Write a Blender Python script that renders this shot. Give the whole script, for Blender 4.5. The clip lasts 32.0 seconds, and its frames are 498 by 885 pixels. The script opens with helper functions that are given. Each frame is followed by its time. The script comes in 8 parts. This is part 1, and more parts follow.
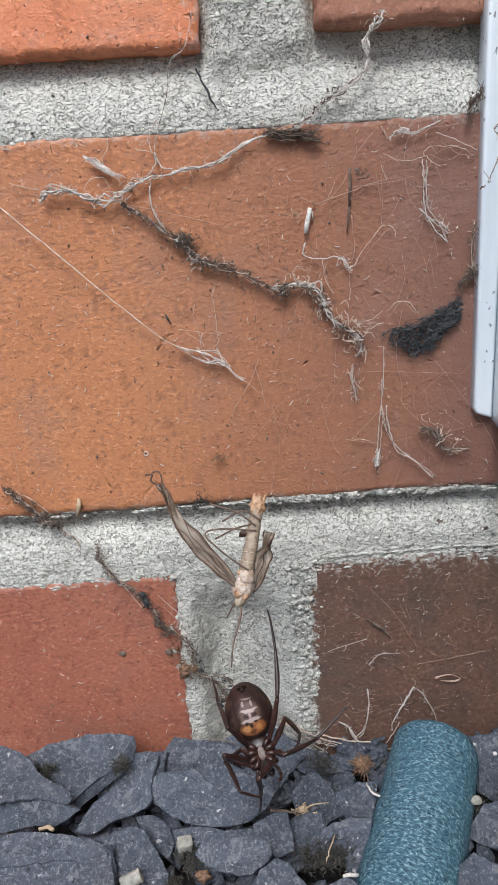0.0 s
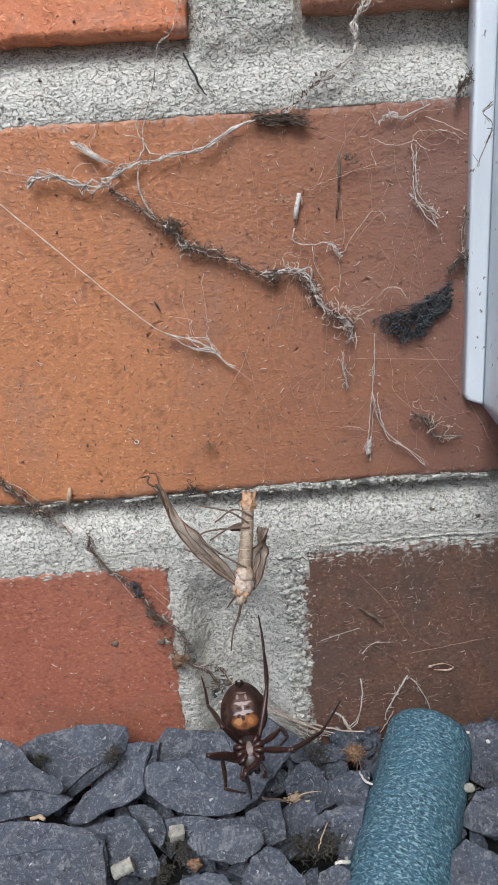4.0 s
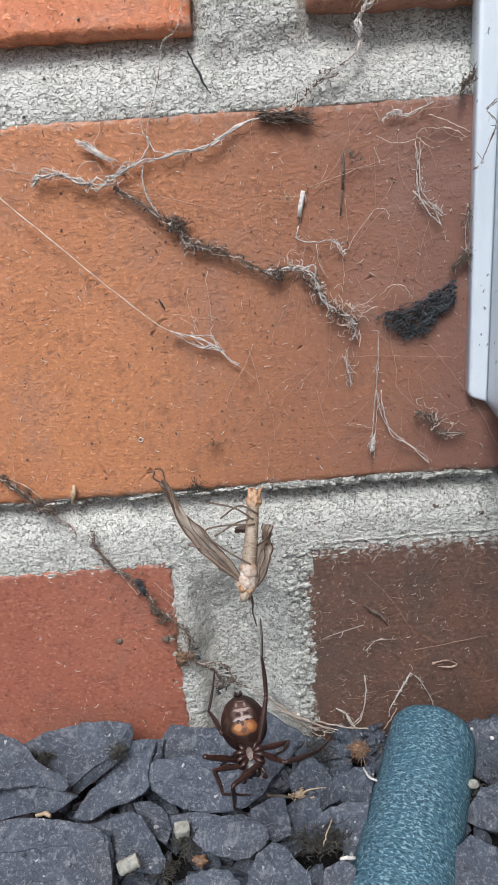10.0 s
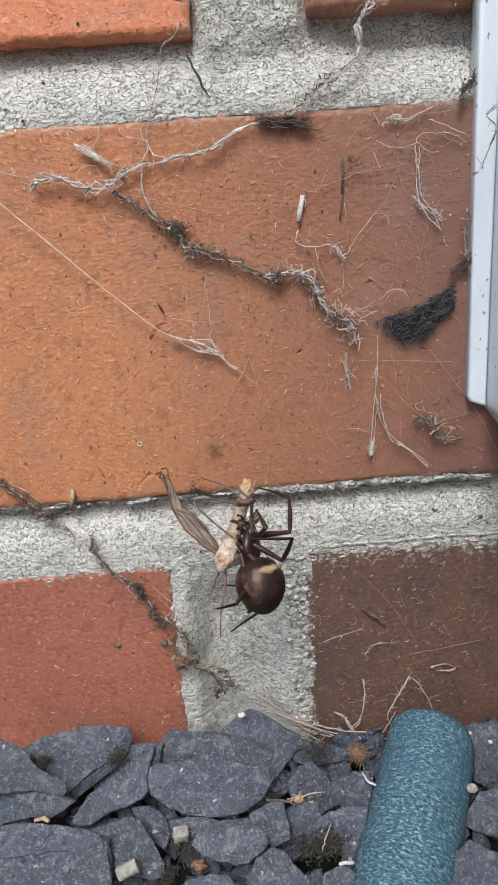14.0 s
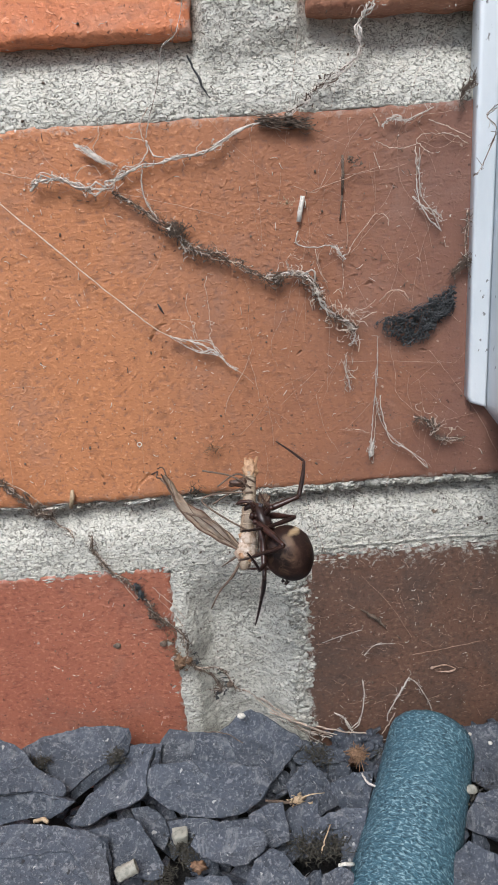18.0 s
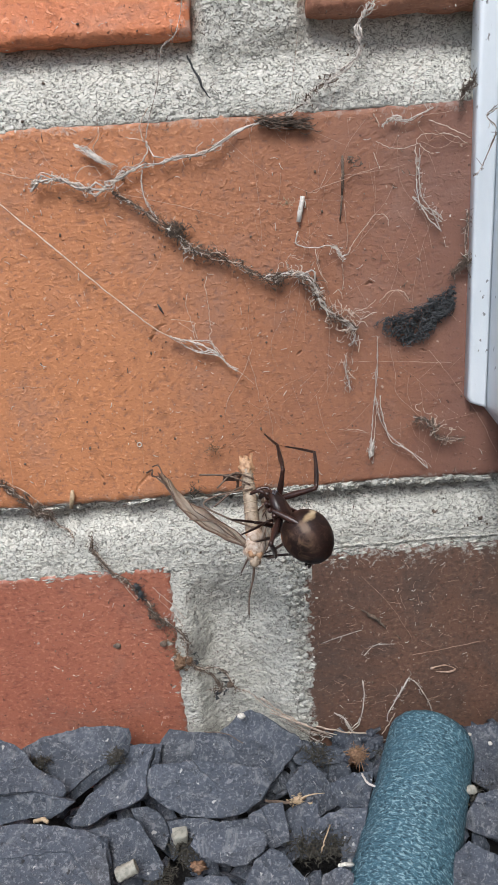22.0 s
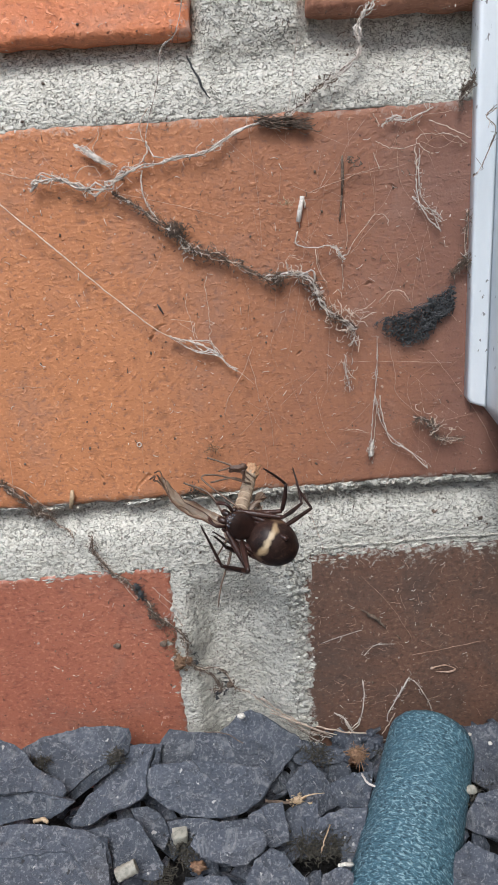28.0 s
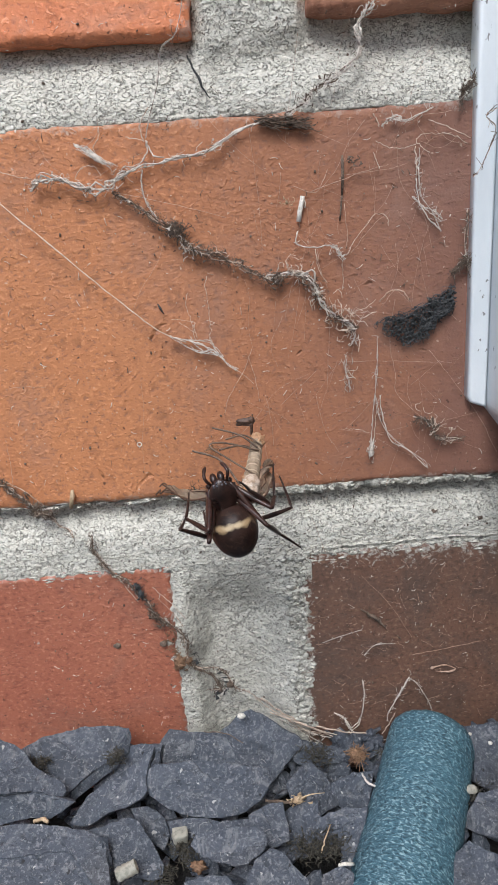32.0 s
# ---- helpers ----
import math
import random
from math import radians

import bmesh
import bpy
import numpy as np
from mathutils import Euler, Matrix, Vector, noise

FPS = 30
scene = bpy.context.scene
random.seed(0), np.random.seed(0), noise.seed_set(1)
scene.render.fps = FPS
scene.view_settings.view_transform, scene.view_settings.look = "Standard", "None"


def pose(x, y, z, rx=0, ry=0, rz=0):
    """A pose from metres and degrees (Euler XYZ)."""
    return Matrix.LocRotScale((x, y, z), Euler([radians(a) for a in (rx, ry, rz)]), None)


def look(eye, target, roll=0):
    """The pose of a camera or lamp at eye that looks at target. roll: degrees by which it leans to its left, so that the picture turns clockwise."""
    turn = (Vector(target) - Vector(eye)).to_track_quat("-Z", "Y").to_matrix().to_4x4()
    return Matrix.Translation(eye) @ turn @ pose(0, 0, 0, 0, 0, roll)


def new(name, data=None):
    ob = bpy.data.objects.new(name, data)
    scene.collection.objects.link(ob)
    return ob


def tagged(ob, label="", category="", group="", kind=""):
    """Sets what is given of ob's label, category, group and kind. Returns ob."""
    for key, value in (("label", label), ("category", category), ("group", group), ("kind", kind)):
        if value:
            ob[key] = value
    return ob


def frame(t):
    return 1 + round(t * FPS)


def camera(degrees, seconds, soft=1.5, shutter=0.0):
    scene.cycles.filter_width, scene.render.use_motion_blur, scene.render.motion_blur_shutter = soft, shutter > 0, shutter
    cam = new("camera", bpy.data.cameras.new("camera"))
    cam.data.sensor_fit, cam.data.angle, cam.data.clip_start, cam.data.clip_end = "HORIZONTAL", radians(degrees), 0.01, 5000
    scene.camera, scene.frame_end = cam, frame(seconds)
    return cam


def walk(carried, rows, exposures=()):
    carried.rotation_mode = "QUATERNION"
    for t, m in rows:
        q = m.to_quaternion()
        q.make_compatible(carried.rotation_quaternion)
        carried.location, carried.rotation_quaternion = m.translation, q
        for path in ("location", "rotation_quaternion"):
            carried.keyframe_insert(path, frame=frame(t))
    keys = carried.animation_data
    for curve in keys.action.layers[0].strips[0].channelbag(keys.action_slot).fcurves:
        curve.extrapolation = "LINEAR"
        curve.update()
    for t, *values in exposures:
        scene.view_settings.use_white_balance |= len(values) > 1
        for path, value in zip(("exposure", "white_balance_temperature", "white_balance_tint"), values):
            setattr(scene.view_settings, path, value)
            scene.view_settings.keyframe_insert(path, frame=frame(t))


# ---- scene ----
cam = camera(40, 32.0, soft=1.1, shutter=0.4)
PATH = [
    (0, pose(-0.00047, -0.11835, 0.00138, 72.387, 3.620, -1.638)),
    (0.5, pose(0.00007, -0.11765, 0.00089, 72.414, 3.645, -1.691)),
    (1, pose(0.00007, -0.11822, 0.00077, 72.396, 3.679, -1.664)),
    (1.5, pose(0.00026, -0.11805, 0.00053, 72.305, 3.702, -1.794)),
    (2, pose(0.00026, -0.11814, 0.00031, 72.244, 3.718, -1.854)),
    (2.5, pose(0.00038, -0.11824, 0.00004, 72.235, 3.784, -1.841)),
    (3, pose(0.00026, -0.11840, -0.00028, 72.280, 3.782, -1.885)),
    (3.5, pose(0.00085, -0.11849, -0.00051, 72.292, 3.836, -1.765)),
    (5.5, pose(0.00073, -0.11872, -0.00122, 72.301, 3.896, -2.033)),
    (6, pose(0.00087, -0.11871, -0.00120, 72.242, 3.927, -2.023)),
    (6.5, pose(0.00075, -0.11870, -0.00121, 72.212, 3.913, -2.098)),
    (7, pose(0.00075, -0.11876, -0.00133, 72.229, 3.939, -2.110)),
    (7.5, pose(0.00059, -0.11871, -0.00112, 72.142, 4.005, -2.027)),
    (8, pose(0.00033, -0.11906, -0.00141, 72.249, 3.988, -1.941)),
    (8.5, pose(0.00036, -0.11881, -0.00106, 72.130, 3.982, -1.930)),
    (9, pose(0.00003, -0.11891, -0.00111, 72.200, 3.987, -1.968)),
    (9.5, pose(0.00003, -0.11892, -0.00106, 72.233, 3.960, -1.894)),
    (10, pose(0.00005, -0.11888, -0.00092, 72.229, 3.936, -1.845)),
    (10.5, pose(0.00032, -0.11881, -0.00086, 72.272, 3.920, -1.720)),
    (11, pose(0.00001, -0.11869, -0.00051, 72.195, 3.871, -1.896)),
    (11.5, pose(0.00010, -0.11854, -0.00032, 72.140, 3.858, -1.886)),
    (12, pose(-0.00000, -0.11851, -0.00018, 72.084, 3.836, -1.946)),
    (12.5, pose(-0.00036, -0.11837, -0.00005, 72.041, 3.825, -2.131)),
    (13, pose(-0.00012, -0.11848, -0.00009, 72.100, 3.831, -2.005)),
    (13.5, pose(-0.00006, -0.11848, -0.00011, 72.113, 3.826, -1.976)),
    (14, pose(-0.00019, -0.11848, -0.00009, 72.156, 3.826, -2.043)),
    (14.5, pose(-0.00007, -0.11840, 0.00005, 72.108, 3.823, -1.991)),
    (16.5, pose(-0.00003, -0.11841, -0.00002, 72.181, 3.782, -1.972)),
    (17, pose(-0.00003, -0.11842, -0.00007, 72.179, 3.785, -1.974)),
    (18, pose(-0.00007, -0.11835, 0.00000, 72.153, 3.775, -1.995)),
    (19, pose(0.00000, -0.11835, 0.00005, 72.153, 3.774, -1.964)),
    (20, pose(0.00001, -0.11836, 0.00004, 72.154, 3.775, -1.960)),
    (21, pose(-0.00007, -0.11836, 0.00001, 72.168, 3.772, -1.999)),
    (22, pose(0.00003, -0.11837, 0.00003, 72.161, 3.777, -1.951)),
    (23, pose(-0.00012, -0.11839, -0.00006, 72.177, 3.772, -2.019)),
    (24, pose(-0.00006, -0.11840, -0.00006, 72.172, 3.777, -1.989)),
    (25, pose(-0.00008, -0.11839, 0.00001, 72.139, 3.790, -2.000)),
    (25.5, pose(0.00011, -0.11840, -0.00004, 72.158, 3.795, -1.924)),
    (27.5, pose(0.00008, -0.11833, 0.00010, 72.124, 3.797, -1.947)),
    (28, pose(0.00012, -0.11839, -0.00000, 72.173, 3.804, -1.929)),
    (29, pose(0.00004, -0.11840, -0.00001, 72.178, 3.777, -1.944)),
    (30, pose(-0.00004, -0.11844, -0.00006, 72.178, 3.777, -1.981)),
    (31, pose(0.00001, -0.11839, -0.00002, 72.174, 3.786, -1.956)),
    (32, pose(-0.00004, -0.11844, -0.00011, 72.210, 3.792, -1.985)),
]
walk(cam, PATH, exposures=[(0, 0.52, 6180, 10), (2, 0.47, 6180, 10), (6, 0.44, 6180, 10), (7, 0.43, 6180, 10), (8, 0.36, 6180, 10), (9, 0.71, 6180, 10), (10, 0.57, 6180, 10), (11, 0.48, 6220, 10), (12, 0.49, 6300, 10), (13, 0.52, 6350, 10), (32, 0.52, 6350, 10)])

# ---- world and light: a bright day with thin cloud, the wall itself in open shade ----
world = bpy.data.worlds.new("sky")
scene.world = world
world.use_nodes = True
wn = world.node_tree
sky = wn.nodes.new("ShaderNodeTexSky")
sky.sky_type = "NISHITA"
sky.sun_disc = False
SUN_AZ, SUN_EL = radians(186), radians(54)
sky.sun_elevation, sky.sun_rotation = SUN_EL, SUN_AZ
sky.air_density, sky.dust_density = 1.0, 3.0
wn.links.new(sky.outputs["Color"], wn.nodes["Background"].inputs["Color"])
wn.nodes["Background"].inputs["Strength"].default_value = 0.125
sun = new("sun", bpy.data.lights.new("sun", "SUN"))
sun.data.energy, sun.data.angle, sun.data.color = 2.3, radians(28), (0.965, 0.985, 1.0)
sun.matrix_basis = look((math.sin(SUN_AZ) * math.cos(SUN_EL) * 3, math.cos(SUN_AZ) * math.cos(SUN_EL) * 3, math.sin(SUN_EL) * 3), (0, 0, 0))

MM = 0.001
rng = random.Random(7)


# ---- materials ----
def nodes_of(name):
    m = bpy.data.materials.new(name)
    m.use_nodes = True
    return m, m.node_tree.nodes, m.node_tree.links, m.node_tree.nodes["Principled BSDF"]


def noise_tex(nd, ln, coord, scale, detail=4.0, rough=0.6, distort=0.0):
    t = nd.new("ShaderNodeTexNoise")
    t.inputs["Scale"].default_value = scale
    t.inputs["Detail"].default_value = detail
    t.inputs["Roughness"].default_value = rough
    t.inputs["Distortion"].default_value = distort
    ln.new(coord, t.inputs["Vector"])
    return t.outputs["Fac"]


def ramp(nd, ln, fac, stops):
    r = nd.new("ShaderNodeValToRGB")
    while len(r.color_ramp.elements) < len(stops):
        r.color_ramp.elements.new(0.5)
    for e, (p, c) in zip(r.color_ramp.elements, stops):
        e.position = p
        e.color = (*c, 1) if len(c) == 3 else c
    ln.new(fac, r.inputs["Fac"])
    return r.outputs["Color"]


def blend(nd, ln, fac, a, b, mode="MIX"):
    m = nd.new("ShaderNodeMix")
    m.data_type, m.blend_type = "RGBA", mode
    for sock, v in ((m.inputs[0], fac), (m.inputs[6], a), (m.inputs[7], b)):
        if isinstance(v, (int, float)):
            sock.default_value = v
        elif isinstance(v, tuple):
            sock.default_value = (*v, 1)
        else:
            ln.new(v, sock)
    return m.outputs[2]


def bump_node(nd, ln, height, strength, distance, normal=None):
    b = nd.new("ShaderNodeBump")
    b.inputs["Strength"].default_value = strength
    b.inputs["Distance"].default_value = distance
    ln.new(height, b.inputs["Height"])
    if normal is not None:
        ln.new(normal, b.inputs["Normal"])
    return b.outputs["Normal"]


def coords(nd, ln, squash=(1, 1, 1), vary=False):
    tc = nd.new("ShaderNodeTexCoord").outputs["Object"]
    mp = nd.new("ShaderNodeMapping")
    mp.inputs["Scale"].default_value = squash
    ln.new(tc, mp.inputs["Vector"])
    if vary:
        oi = nd.new("ShaderNodeObjectInfo")
        ad = nd.new("ShaderNodeVectorMath")
        ad.operation = "ADD"
        ln.new(mp.outputs["Vector"], ad.inputs[0])
        ln.new(oi.outputs["Random"], ad.inputs[1])
        return ad.outputs[0]
    return mp.outputs["Vector"]


def plain(name, c1, c2, scale, rough=0.7, bump=0.3, depth=0.0002, metal=0.0, spec=0.5, fine=4.0, alpha=1.0, vary=True):
    """Two tones at a broad and a fine scale, with relief."""
    m, nd, ln, b = nodes_of(name)
    co = coords(nd, ln, vary=vary)
    n1, n2 = noise_tex(nd, ln, co, scale), noise_tex(nd, ln, co, scale * fine, 5.0)
    col = ramp(nd, ln, n1, [(0.3, c1), (0.7, c2)])
    dark = tuple(c * 0.55 for c in c1)
    col = blend(nd, ln, ramp(nd, ln, n2, [(0.32, (0.7,) * 3), (0.5, (0, 0, 0))]), col, dark)
    ln.new(col, b.inputs["Base Color"])
    ln.new(bump_node(nd, ln, n2, bump, depth), b.inputs["Normal"])
    b.inputs["Roughness"].default_value, b.inputs["Metallic"].default_value = rough, metal
    b.inputs["Specular IOR Level"].default_value = spec
    b.inputs["Alpha"].default_value = alpha
    return m


def spots(nd, ln, vec, scale, lo, hi, strength):
    """Scattered spots of uneven shape."""
    v = nd.new("ShaderNodeTexVoronoi")
    v.inputs["Scale"].default_value = scale
    ln.new(vec, v.inputs["Vector"])
    return ramp(nd, ln, v.outputs["Distance"], [(lo, (strength,) * 3), (hi, (0, 0, 0))])


def warped(nd, ln, co, scale, amount):
    warp = nd.new("ShaderNodeVectorMath")
    warp.operation = "MULTIPLY_ADD"
    t = nd.new("ShaderNodeTexNoise")
    t.inputs["Scale"].default_value = scale
    ln.new(co, t.inputs["Vector"])
    ln.new(t.outputs["Color"], warp.inputs[0])
    warp.inputs[1].default_value = (amount,) * 3
    ln.new(co, warp.inputs[2])
    return warp.outputs[0]


def brick_material(name, light, mid, dark, grime, amount, shade_end=None, lime=()):
    """Sanded clay face dragged in the press: short flecks, pits and pimples, iron specks, soot and lime."""
    m, nd, ln, b = nodes_of(name)
    co = coords(nd, ln)
    drag = coords(nd, ln, (0.85, 1, 1.1))
    broad = noise_tex(nd, ln, co, 26, 5.0, 0.6)
    mid_n = noise_tex(nd, ln, drag, 330, 4.0, 0.66, 0.0)
    fine = noise_tex(nd, ln, drag, 1300, 2.0, 0.5)
    fleck = noise_tex(nd, ln, drag, 900, 2.0, 0.5, 0.9)
    pits = noise_tex(nd, ln, drag, 240, 2.0, 0.5, 0.9)
    pale = tuple(min(1, c * 1.2 + k) for c, k in zip(light, (0.08, 0.065, 0.045)))
    col = ramp(nd, ln, broad, [(0.3, mid), (0.68, light)])
    col = blend(nd, ln, ramp(nd, ln, mid_n, [(0.33, (0.6,) * 3), (0.46, (0, 0, 0))]), col, tuple(c * 0.62 for c in mid))
    col = blend(nd, ln, ramp(nd, ln, fine, [(0.32, (0.5,) * 3), (0.43, (0, 0, 0))]), col, dark)
    col = blend(nd, ln, ramp(nd, ln, fine, [(0.58, (0, 0, 0)), (0.66, (0.5,) * 3)]), col, pale)
    col = blend(nd, ln, ramp(nd, ln, fleck, [(0.7, (0, 0, 0)), (0.73, (0.6,) * 3)]), col, tuple(min(1, c + 0.1) for c in pale))
    col = blend(nd, ln, ramp(nd, ln, fleck, [(0.26, (0.45,) * 3), (0.3, (0, 0, 0))]), col, tuple(c * 0.4 for c in dark))
    if shade_end:
        # darkened towards one end: shade beside the door frame, put into the colour
        sx = nd.new("ShaderNodeSeparateXYZ")
        ln.new(warped(nd, ln, co, 45, 0.03), sx.inputs[0])
        mr = nd.new("ShaderNodeMapRange")
        ln.new(sx.outputs["X"], mr.inputs["Value"])
        mr.inputs["From Min"].default_value, mr.inputs["From Max"].default_value = shade_end[0], shade_end[1]
        mr.inputs["To Max"].default_value = shade_end[2]
        col = blend(nd, ln, mr.outputs["Result"], col, dark)
    # soot and silk dust in patches
    soot = noise_tex(nd, ln, co, 55, 6.0, 0.7, 0.8)
    col = blend(nd, ln, ramp(nd, ln, soot, [(0.62 - amount * 0.3, (0, 0, 0)), (0.8 - amount * 0.2, (amount,) * 3)]), col, grime)
    # lime smeared over the arrises by the pointing: axis, line in millimetres, side, width, strength
    if lime:
        sep = nd.new("ShaderNodeSeparateXYZ")
        ln.new(warped(nd, ln, co, 320, 0.004), sep.inputs[0])
        torn = noise_tex(nd, ln, co, 900, 4.0, 0.72, 0.6)
        for axis, line, side, width, strength in lime:
            mr = nd.new("ShaderNodeMapRange")
            ln.new(sep.outputs[axis], mr.inputs["Value"])
            mr.inputs["From Min"].default_value = (line + 2.0) * 0.001
            mr.inputs["From Max"].default_value = (line + 2.0 + side * width) * 0.001
            mr.inputs["To Min"].default_value, mr.inputs["To Max"].default_value = 0.24, 0.0
            near = nd.new("ShaderNodeMath")
            near.operation = "ADD"
            ln.new(mr.outputs["Result"], near.inputs[0])
            ln.new(torn, near.inputs[1])
            col = blend(nd, ln, ramp(nd, ln, near.outputs[0], [(0.66, (0, 0, 0)), (0.76, (strength,) * 3)]), col, (0.5, 0.485, 0.44))
    # dark pits and iron specks of uneven shape
    col = blend(nd, ln, ramp(nd, ln, pits, [(0.195, (0.75,) * 3), (0.225, (0, 0, 0))]), col, (0.05, 0.024, 0.017))
    wv = warped(nd, ln, co, 900, 0.0012)
    for scale, lo, hi, strength, tone in ((230, 0.035, 0.06, 0.8, (0.07, 0.034, 0.024)), (400, 0.05, 0.085, 0.75, (0.07, 0.034, 0.024)), (480, 0.07, 0.1, 0.6, (0.6, 0.46, 0.36))):
        col = blend(nd, ln, spots(nd, ln, wv, scale, lo, hi, strength), col, tone)
    ln.new(col, b.inputs["Base Color"])
    n = bump_node(nd, ln, mid_n, 0.24, 0.0007)
    n = bump_node(nd, ln, ramp(nd, ln, pits, [(0.2, (0, 0, 0)), (0.28, (1, 1, 1))]), 0.8, 0.0004, n)
    n = bump_node(nd, ln, fine, 0.55, 0.00025, n)
    n = bump_node(nd, ln, ramp(nd, ln, fleck, [(0.3, (0, 0, 0)), (0.33, (0.5,) * 3), (0.62, (0.5,) * 3), (0.66, (1, 1, 1))]), 0.6, 0.00025, n)
    n = bump_node(nd, ln, spots(nd, ln, wv, 760, 0.05, 0.28, 1.0), 0.36, 0.00022, n)
    ln.new(n, b.inputs["Normal"])
    ln.new(ramp(nd, ln, mid_n, [(0.3, (0.75,) * 3), (0.7, (0.45,) * 3)]), b.inputs["Roughness"])
    b.inputs["Specular IOR Level"].default_value = 0.4
    return m


def mortar_material():
    """Fine rounded grains, parted by thin winding dark crevices."""
    m, nd, ln, b = nodes_of("gritty lime mortar")
    co = coords(nd, ln)
    broad = noise_tex(nd, ln, co, 55, 4.0)
    squash = coords(nd, ln, (0.85, 1, 1.1))
    worm = noise_tex(nd, ln, squash, 1650, 1.0, 0.5, 0.9)
    grain = noise_tex(nd, ln, squash, 3000, 2.0, 0.5, 0.4)
    grit = noise_tex(nd, ln, co, 1100, 2.0, 0.6, 0.4)
    pore = noise_tex(nd, ln, co, 420, 4.0, 0.6)
    col = ramp(nd, ln, broad, [(0.3, (0.62, 0.605, 0.54)), (0.7, (0.74, 0.725, 0.655))])
    col = blend(nd, ln, ramp(nd, ln, grain, [(0.32, (0.4,) * 3), (0.5, (0, 0, 0))]), col, (0.42, 0.41, 0.36))
    col = blend(nd, ln, ramp(nd, ln, grain, [(0.54, (0, 0, 0)), (0.66, (0.5,) * 3)]), col, (0.78, 0.77, 0.71))
    # thin winding crevices, broken here and there, and pores: their shade is painted in
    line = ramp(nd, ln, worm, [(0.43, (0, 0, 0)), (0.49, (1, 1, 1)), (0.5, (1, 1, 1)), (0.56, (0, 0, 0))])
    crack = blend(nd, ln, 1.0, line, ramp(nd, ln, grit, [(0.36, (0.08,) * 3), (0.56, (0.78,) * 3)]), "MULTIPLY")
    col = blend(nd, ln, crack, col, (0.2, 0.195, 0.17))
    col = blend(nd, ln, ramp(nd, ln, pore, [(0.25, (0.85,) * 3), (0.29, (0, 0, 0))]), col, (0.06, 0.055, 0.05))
    ln.new(col, b.inputs["Base Color"])
    n = bump_node(nd, ln, ramp(nd, ln, crack, [(0.0, (1, 1, 1)), (0.8, (0, 0, 0))]), 1.0, 0.0003)
    n = bump_node(nd, ln, noise_tex(nd, ln, coords(nd, ln, (0.8, 1, 1.2)), 1100, 2.0, 0.5, 0.5), 1.0, 0.00065, n)
    n = bump_node(nd, ln, grain, 0.4, 0.00014, n)
    ln.new(bump_node(nd, ln, pore, 0.5, 0.0006, n), b.inputs["Normal"])
    b.inputs["Roughness"].default_value = 0.95
    b.inputs["Specular IOR Level"].default_value = 0.15
    return m


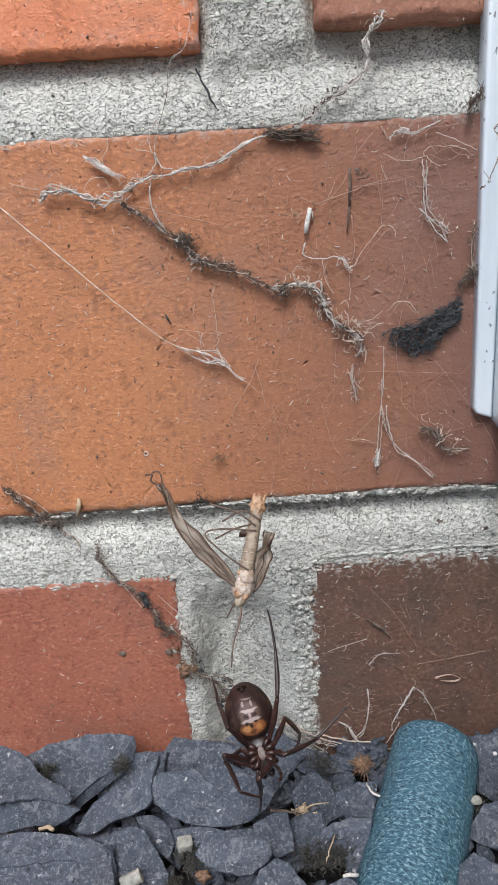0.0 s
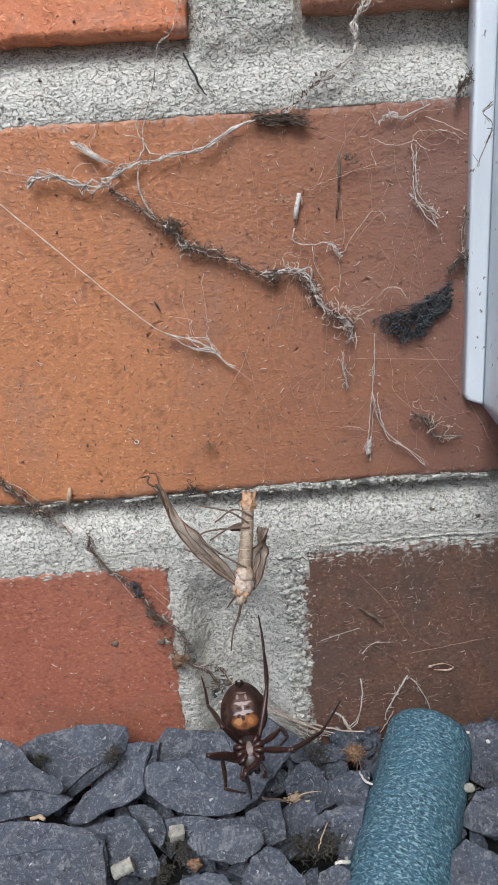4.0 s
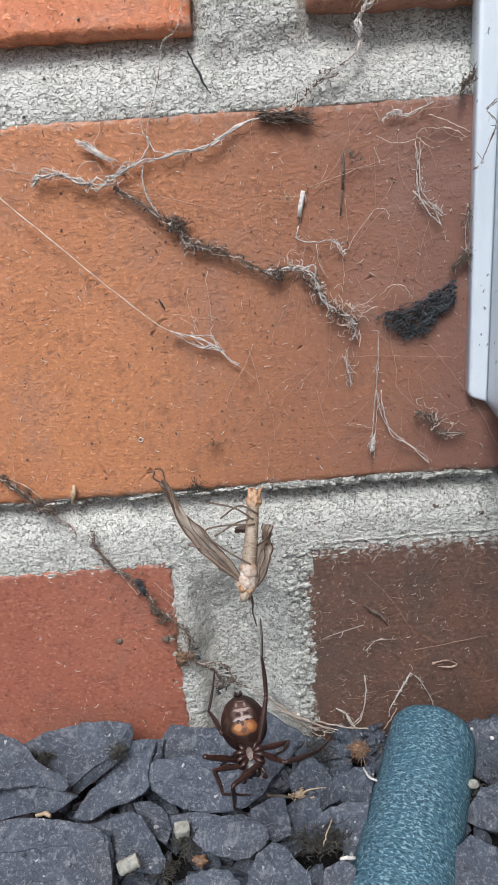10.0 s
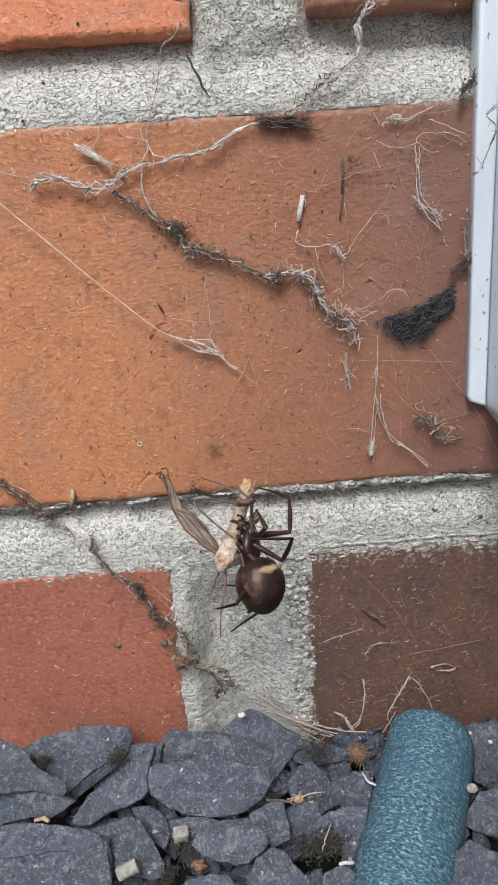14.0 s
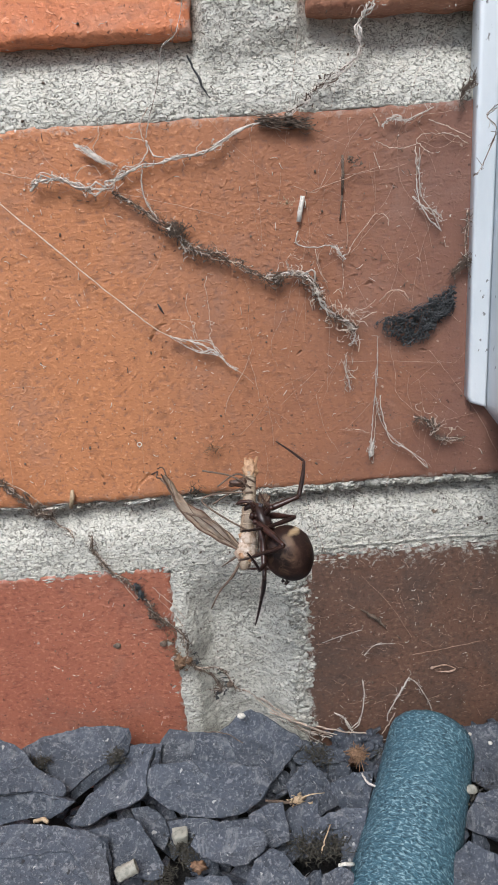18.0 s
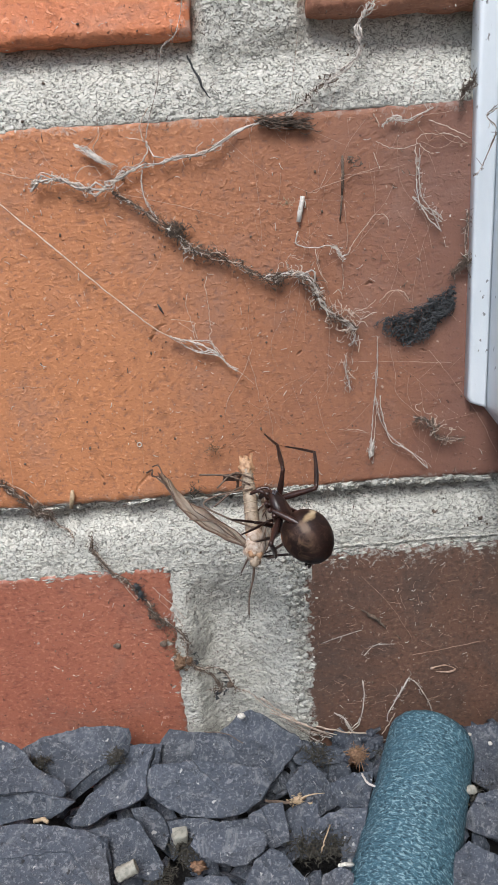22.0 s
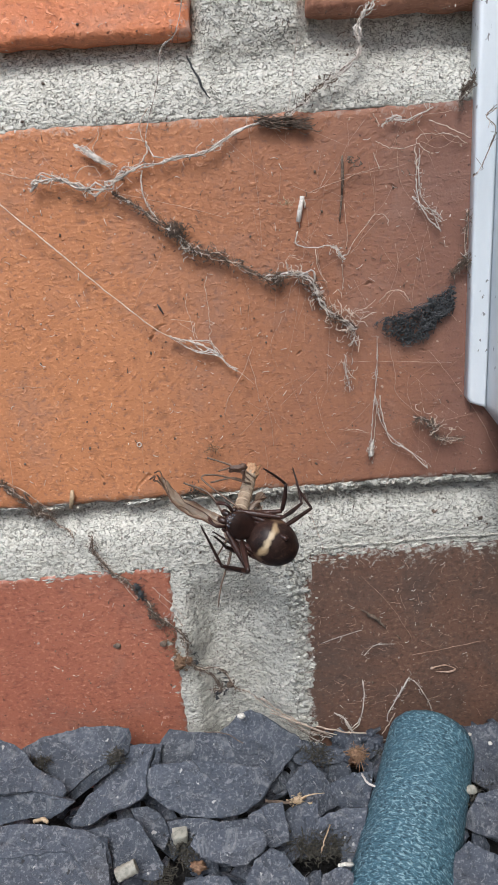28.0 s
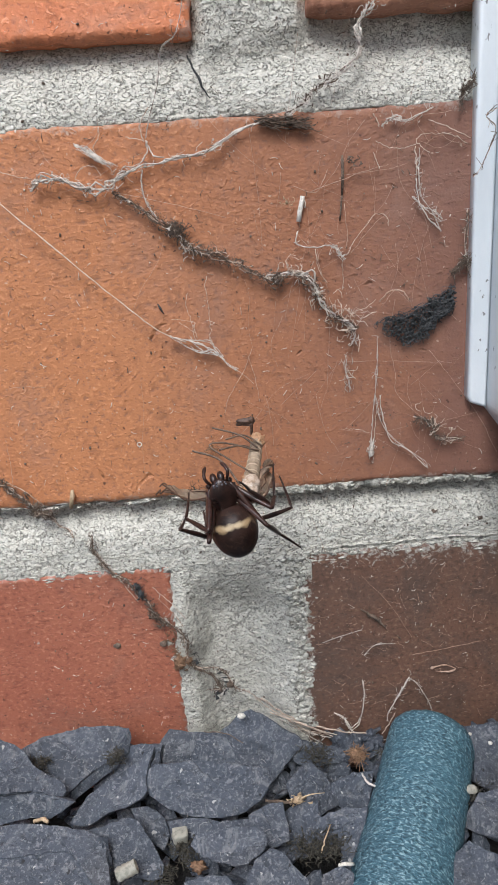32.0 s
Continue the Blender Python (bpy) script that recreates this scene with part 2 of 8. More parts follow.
def slate_material():
    """Cleaved slate: fine silky grain, straight scuffs, lime dust and specks, browner on some chips."""
    m, nd, ln, b = nodes_of("blue grey slate")
    co = coords(nd, ln, vary=True)
    broad, mid_n = noise_tex(nd, ln, co, 70, 5.0, 0.65), noise_tex(nd, ln, co, 480, 6.0, 0.7, 0.3)
    fine = noise_tex(nd, ln, co, 1900, 4.0, 0.65)
    col = ramp(nd, ln, broad, [(0.3, (0.045, 0.055, 0.073)), (0.7, (0.078, 0.093, 0.12))])
    col = blend(nd, ln, ramp(nd, ln, noise_tex(nd, ln, co, 28, 4.0, 0.6), [(0.55, (0, 0, 0)), (0.72, (0.5,) * 3)]), col, (0.075, 0.07, 0.066))
    col = blend(nd, ln, ramp(nd, ln, mid_n, [(0.34, (0.75,) * 3), (0.46, (0, 0, 0))]), col, (0.034, 0.04, 0.05))
    col = blend(nd, ln, ramp(nd, ln, fine, [(0.54, (0, 0, 0)), (0.64, (0.65,) * 3)]), col, (0.22, 0.235, 0.255))
    # hair-thin scratches, broken up, and scabs of grit
    gate = noise_tex(nd, ln, co, 240, 3.0)
    for scale, squash, lo in ((300, (0.14, 2.0, 1), 0.5), (280, (1.7, 0.2, 1), 0.54)):
        vein = noise_tex(nd, ln, coords(nd, ln, squash, vary=True), scale, 1.0, 0.5, 0.1)
        line = ramp(nd, ln, vein, [(0.485, (0, 0, 0)), (0.497, (0.26,) * 3), (0.509, (0, 0, 0))])
        col = blend(nd, ln, blend(nd, ln, ramp(nd, ln, gate, [(lo, (0, 0, 0)), (lo + 0.08, (1, 1, 1))]), (0.0, 0.0, 0.0), line), col, (0.3, 0.31, 0.33))
    scab = noise_tex(nd, ln, co, 850, 3.0, 0.6, 0.6)
    col = blend(nd, ln, ramp(nd, ln, scab, [(0.62, (0, 0, 0)), (0.66, (0.7,) * 3)]), col, (0.21, 0.22, 0.245))
    col = blend(nd, ln, ramp(nd, ln, scab, [(0.3, (0.6,) * 3), (0.38, (0, 0, 0))]), col, (0.02, 0.023, 0.03))
    # lime dust in torn patches, and specks
    dust = noise_tex(nd, ln, co, 190, 7.0, 0.78, 1.4)
    col = blend(nd, ln, ramp(nd, ln, dust, [(0.54, (0, 0, 0)), (0.61, (0.42,) * 3), (0.72, (0.7,) * 3)]), col, (0.24, 0.246, 0.258))
    wv = warped(nd, ln, co, 1100, 0.0012)
    col = blend(nd, ln, spots(nd, ln, wv, 300, 0.07, 0.1, 0.9), col, (0.45, 0.45, 0.44))
    col = blend(nd, ln, spots(nd, ln, wv, 520, 0.07, 0.11, 0.7), col, (0.3, 0.31, 0.33))
    col = blend(nd, ln, spots(nd, ln, wv, 210, 0.05, 0.08, 0.9), col, (0.015, 0.016, 0.018))
    ln.new(col, b.inputs["Base Color"])
    # cleavage: low ragged terraces across the face
    terrace = noise_tex(nd, ln, coords(nd, ln, (0.7, 1.25, 1), vary=True), 150, 6.0, 0.62, 0.5)
    steps = ramp(nd, ln, terrace, [(0.36, (0, 0, 0)), (0.375, (0.3,) * 3), (0.46, (0.36,) * 3), (0.475, (0.6,) * 3), (0.56, (0.68,) * 3), (0.575, (1, 1, 1))])
    n = bump_node(nd, ln, steps, 0.6, 0.0006)
    n = bump_node(nd, ln, mid_n, 0.8, 0.0008, n)
    ln.new(bump_node(nd, ln, fine, 0.6, 0.00025, n), b.inputs["Normal"])
    ln.new(ramp(nd, ln, mid_n, [(0.3, (0.7,) * 3), (0.7, (0.44,) * 3)]), b.inputs["Roughness"])
    b.inputs["Specular IOR Level"].default_value = 0.45
    return m


def knit_material():
    """Crinkled woven cover: short wavy ridges round the tube."""
    m, nd, ln, b = nodes_of("teal woven hose cover")
    mp = nd.new("ShaderNodeMapping")
    mp.inputs["Scale"].default_value = (1.35, 1.0, 1.0)
    ln.new(nd.new("ShaderNodeTexCoord").outputs["UV"], mp.inputs["Vector"])
    uv = mp.outputs["Vector"]
    w = noise_tex(nd, ln, uv, 2.7, 2.0, 0.55, 0.8)
    thr = noise_tex(nd, ln, uv, 5.0, 3.0, 0.6, 0.4)
    broad = noise_tex(nd, ln, coords(nd, ln), 120, 4.0)
    # grooves dark, crests pale: shade and highlights of the ridges put into the colour
    col = ramp(nd, ln, w, [(0.34, (0.022, 0.062, 0.088)), (0.46, (0.052, 0.128, 0.172)), (0.55, (0.08, 0.18, 0.23)), (0.64, (0.28, 0.43, 0.48))])
    col = blend(nd, ln, ramp(nd, ln, broad, [(0.35, (0.3,) * 3), (0.6, (0, 0, 0))]), col, (0.05, 0.15, 0.21))
    col = blend(nd, ln, ramp(nd, ln, thr, [(0.6, (0, 0, 0)), (0.75, (0.2,) * 3)]), col, (0.35, 0.5, 0.55))
    ln.new(col, b.inputs["Base Color"])
    ln.new(bump_node(nd, ln, w, 0.6, 0.0006), b.inputs["Normal"])
    b.inputs["Roughness"].default_value = 0.5
    return m


def plastic_material():
    m, nd, ln, b = nodes_of("white weathered plastic")
    co = coords(nd, ln)
    v = nd.new("ShaderNodeTexVoronoi")
    v.inputs["Scale"].default_value = 620
    ln.new(warped(nd, ln, coords(nd, ln, (1, 1, 0.6)), 1500, 0.0012), v.inputs["Vector"])
    broad = noise_tex(nd, ln, coords(nd, ln, (1, 1, 0.3)), 130, 5.0)
    col = ramp(nd, ln, broad, [(0.35, (0.68, 0.735, 0.765)), (0.65, (0.77, 0.815, 0.84))])
    gate = noise_tex(nd, ln, co, 260, 2.0)
    spots = blend(nd, ln, ramp(nd, ln, gate, [(0.36, (0, 0, 0)), (0.42, (1, 1, 1))]), (0.0, 0.0, 0.0), ramp(nd, ln, v.outputs["Distance"], [(0.1, (0.8,) * 3), (0.17, (0, 0, 0))]))
    col = blend(nd, ln, spots, col, (0.12, 0.12, 0.11))
    ln.new(col, b.inputs["Base Color"])
    ln.new(bump_node(nd, ln, noise_tex(nd, ln, co, 520, 5.0), 0.5, 0.0003), b.inputs["Normal"])
    b.inputs["Roughness"].default_value = 0.4
    return m


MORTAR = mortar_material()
SLATE = slate_material()
KNIT = knit_material()
PLASTIC = plastic_material()
SOIL = plain("dark damp soil", (0.016, 0.016, 0.017), (0.04, 0.038, 0.036), 300, 0.95, 0.8, 0.001)
ORANGE = brick_material("orange brick", (0.44, 0.21, 0.133), (0.38, 0.171, 0.108), (0.24, 0.108, 0.076), (0.24, 0.125, 0.092), 0.4)
ORANGE_SHADED = brick_material("orange brick with shade tinted in at one end", (0.545, 0.232, 0.103), (0.465, 0.19, 0.088), (0.215, 0.112, 0.086), (0.3, 0.185, 0.148), 0.42, (-0.005, 0.056, 0.9), (("Z", 16.6, -1, 3.0, 0.28), ("Z", -47.6, 1, 1.5, 0.3)))
RED_CLAY = ((0.39, 0.145, 0.088), (0.33, 0.11, 0.068), (0.16, 0.056, 0.04), (0.2, 0.122, 0.1), 0.4)
RED = brick_material("red brick", *RED_CLAY)
RED_LIMED = brick_material("red brick limed at its edges", *RED_CLAY, None, (("Z", -61.6, -1, 1.8, 0.55), ("X", -15.2, -1, 1.6, 0.5)))
BRIGHT_CLAY = ((0.74, 0.272, 0.128), (0.67, 0.225, 0.104), (0.44, 0.15, 0.09), (0.55, 0.4, 0.32), 0.3)
BRIGHT = brick_material("bright orange-red brick", *BRIGHT_CLAY)
BRIGHT_LIMED = brick_material("bright orange-red brick limed at its end", *BRIGHT_CLAY, None, (("X", -2.8, -1, 4.5, 0.4),))
BROWN_CLAY = ((0.19, 0.104, 0.07), (0.14, 0.077, 0.055), (0.05, 0.032, 0.026), (0.075, 0.066, 0.06), 0.6)
BROWN = brick_material("brown brick", *BROWN_CLAY)
BROWN_LIMED = brick_material("brown brick limed at its edges", *BROWN_CLAY, None, (("Z", -60.9, -1, 6.0, 0.75), ("X", 9.6, 1, 3.6, 0.75)))
LINT = plain("grey lint", (0.17, 0.175, 0.185), (0.36, 0.36, 0.36), 700, 0.9, 0.5)
SILK = plain("pale old silk", (0.56, 0.42, 0.32), (0.72, 0.62, 0.52), 400, 0.6, 0.2)
WHITE_SILK = plain("white silk", (0.52, 0.46, 0.4), (0.76, 0.71, 0.65), 400, 0.5, 0.2)
TAN_SILK = plain("tan silk dulled by dust", (0.42, 0.25, 0.17), (0.58, 0.42, 0.33), 400, 0.7, 0.2)
DIRT = plain("grey brown web dirt", (0.08, 0.056, 0.042), (0.22, 0.165, 0.125), 700, 0.9, 0.6)
PALE_DIRT = plain("pale web dirt", (0.52, 0.46, 0.4), (0.78, 0.74, 0.68), 700, 0.9, 0.6)
ASH = plain("ash grey fibre", (0.07, 0.075, 0.08), (0.16, 0.165, 0.17), 800, 0.8, 0.6)
CHAR = plain("charcoal fibre", (0.03, 0.033, 0.035), (0.075, 0.078, 0.08), 800, 0.8, 0.6)
STRAW = plain("dry straw", (0.42, 0.3, 0.18), (0.6, 0.47, 0.32), 500, 0.7, 0.4)
HUSK = plain("orange brown husk", (0.15, 0.08, 0.045), (0.36, 0.22, 0.13), 600, 0.7, 0.5)
BONE = plain("cream white chip", (0.7, 0.66, 0.58), (0.82, 0.8, 0.74), 500, 0.6, 0.3)
MOSS = plain("dead grey moss", (0.035, 0.034, 0.028), (0.1, 0.09, 0.07), 700, 0.9, 0.6)
STONE = plain("pale pebble", (0.27, 0.27, 0.23), (0.42, 0.4, 0.34), 300, 0.8, 0.5)


# ---- mesh helpers; all sizes in millimetres ----
def part(name, bm, material, parent=None, label="", smooth=True):
    bmesh.ops.scale(bm, vec=(MM, MM, MM), verts=bm.verts)
    me = bpy.data.meshes.new(name)
    bm.to_mesh(me)
    bm.free()
    me.polygons.foreach_set("use_smooth", [smooth] * len(me.polygons))
    me.materials.append(material)
    ob = new(name, me)
    if parent is not None:
        ob.parent = parent
    if label:
        tagged(ob, label)
    return ob


def at_mm(ob, p):
    ob.location = Vector(p) * MM
    return ob


def tube(bm, pts, radii, sides=6, jitter=0.0, r=rng):
    """A closed round strand through the points."""
    pts = [Vector(p) for p in pts]
    if isinstance(radii, (int, float)):
        radii = [radii] * len(pts)
    rings, ref = [], Vector((0.31, 0.77, 0.55))
    for i, p in enumerate(pts):
        d = (pts[min(i + 1, len(pts) - 1)] - pts[max(i - 1, 0)])
        d = d.normalized() if d.length > 1e-9 else Vector((0, 0, 1))
        u = d.cross(ref).normalized()
        v = d.cross(u)
        ring = []
        for k in range(sides):
            a = 2 * math.pi * k / sides
            rr = radii[i] * (1 + (r.uniform(-jitter, jitter) if jitter else 0))
            ring.append(bm.verts.new(p + (u * math.cos(a) + v * math.sin(a)) * rr))
        rings.append(ring)
    for a, b in zip(rings, rings[1:]):
        for k in range(sides):
            bm.faces.new((a[k], a[(k + 1) % sides], b[(k + 1) % sides], b[k]))
    bm.faces.new(rings[0][::-1])
    bm.faces.new(rings[-1])


def spline(pts, steps=5):
    """Catmull-Rom through the points."""
    P = [Vector(p) for p in pts]
    P = [P[0] * 2 - P[1]] + P + [P[-1] * 2 - P[-2]]
    out = []
    for i in range(1, len(P) - 2):
        a, b, c, d = P[i - 1:i + 3]
        for k in range(steps):
            t = k / steps
            out.append(0.5 * (2 * b + (c - a) * t + (2 * a - 5 * b + 4 * c - d) * t * t + (3 * b - 3 * c + d - a) * t ** 3))
    return out + [P[-2]]


def wobble(pts, amount, r=rng):
    return [p + Vector((r.gauss(0, amount), r.gauss(0, amount * 0.6), r.gauss(0, amount))) for p in pts]


def crumb(bm, p, s, r=rng):
    """An angular grain."""
    m = Matrix.Translation(p) @ Euler((r.uniform(0, 6), r.uniform(0, 6), r.uniform(0, 6))).to_matrix().to_4x4() @ Matrix.Diagonal((s * r.uniform(0.6, 1.5), s * r.uniform(0.5, 1), s * r.uniform(0.4, 0.9), 1))
    bmesh.ops.create_icosphere(bm, subdivisions=1, radius=1, matrix=m)


def lump(bm, p, size, seed, rough=0.25, sub=3, freq=1.3):
    """A rounded uneven body."""
    got = bmesh.ops.create_icosphere(bm, subdivisions=sub, radius=1)["verts"]
    for v in got:
        d = v.co.normalized()
        k = 1 + rough * noise.noise(d * freq + Vector((seed, seed * 2.3, 0))) + rough * 0.5 * noise.noise(d * freq * 3 + Vector((seed, 0, 5)))
        v.co = Vector(p) + Vector((d.x * size[0], d.y * size[1], d.z * size[2])) * k


# ---- the wall: mortar with struck joints, bricks laid in it ----
def smooth_step(a, b, x):
    t = max(0.0, min(1.0, (x - a) / (b - a)))
    return t * t * (3 - 2 * t)


BRICKS = {  # left, right, bottom, top
    "upper_left": (-217.8, -2.8, 27.9, 92.4), "upper_right": (15.0, 230.0, 29.9, 93.5),
    "middle": (-110.0, 105.0, -47.6, 16.6),
    "lower_left": (-230.0, -15.2, -126.8, -61.6), "lower_right": (9.6, 224.6, -126.0, -60.9),
}


def joint_depth(x, z):
    """How far the mortar lies behind the brick face."""
    g = 0.22 * noise.noise(Vector((x * 0.5, z * 0.5, 3))) + 0.3 * noise.noise(Vector((x * 0.14, z * 0.14, 8))) + 0.16 * noise.noise(Vector((x * 1.3, z * 1.3, 1)))
    if z > 15.8:
        top = 28.3 + 2.0 * smooth_step(0, 16, x)
        d = 0.1 + (4.2 + 3.0 * smooth_step(8, 30, x)) * smooth_step(17.0, top - 1.5 * smooth_step(4, 30, x) + 0.8, z) ** (1.1 - 0.25 * smooth_step(4, 30, x))
        if z > top - 8 and -4 < x < 16.5:
            up = 1.0 - 0.5 * smooth_step(top, top + 8, z)
            w = smooth_step(-4, 0, x) * (1 - smooth_step(12.5, 16.5, x)) * smooth_step(top - 8, top - 1, z)
            d = d * (1 - w) + up * w
        return d + g
    if z > -63.0:
        d = 0.2 + 4.6 * smooth_step(-59.0, -47.0, z) ** 1.6
        return d + g * 0.9
    # the wide upright joint: hollow down the middle, smeared flush at both sides
    wx = x + 0.9 * noise.noise(Vector((x * 0.12, z * 0.16, 21)))
    w = smooth_step(-13.5, -8.0, wx) * (1 - smooth_step(-1.0, 8.0, wx))
    d = 0.25 + 4.6 * w * smooth_step(-61.5, -77.0, z + 1.2 * noise.noise(Vector((x * 0.3, 5, 2))))
    rag = 0.7 * noise.noise(Vector((x * 0.35, z * 0.35, 11)))
    if x > 6:
        d = d * (1 - smooth_step(6, 9, x)) + (0.05 - 0.3 * noise.noise(Vector((x * 0.6, z * 0.6, 31)))) * smooth_step(6, 9, x)
    return d + g + max(0, rag) * 0.4


def mortar_wall():
    wall = new("wall_north")
    tagged(wall, "red and orange brick wall with pale gritty mortar", "wall", kind="structure")
    bm = bmesh.new()
    step, x0, x1, z0, z1 = 0.5, -66.0, 66.0, -118.0, 52.0
    nx, nz = int((x1 - x0) / step), int((z1 - z0) / step)
    inner = [(a + 2.5, b - 2.5, c + 2.5, d - 2.5) for a, b, c, d in BRICKS.values()]
    grid = {}
    for i in range(nx + 1):
        for j in range(nz + 1):
            x, z = x0 + i * step, z0 + j * step
            if any(a < x < b and c < z < d for a, b, c, d in inner):
                continue
            grid[i, j] = bm.verts.new((x, joint_depth(x, z), z))
    for (i, j), v in grid.items():
        q = [grid.get(k) for k in ((i, j), (i + 1, j), (i + 1, j + 1), (i, j + 1))]
        if None not in q:
            bm.faces.new(q)
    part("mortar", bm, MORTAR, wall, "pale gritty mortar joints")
    bm = bmesh.new()
    bmesh.ops.create_cube(bm, size=1, matrix=Matrix.Translation((0, 111, 850)) @ Matrix.Diagonal((3000, 210, 2000, 1)))
    part("wall_core", bm, MORTAR, wall, "plain wall body behind the bricks", smooth=False)
    return wall


def brick_mesh(x0, x1, z0, z1, seed, cell=0.7, lo=-62.0, hi=62.0):
    """A brick with a dragged, slightly bulging face and broken edges; the stretch lo..hi carries the fine relief."""
    bm = bmesh.new()
    xs = [x0]
    while xs[-1] < x1 - 1e-6:
        step = cell if lo < xs[-1] < hi else 6.0
        xs.append(min(x1, xs[-1] + step))
    nz = max(4, int((z1 - z0) / cell))
    zs = [z0 + (z1 - z0) * k / nz for k in range(nz + 1)]

    def rim(d, r=0.8):
        return 0.0 if d > r else r - math.sqrt(max(0, r * r - (r - d) ** 2))
    grid = []
    for i, x in enumerate(xs):
        row = []
        for z in zs:
            e = min(x - x0, x1 - x, z - z0, z1 - z)
            n3 = Vector((x, z, seed * 7.7))
            ex = 0.4 * noise.noise(n3 * 0.2) + 0.3 * noise.noise(n3 * 0.6) + 0.07 * noise.noise(n3 * 1.9)
            y = rim(max(0, e + 0.25 * noise.noise(n3 * 0.5))) + 0.22 * noise.noise(n3 * 0.05) + 0.06 * noise.noise(Vector((x * 0.5, z * 0.7, seed))) + 0.04 * noise.noise(Vector((x * 1.3, z * 1.6, seed)))
            wz = ex if z in (zs[0], zs[-1]) else ex * (1 - min(1, e / 3.0))
            wx = ex * (1 - min(1, min(x - x0, x1 - x) / 3.0))
            row.append(bm.verts.new((x + wx, y, z + wz)))
        grid.append(row)
    for a, b in zip(grid, grid[1:]):
        for k in range(nz):
            bm.faces.new((a[k], b[k], b[k + 1], a[k + 1]))
    rimv = [g[0] for g in grid] + grid[-1][1:] + [g[-1] for g in grid[-2::-1]] + grid[0][-2:0:-1]
    back = [bm.verts.new((v.co.x, 40, v.co.z)) for v in rimv]
    n = len(rimv)
    for k in range(n):
        bm.faces.new((rimv[k], back[k], back[(k + 1) % n], rimv[(k + 1) % n]))
    return bm


wall = mortar_wall()
for seed, (key, material, text) in enumerate((("upper_left", BRIGHT_LIMED, "bright orange-red clay brick"), ("upper_right", ORANGE, "orange clay brick under cobweb"), ("middle", ORANGE_SHADED, "orange clay brick with dark spots and cobwebs"), ("lower_left", RED_LIMED, "red clay brick with small pits"), ("lower_right", BROWN_LIMED, "dark brown sooty brick"))):
    part("brick", brick_mesh(*BRICKS[key], seed + 1), material, wall, text)


# ---- ground, paving of slate chips ----
bm = bmesh.new()
bmesh.ops.create_grid(bm, x_segments=2, y_segments=2, size=300000, matrix=Matrix.Translation((0, 0, -113)))
ground = part("ground", bm, SOIL)
tagged(ground, "dark soil under loose slate chippings", "ground", kind="structure")


def clip_outline(pts, at, way, r):
    """What lies on one side of a ragged break across an outline."""
    out, n = [], len(pts)
    for i, p in enumerate(pts):
        q = pts[(i + 1) % n]
        a, b = (p - at).dot(way), (q - at).dot(way)
        if a >= 0:
            out.append(p)
        if (a >= 0) != (b >= 0):
            out.append(p.lerp(q, a / (a - b)))
    full = []
    for i, p in enumerate(out):
        q = out[(i + 1) % len(out)]
        full.append(p)
        k = int((q - p).length / 1.3)
        if k > 2:
            full += [p.lerp(q, j / k) + way * (0.55 * noise.noise(Vector((j * 0.6, at.x, at.y))) + r.uniform(-0.22, 0.22)) for j in range(1, k)]
    return full


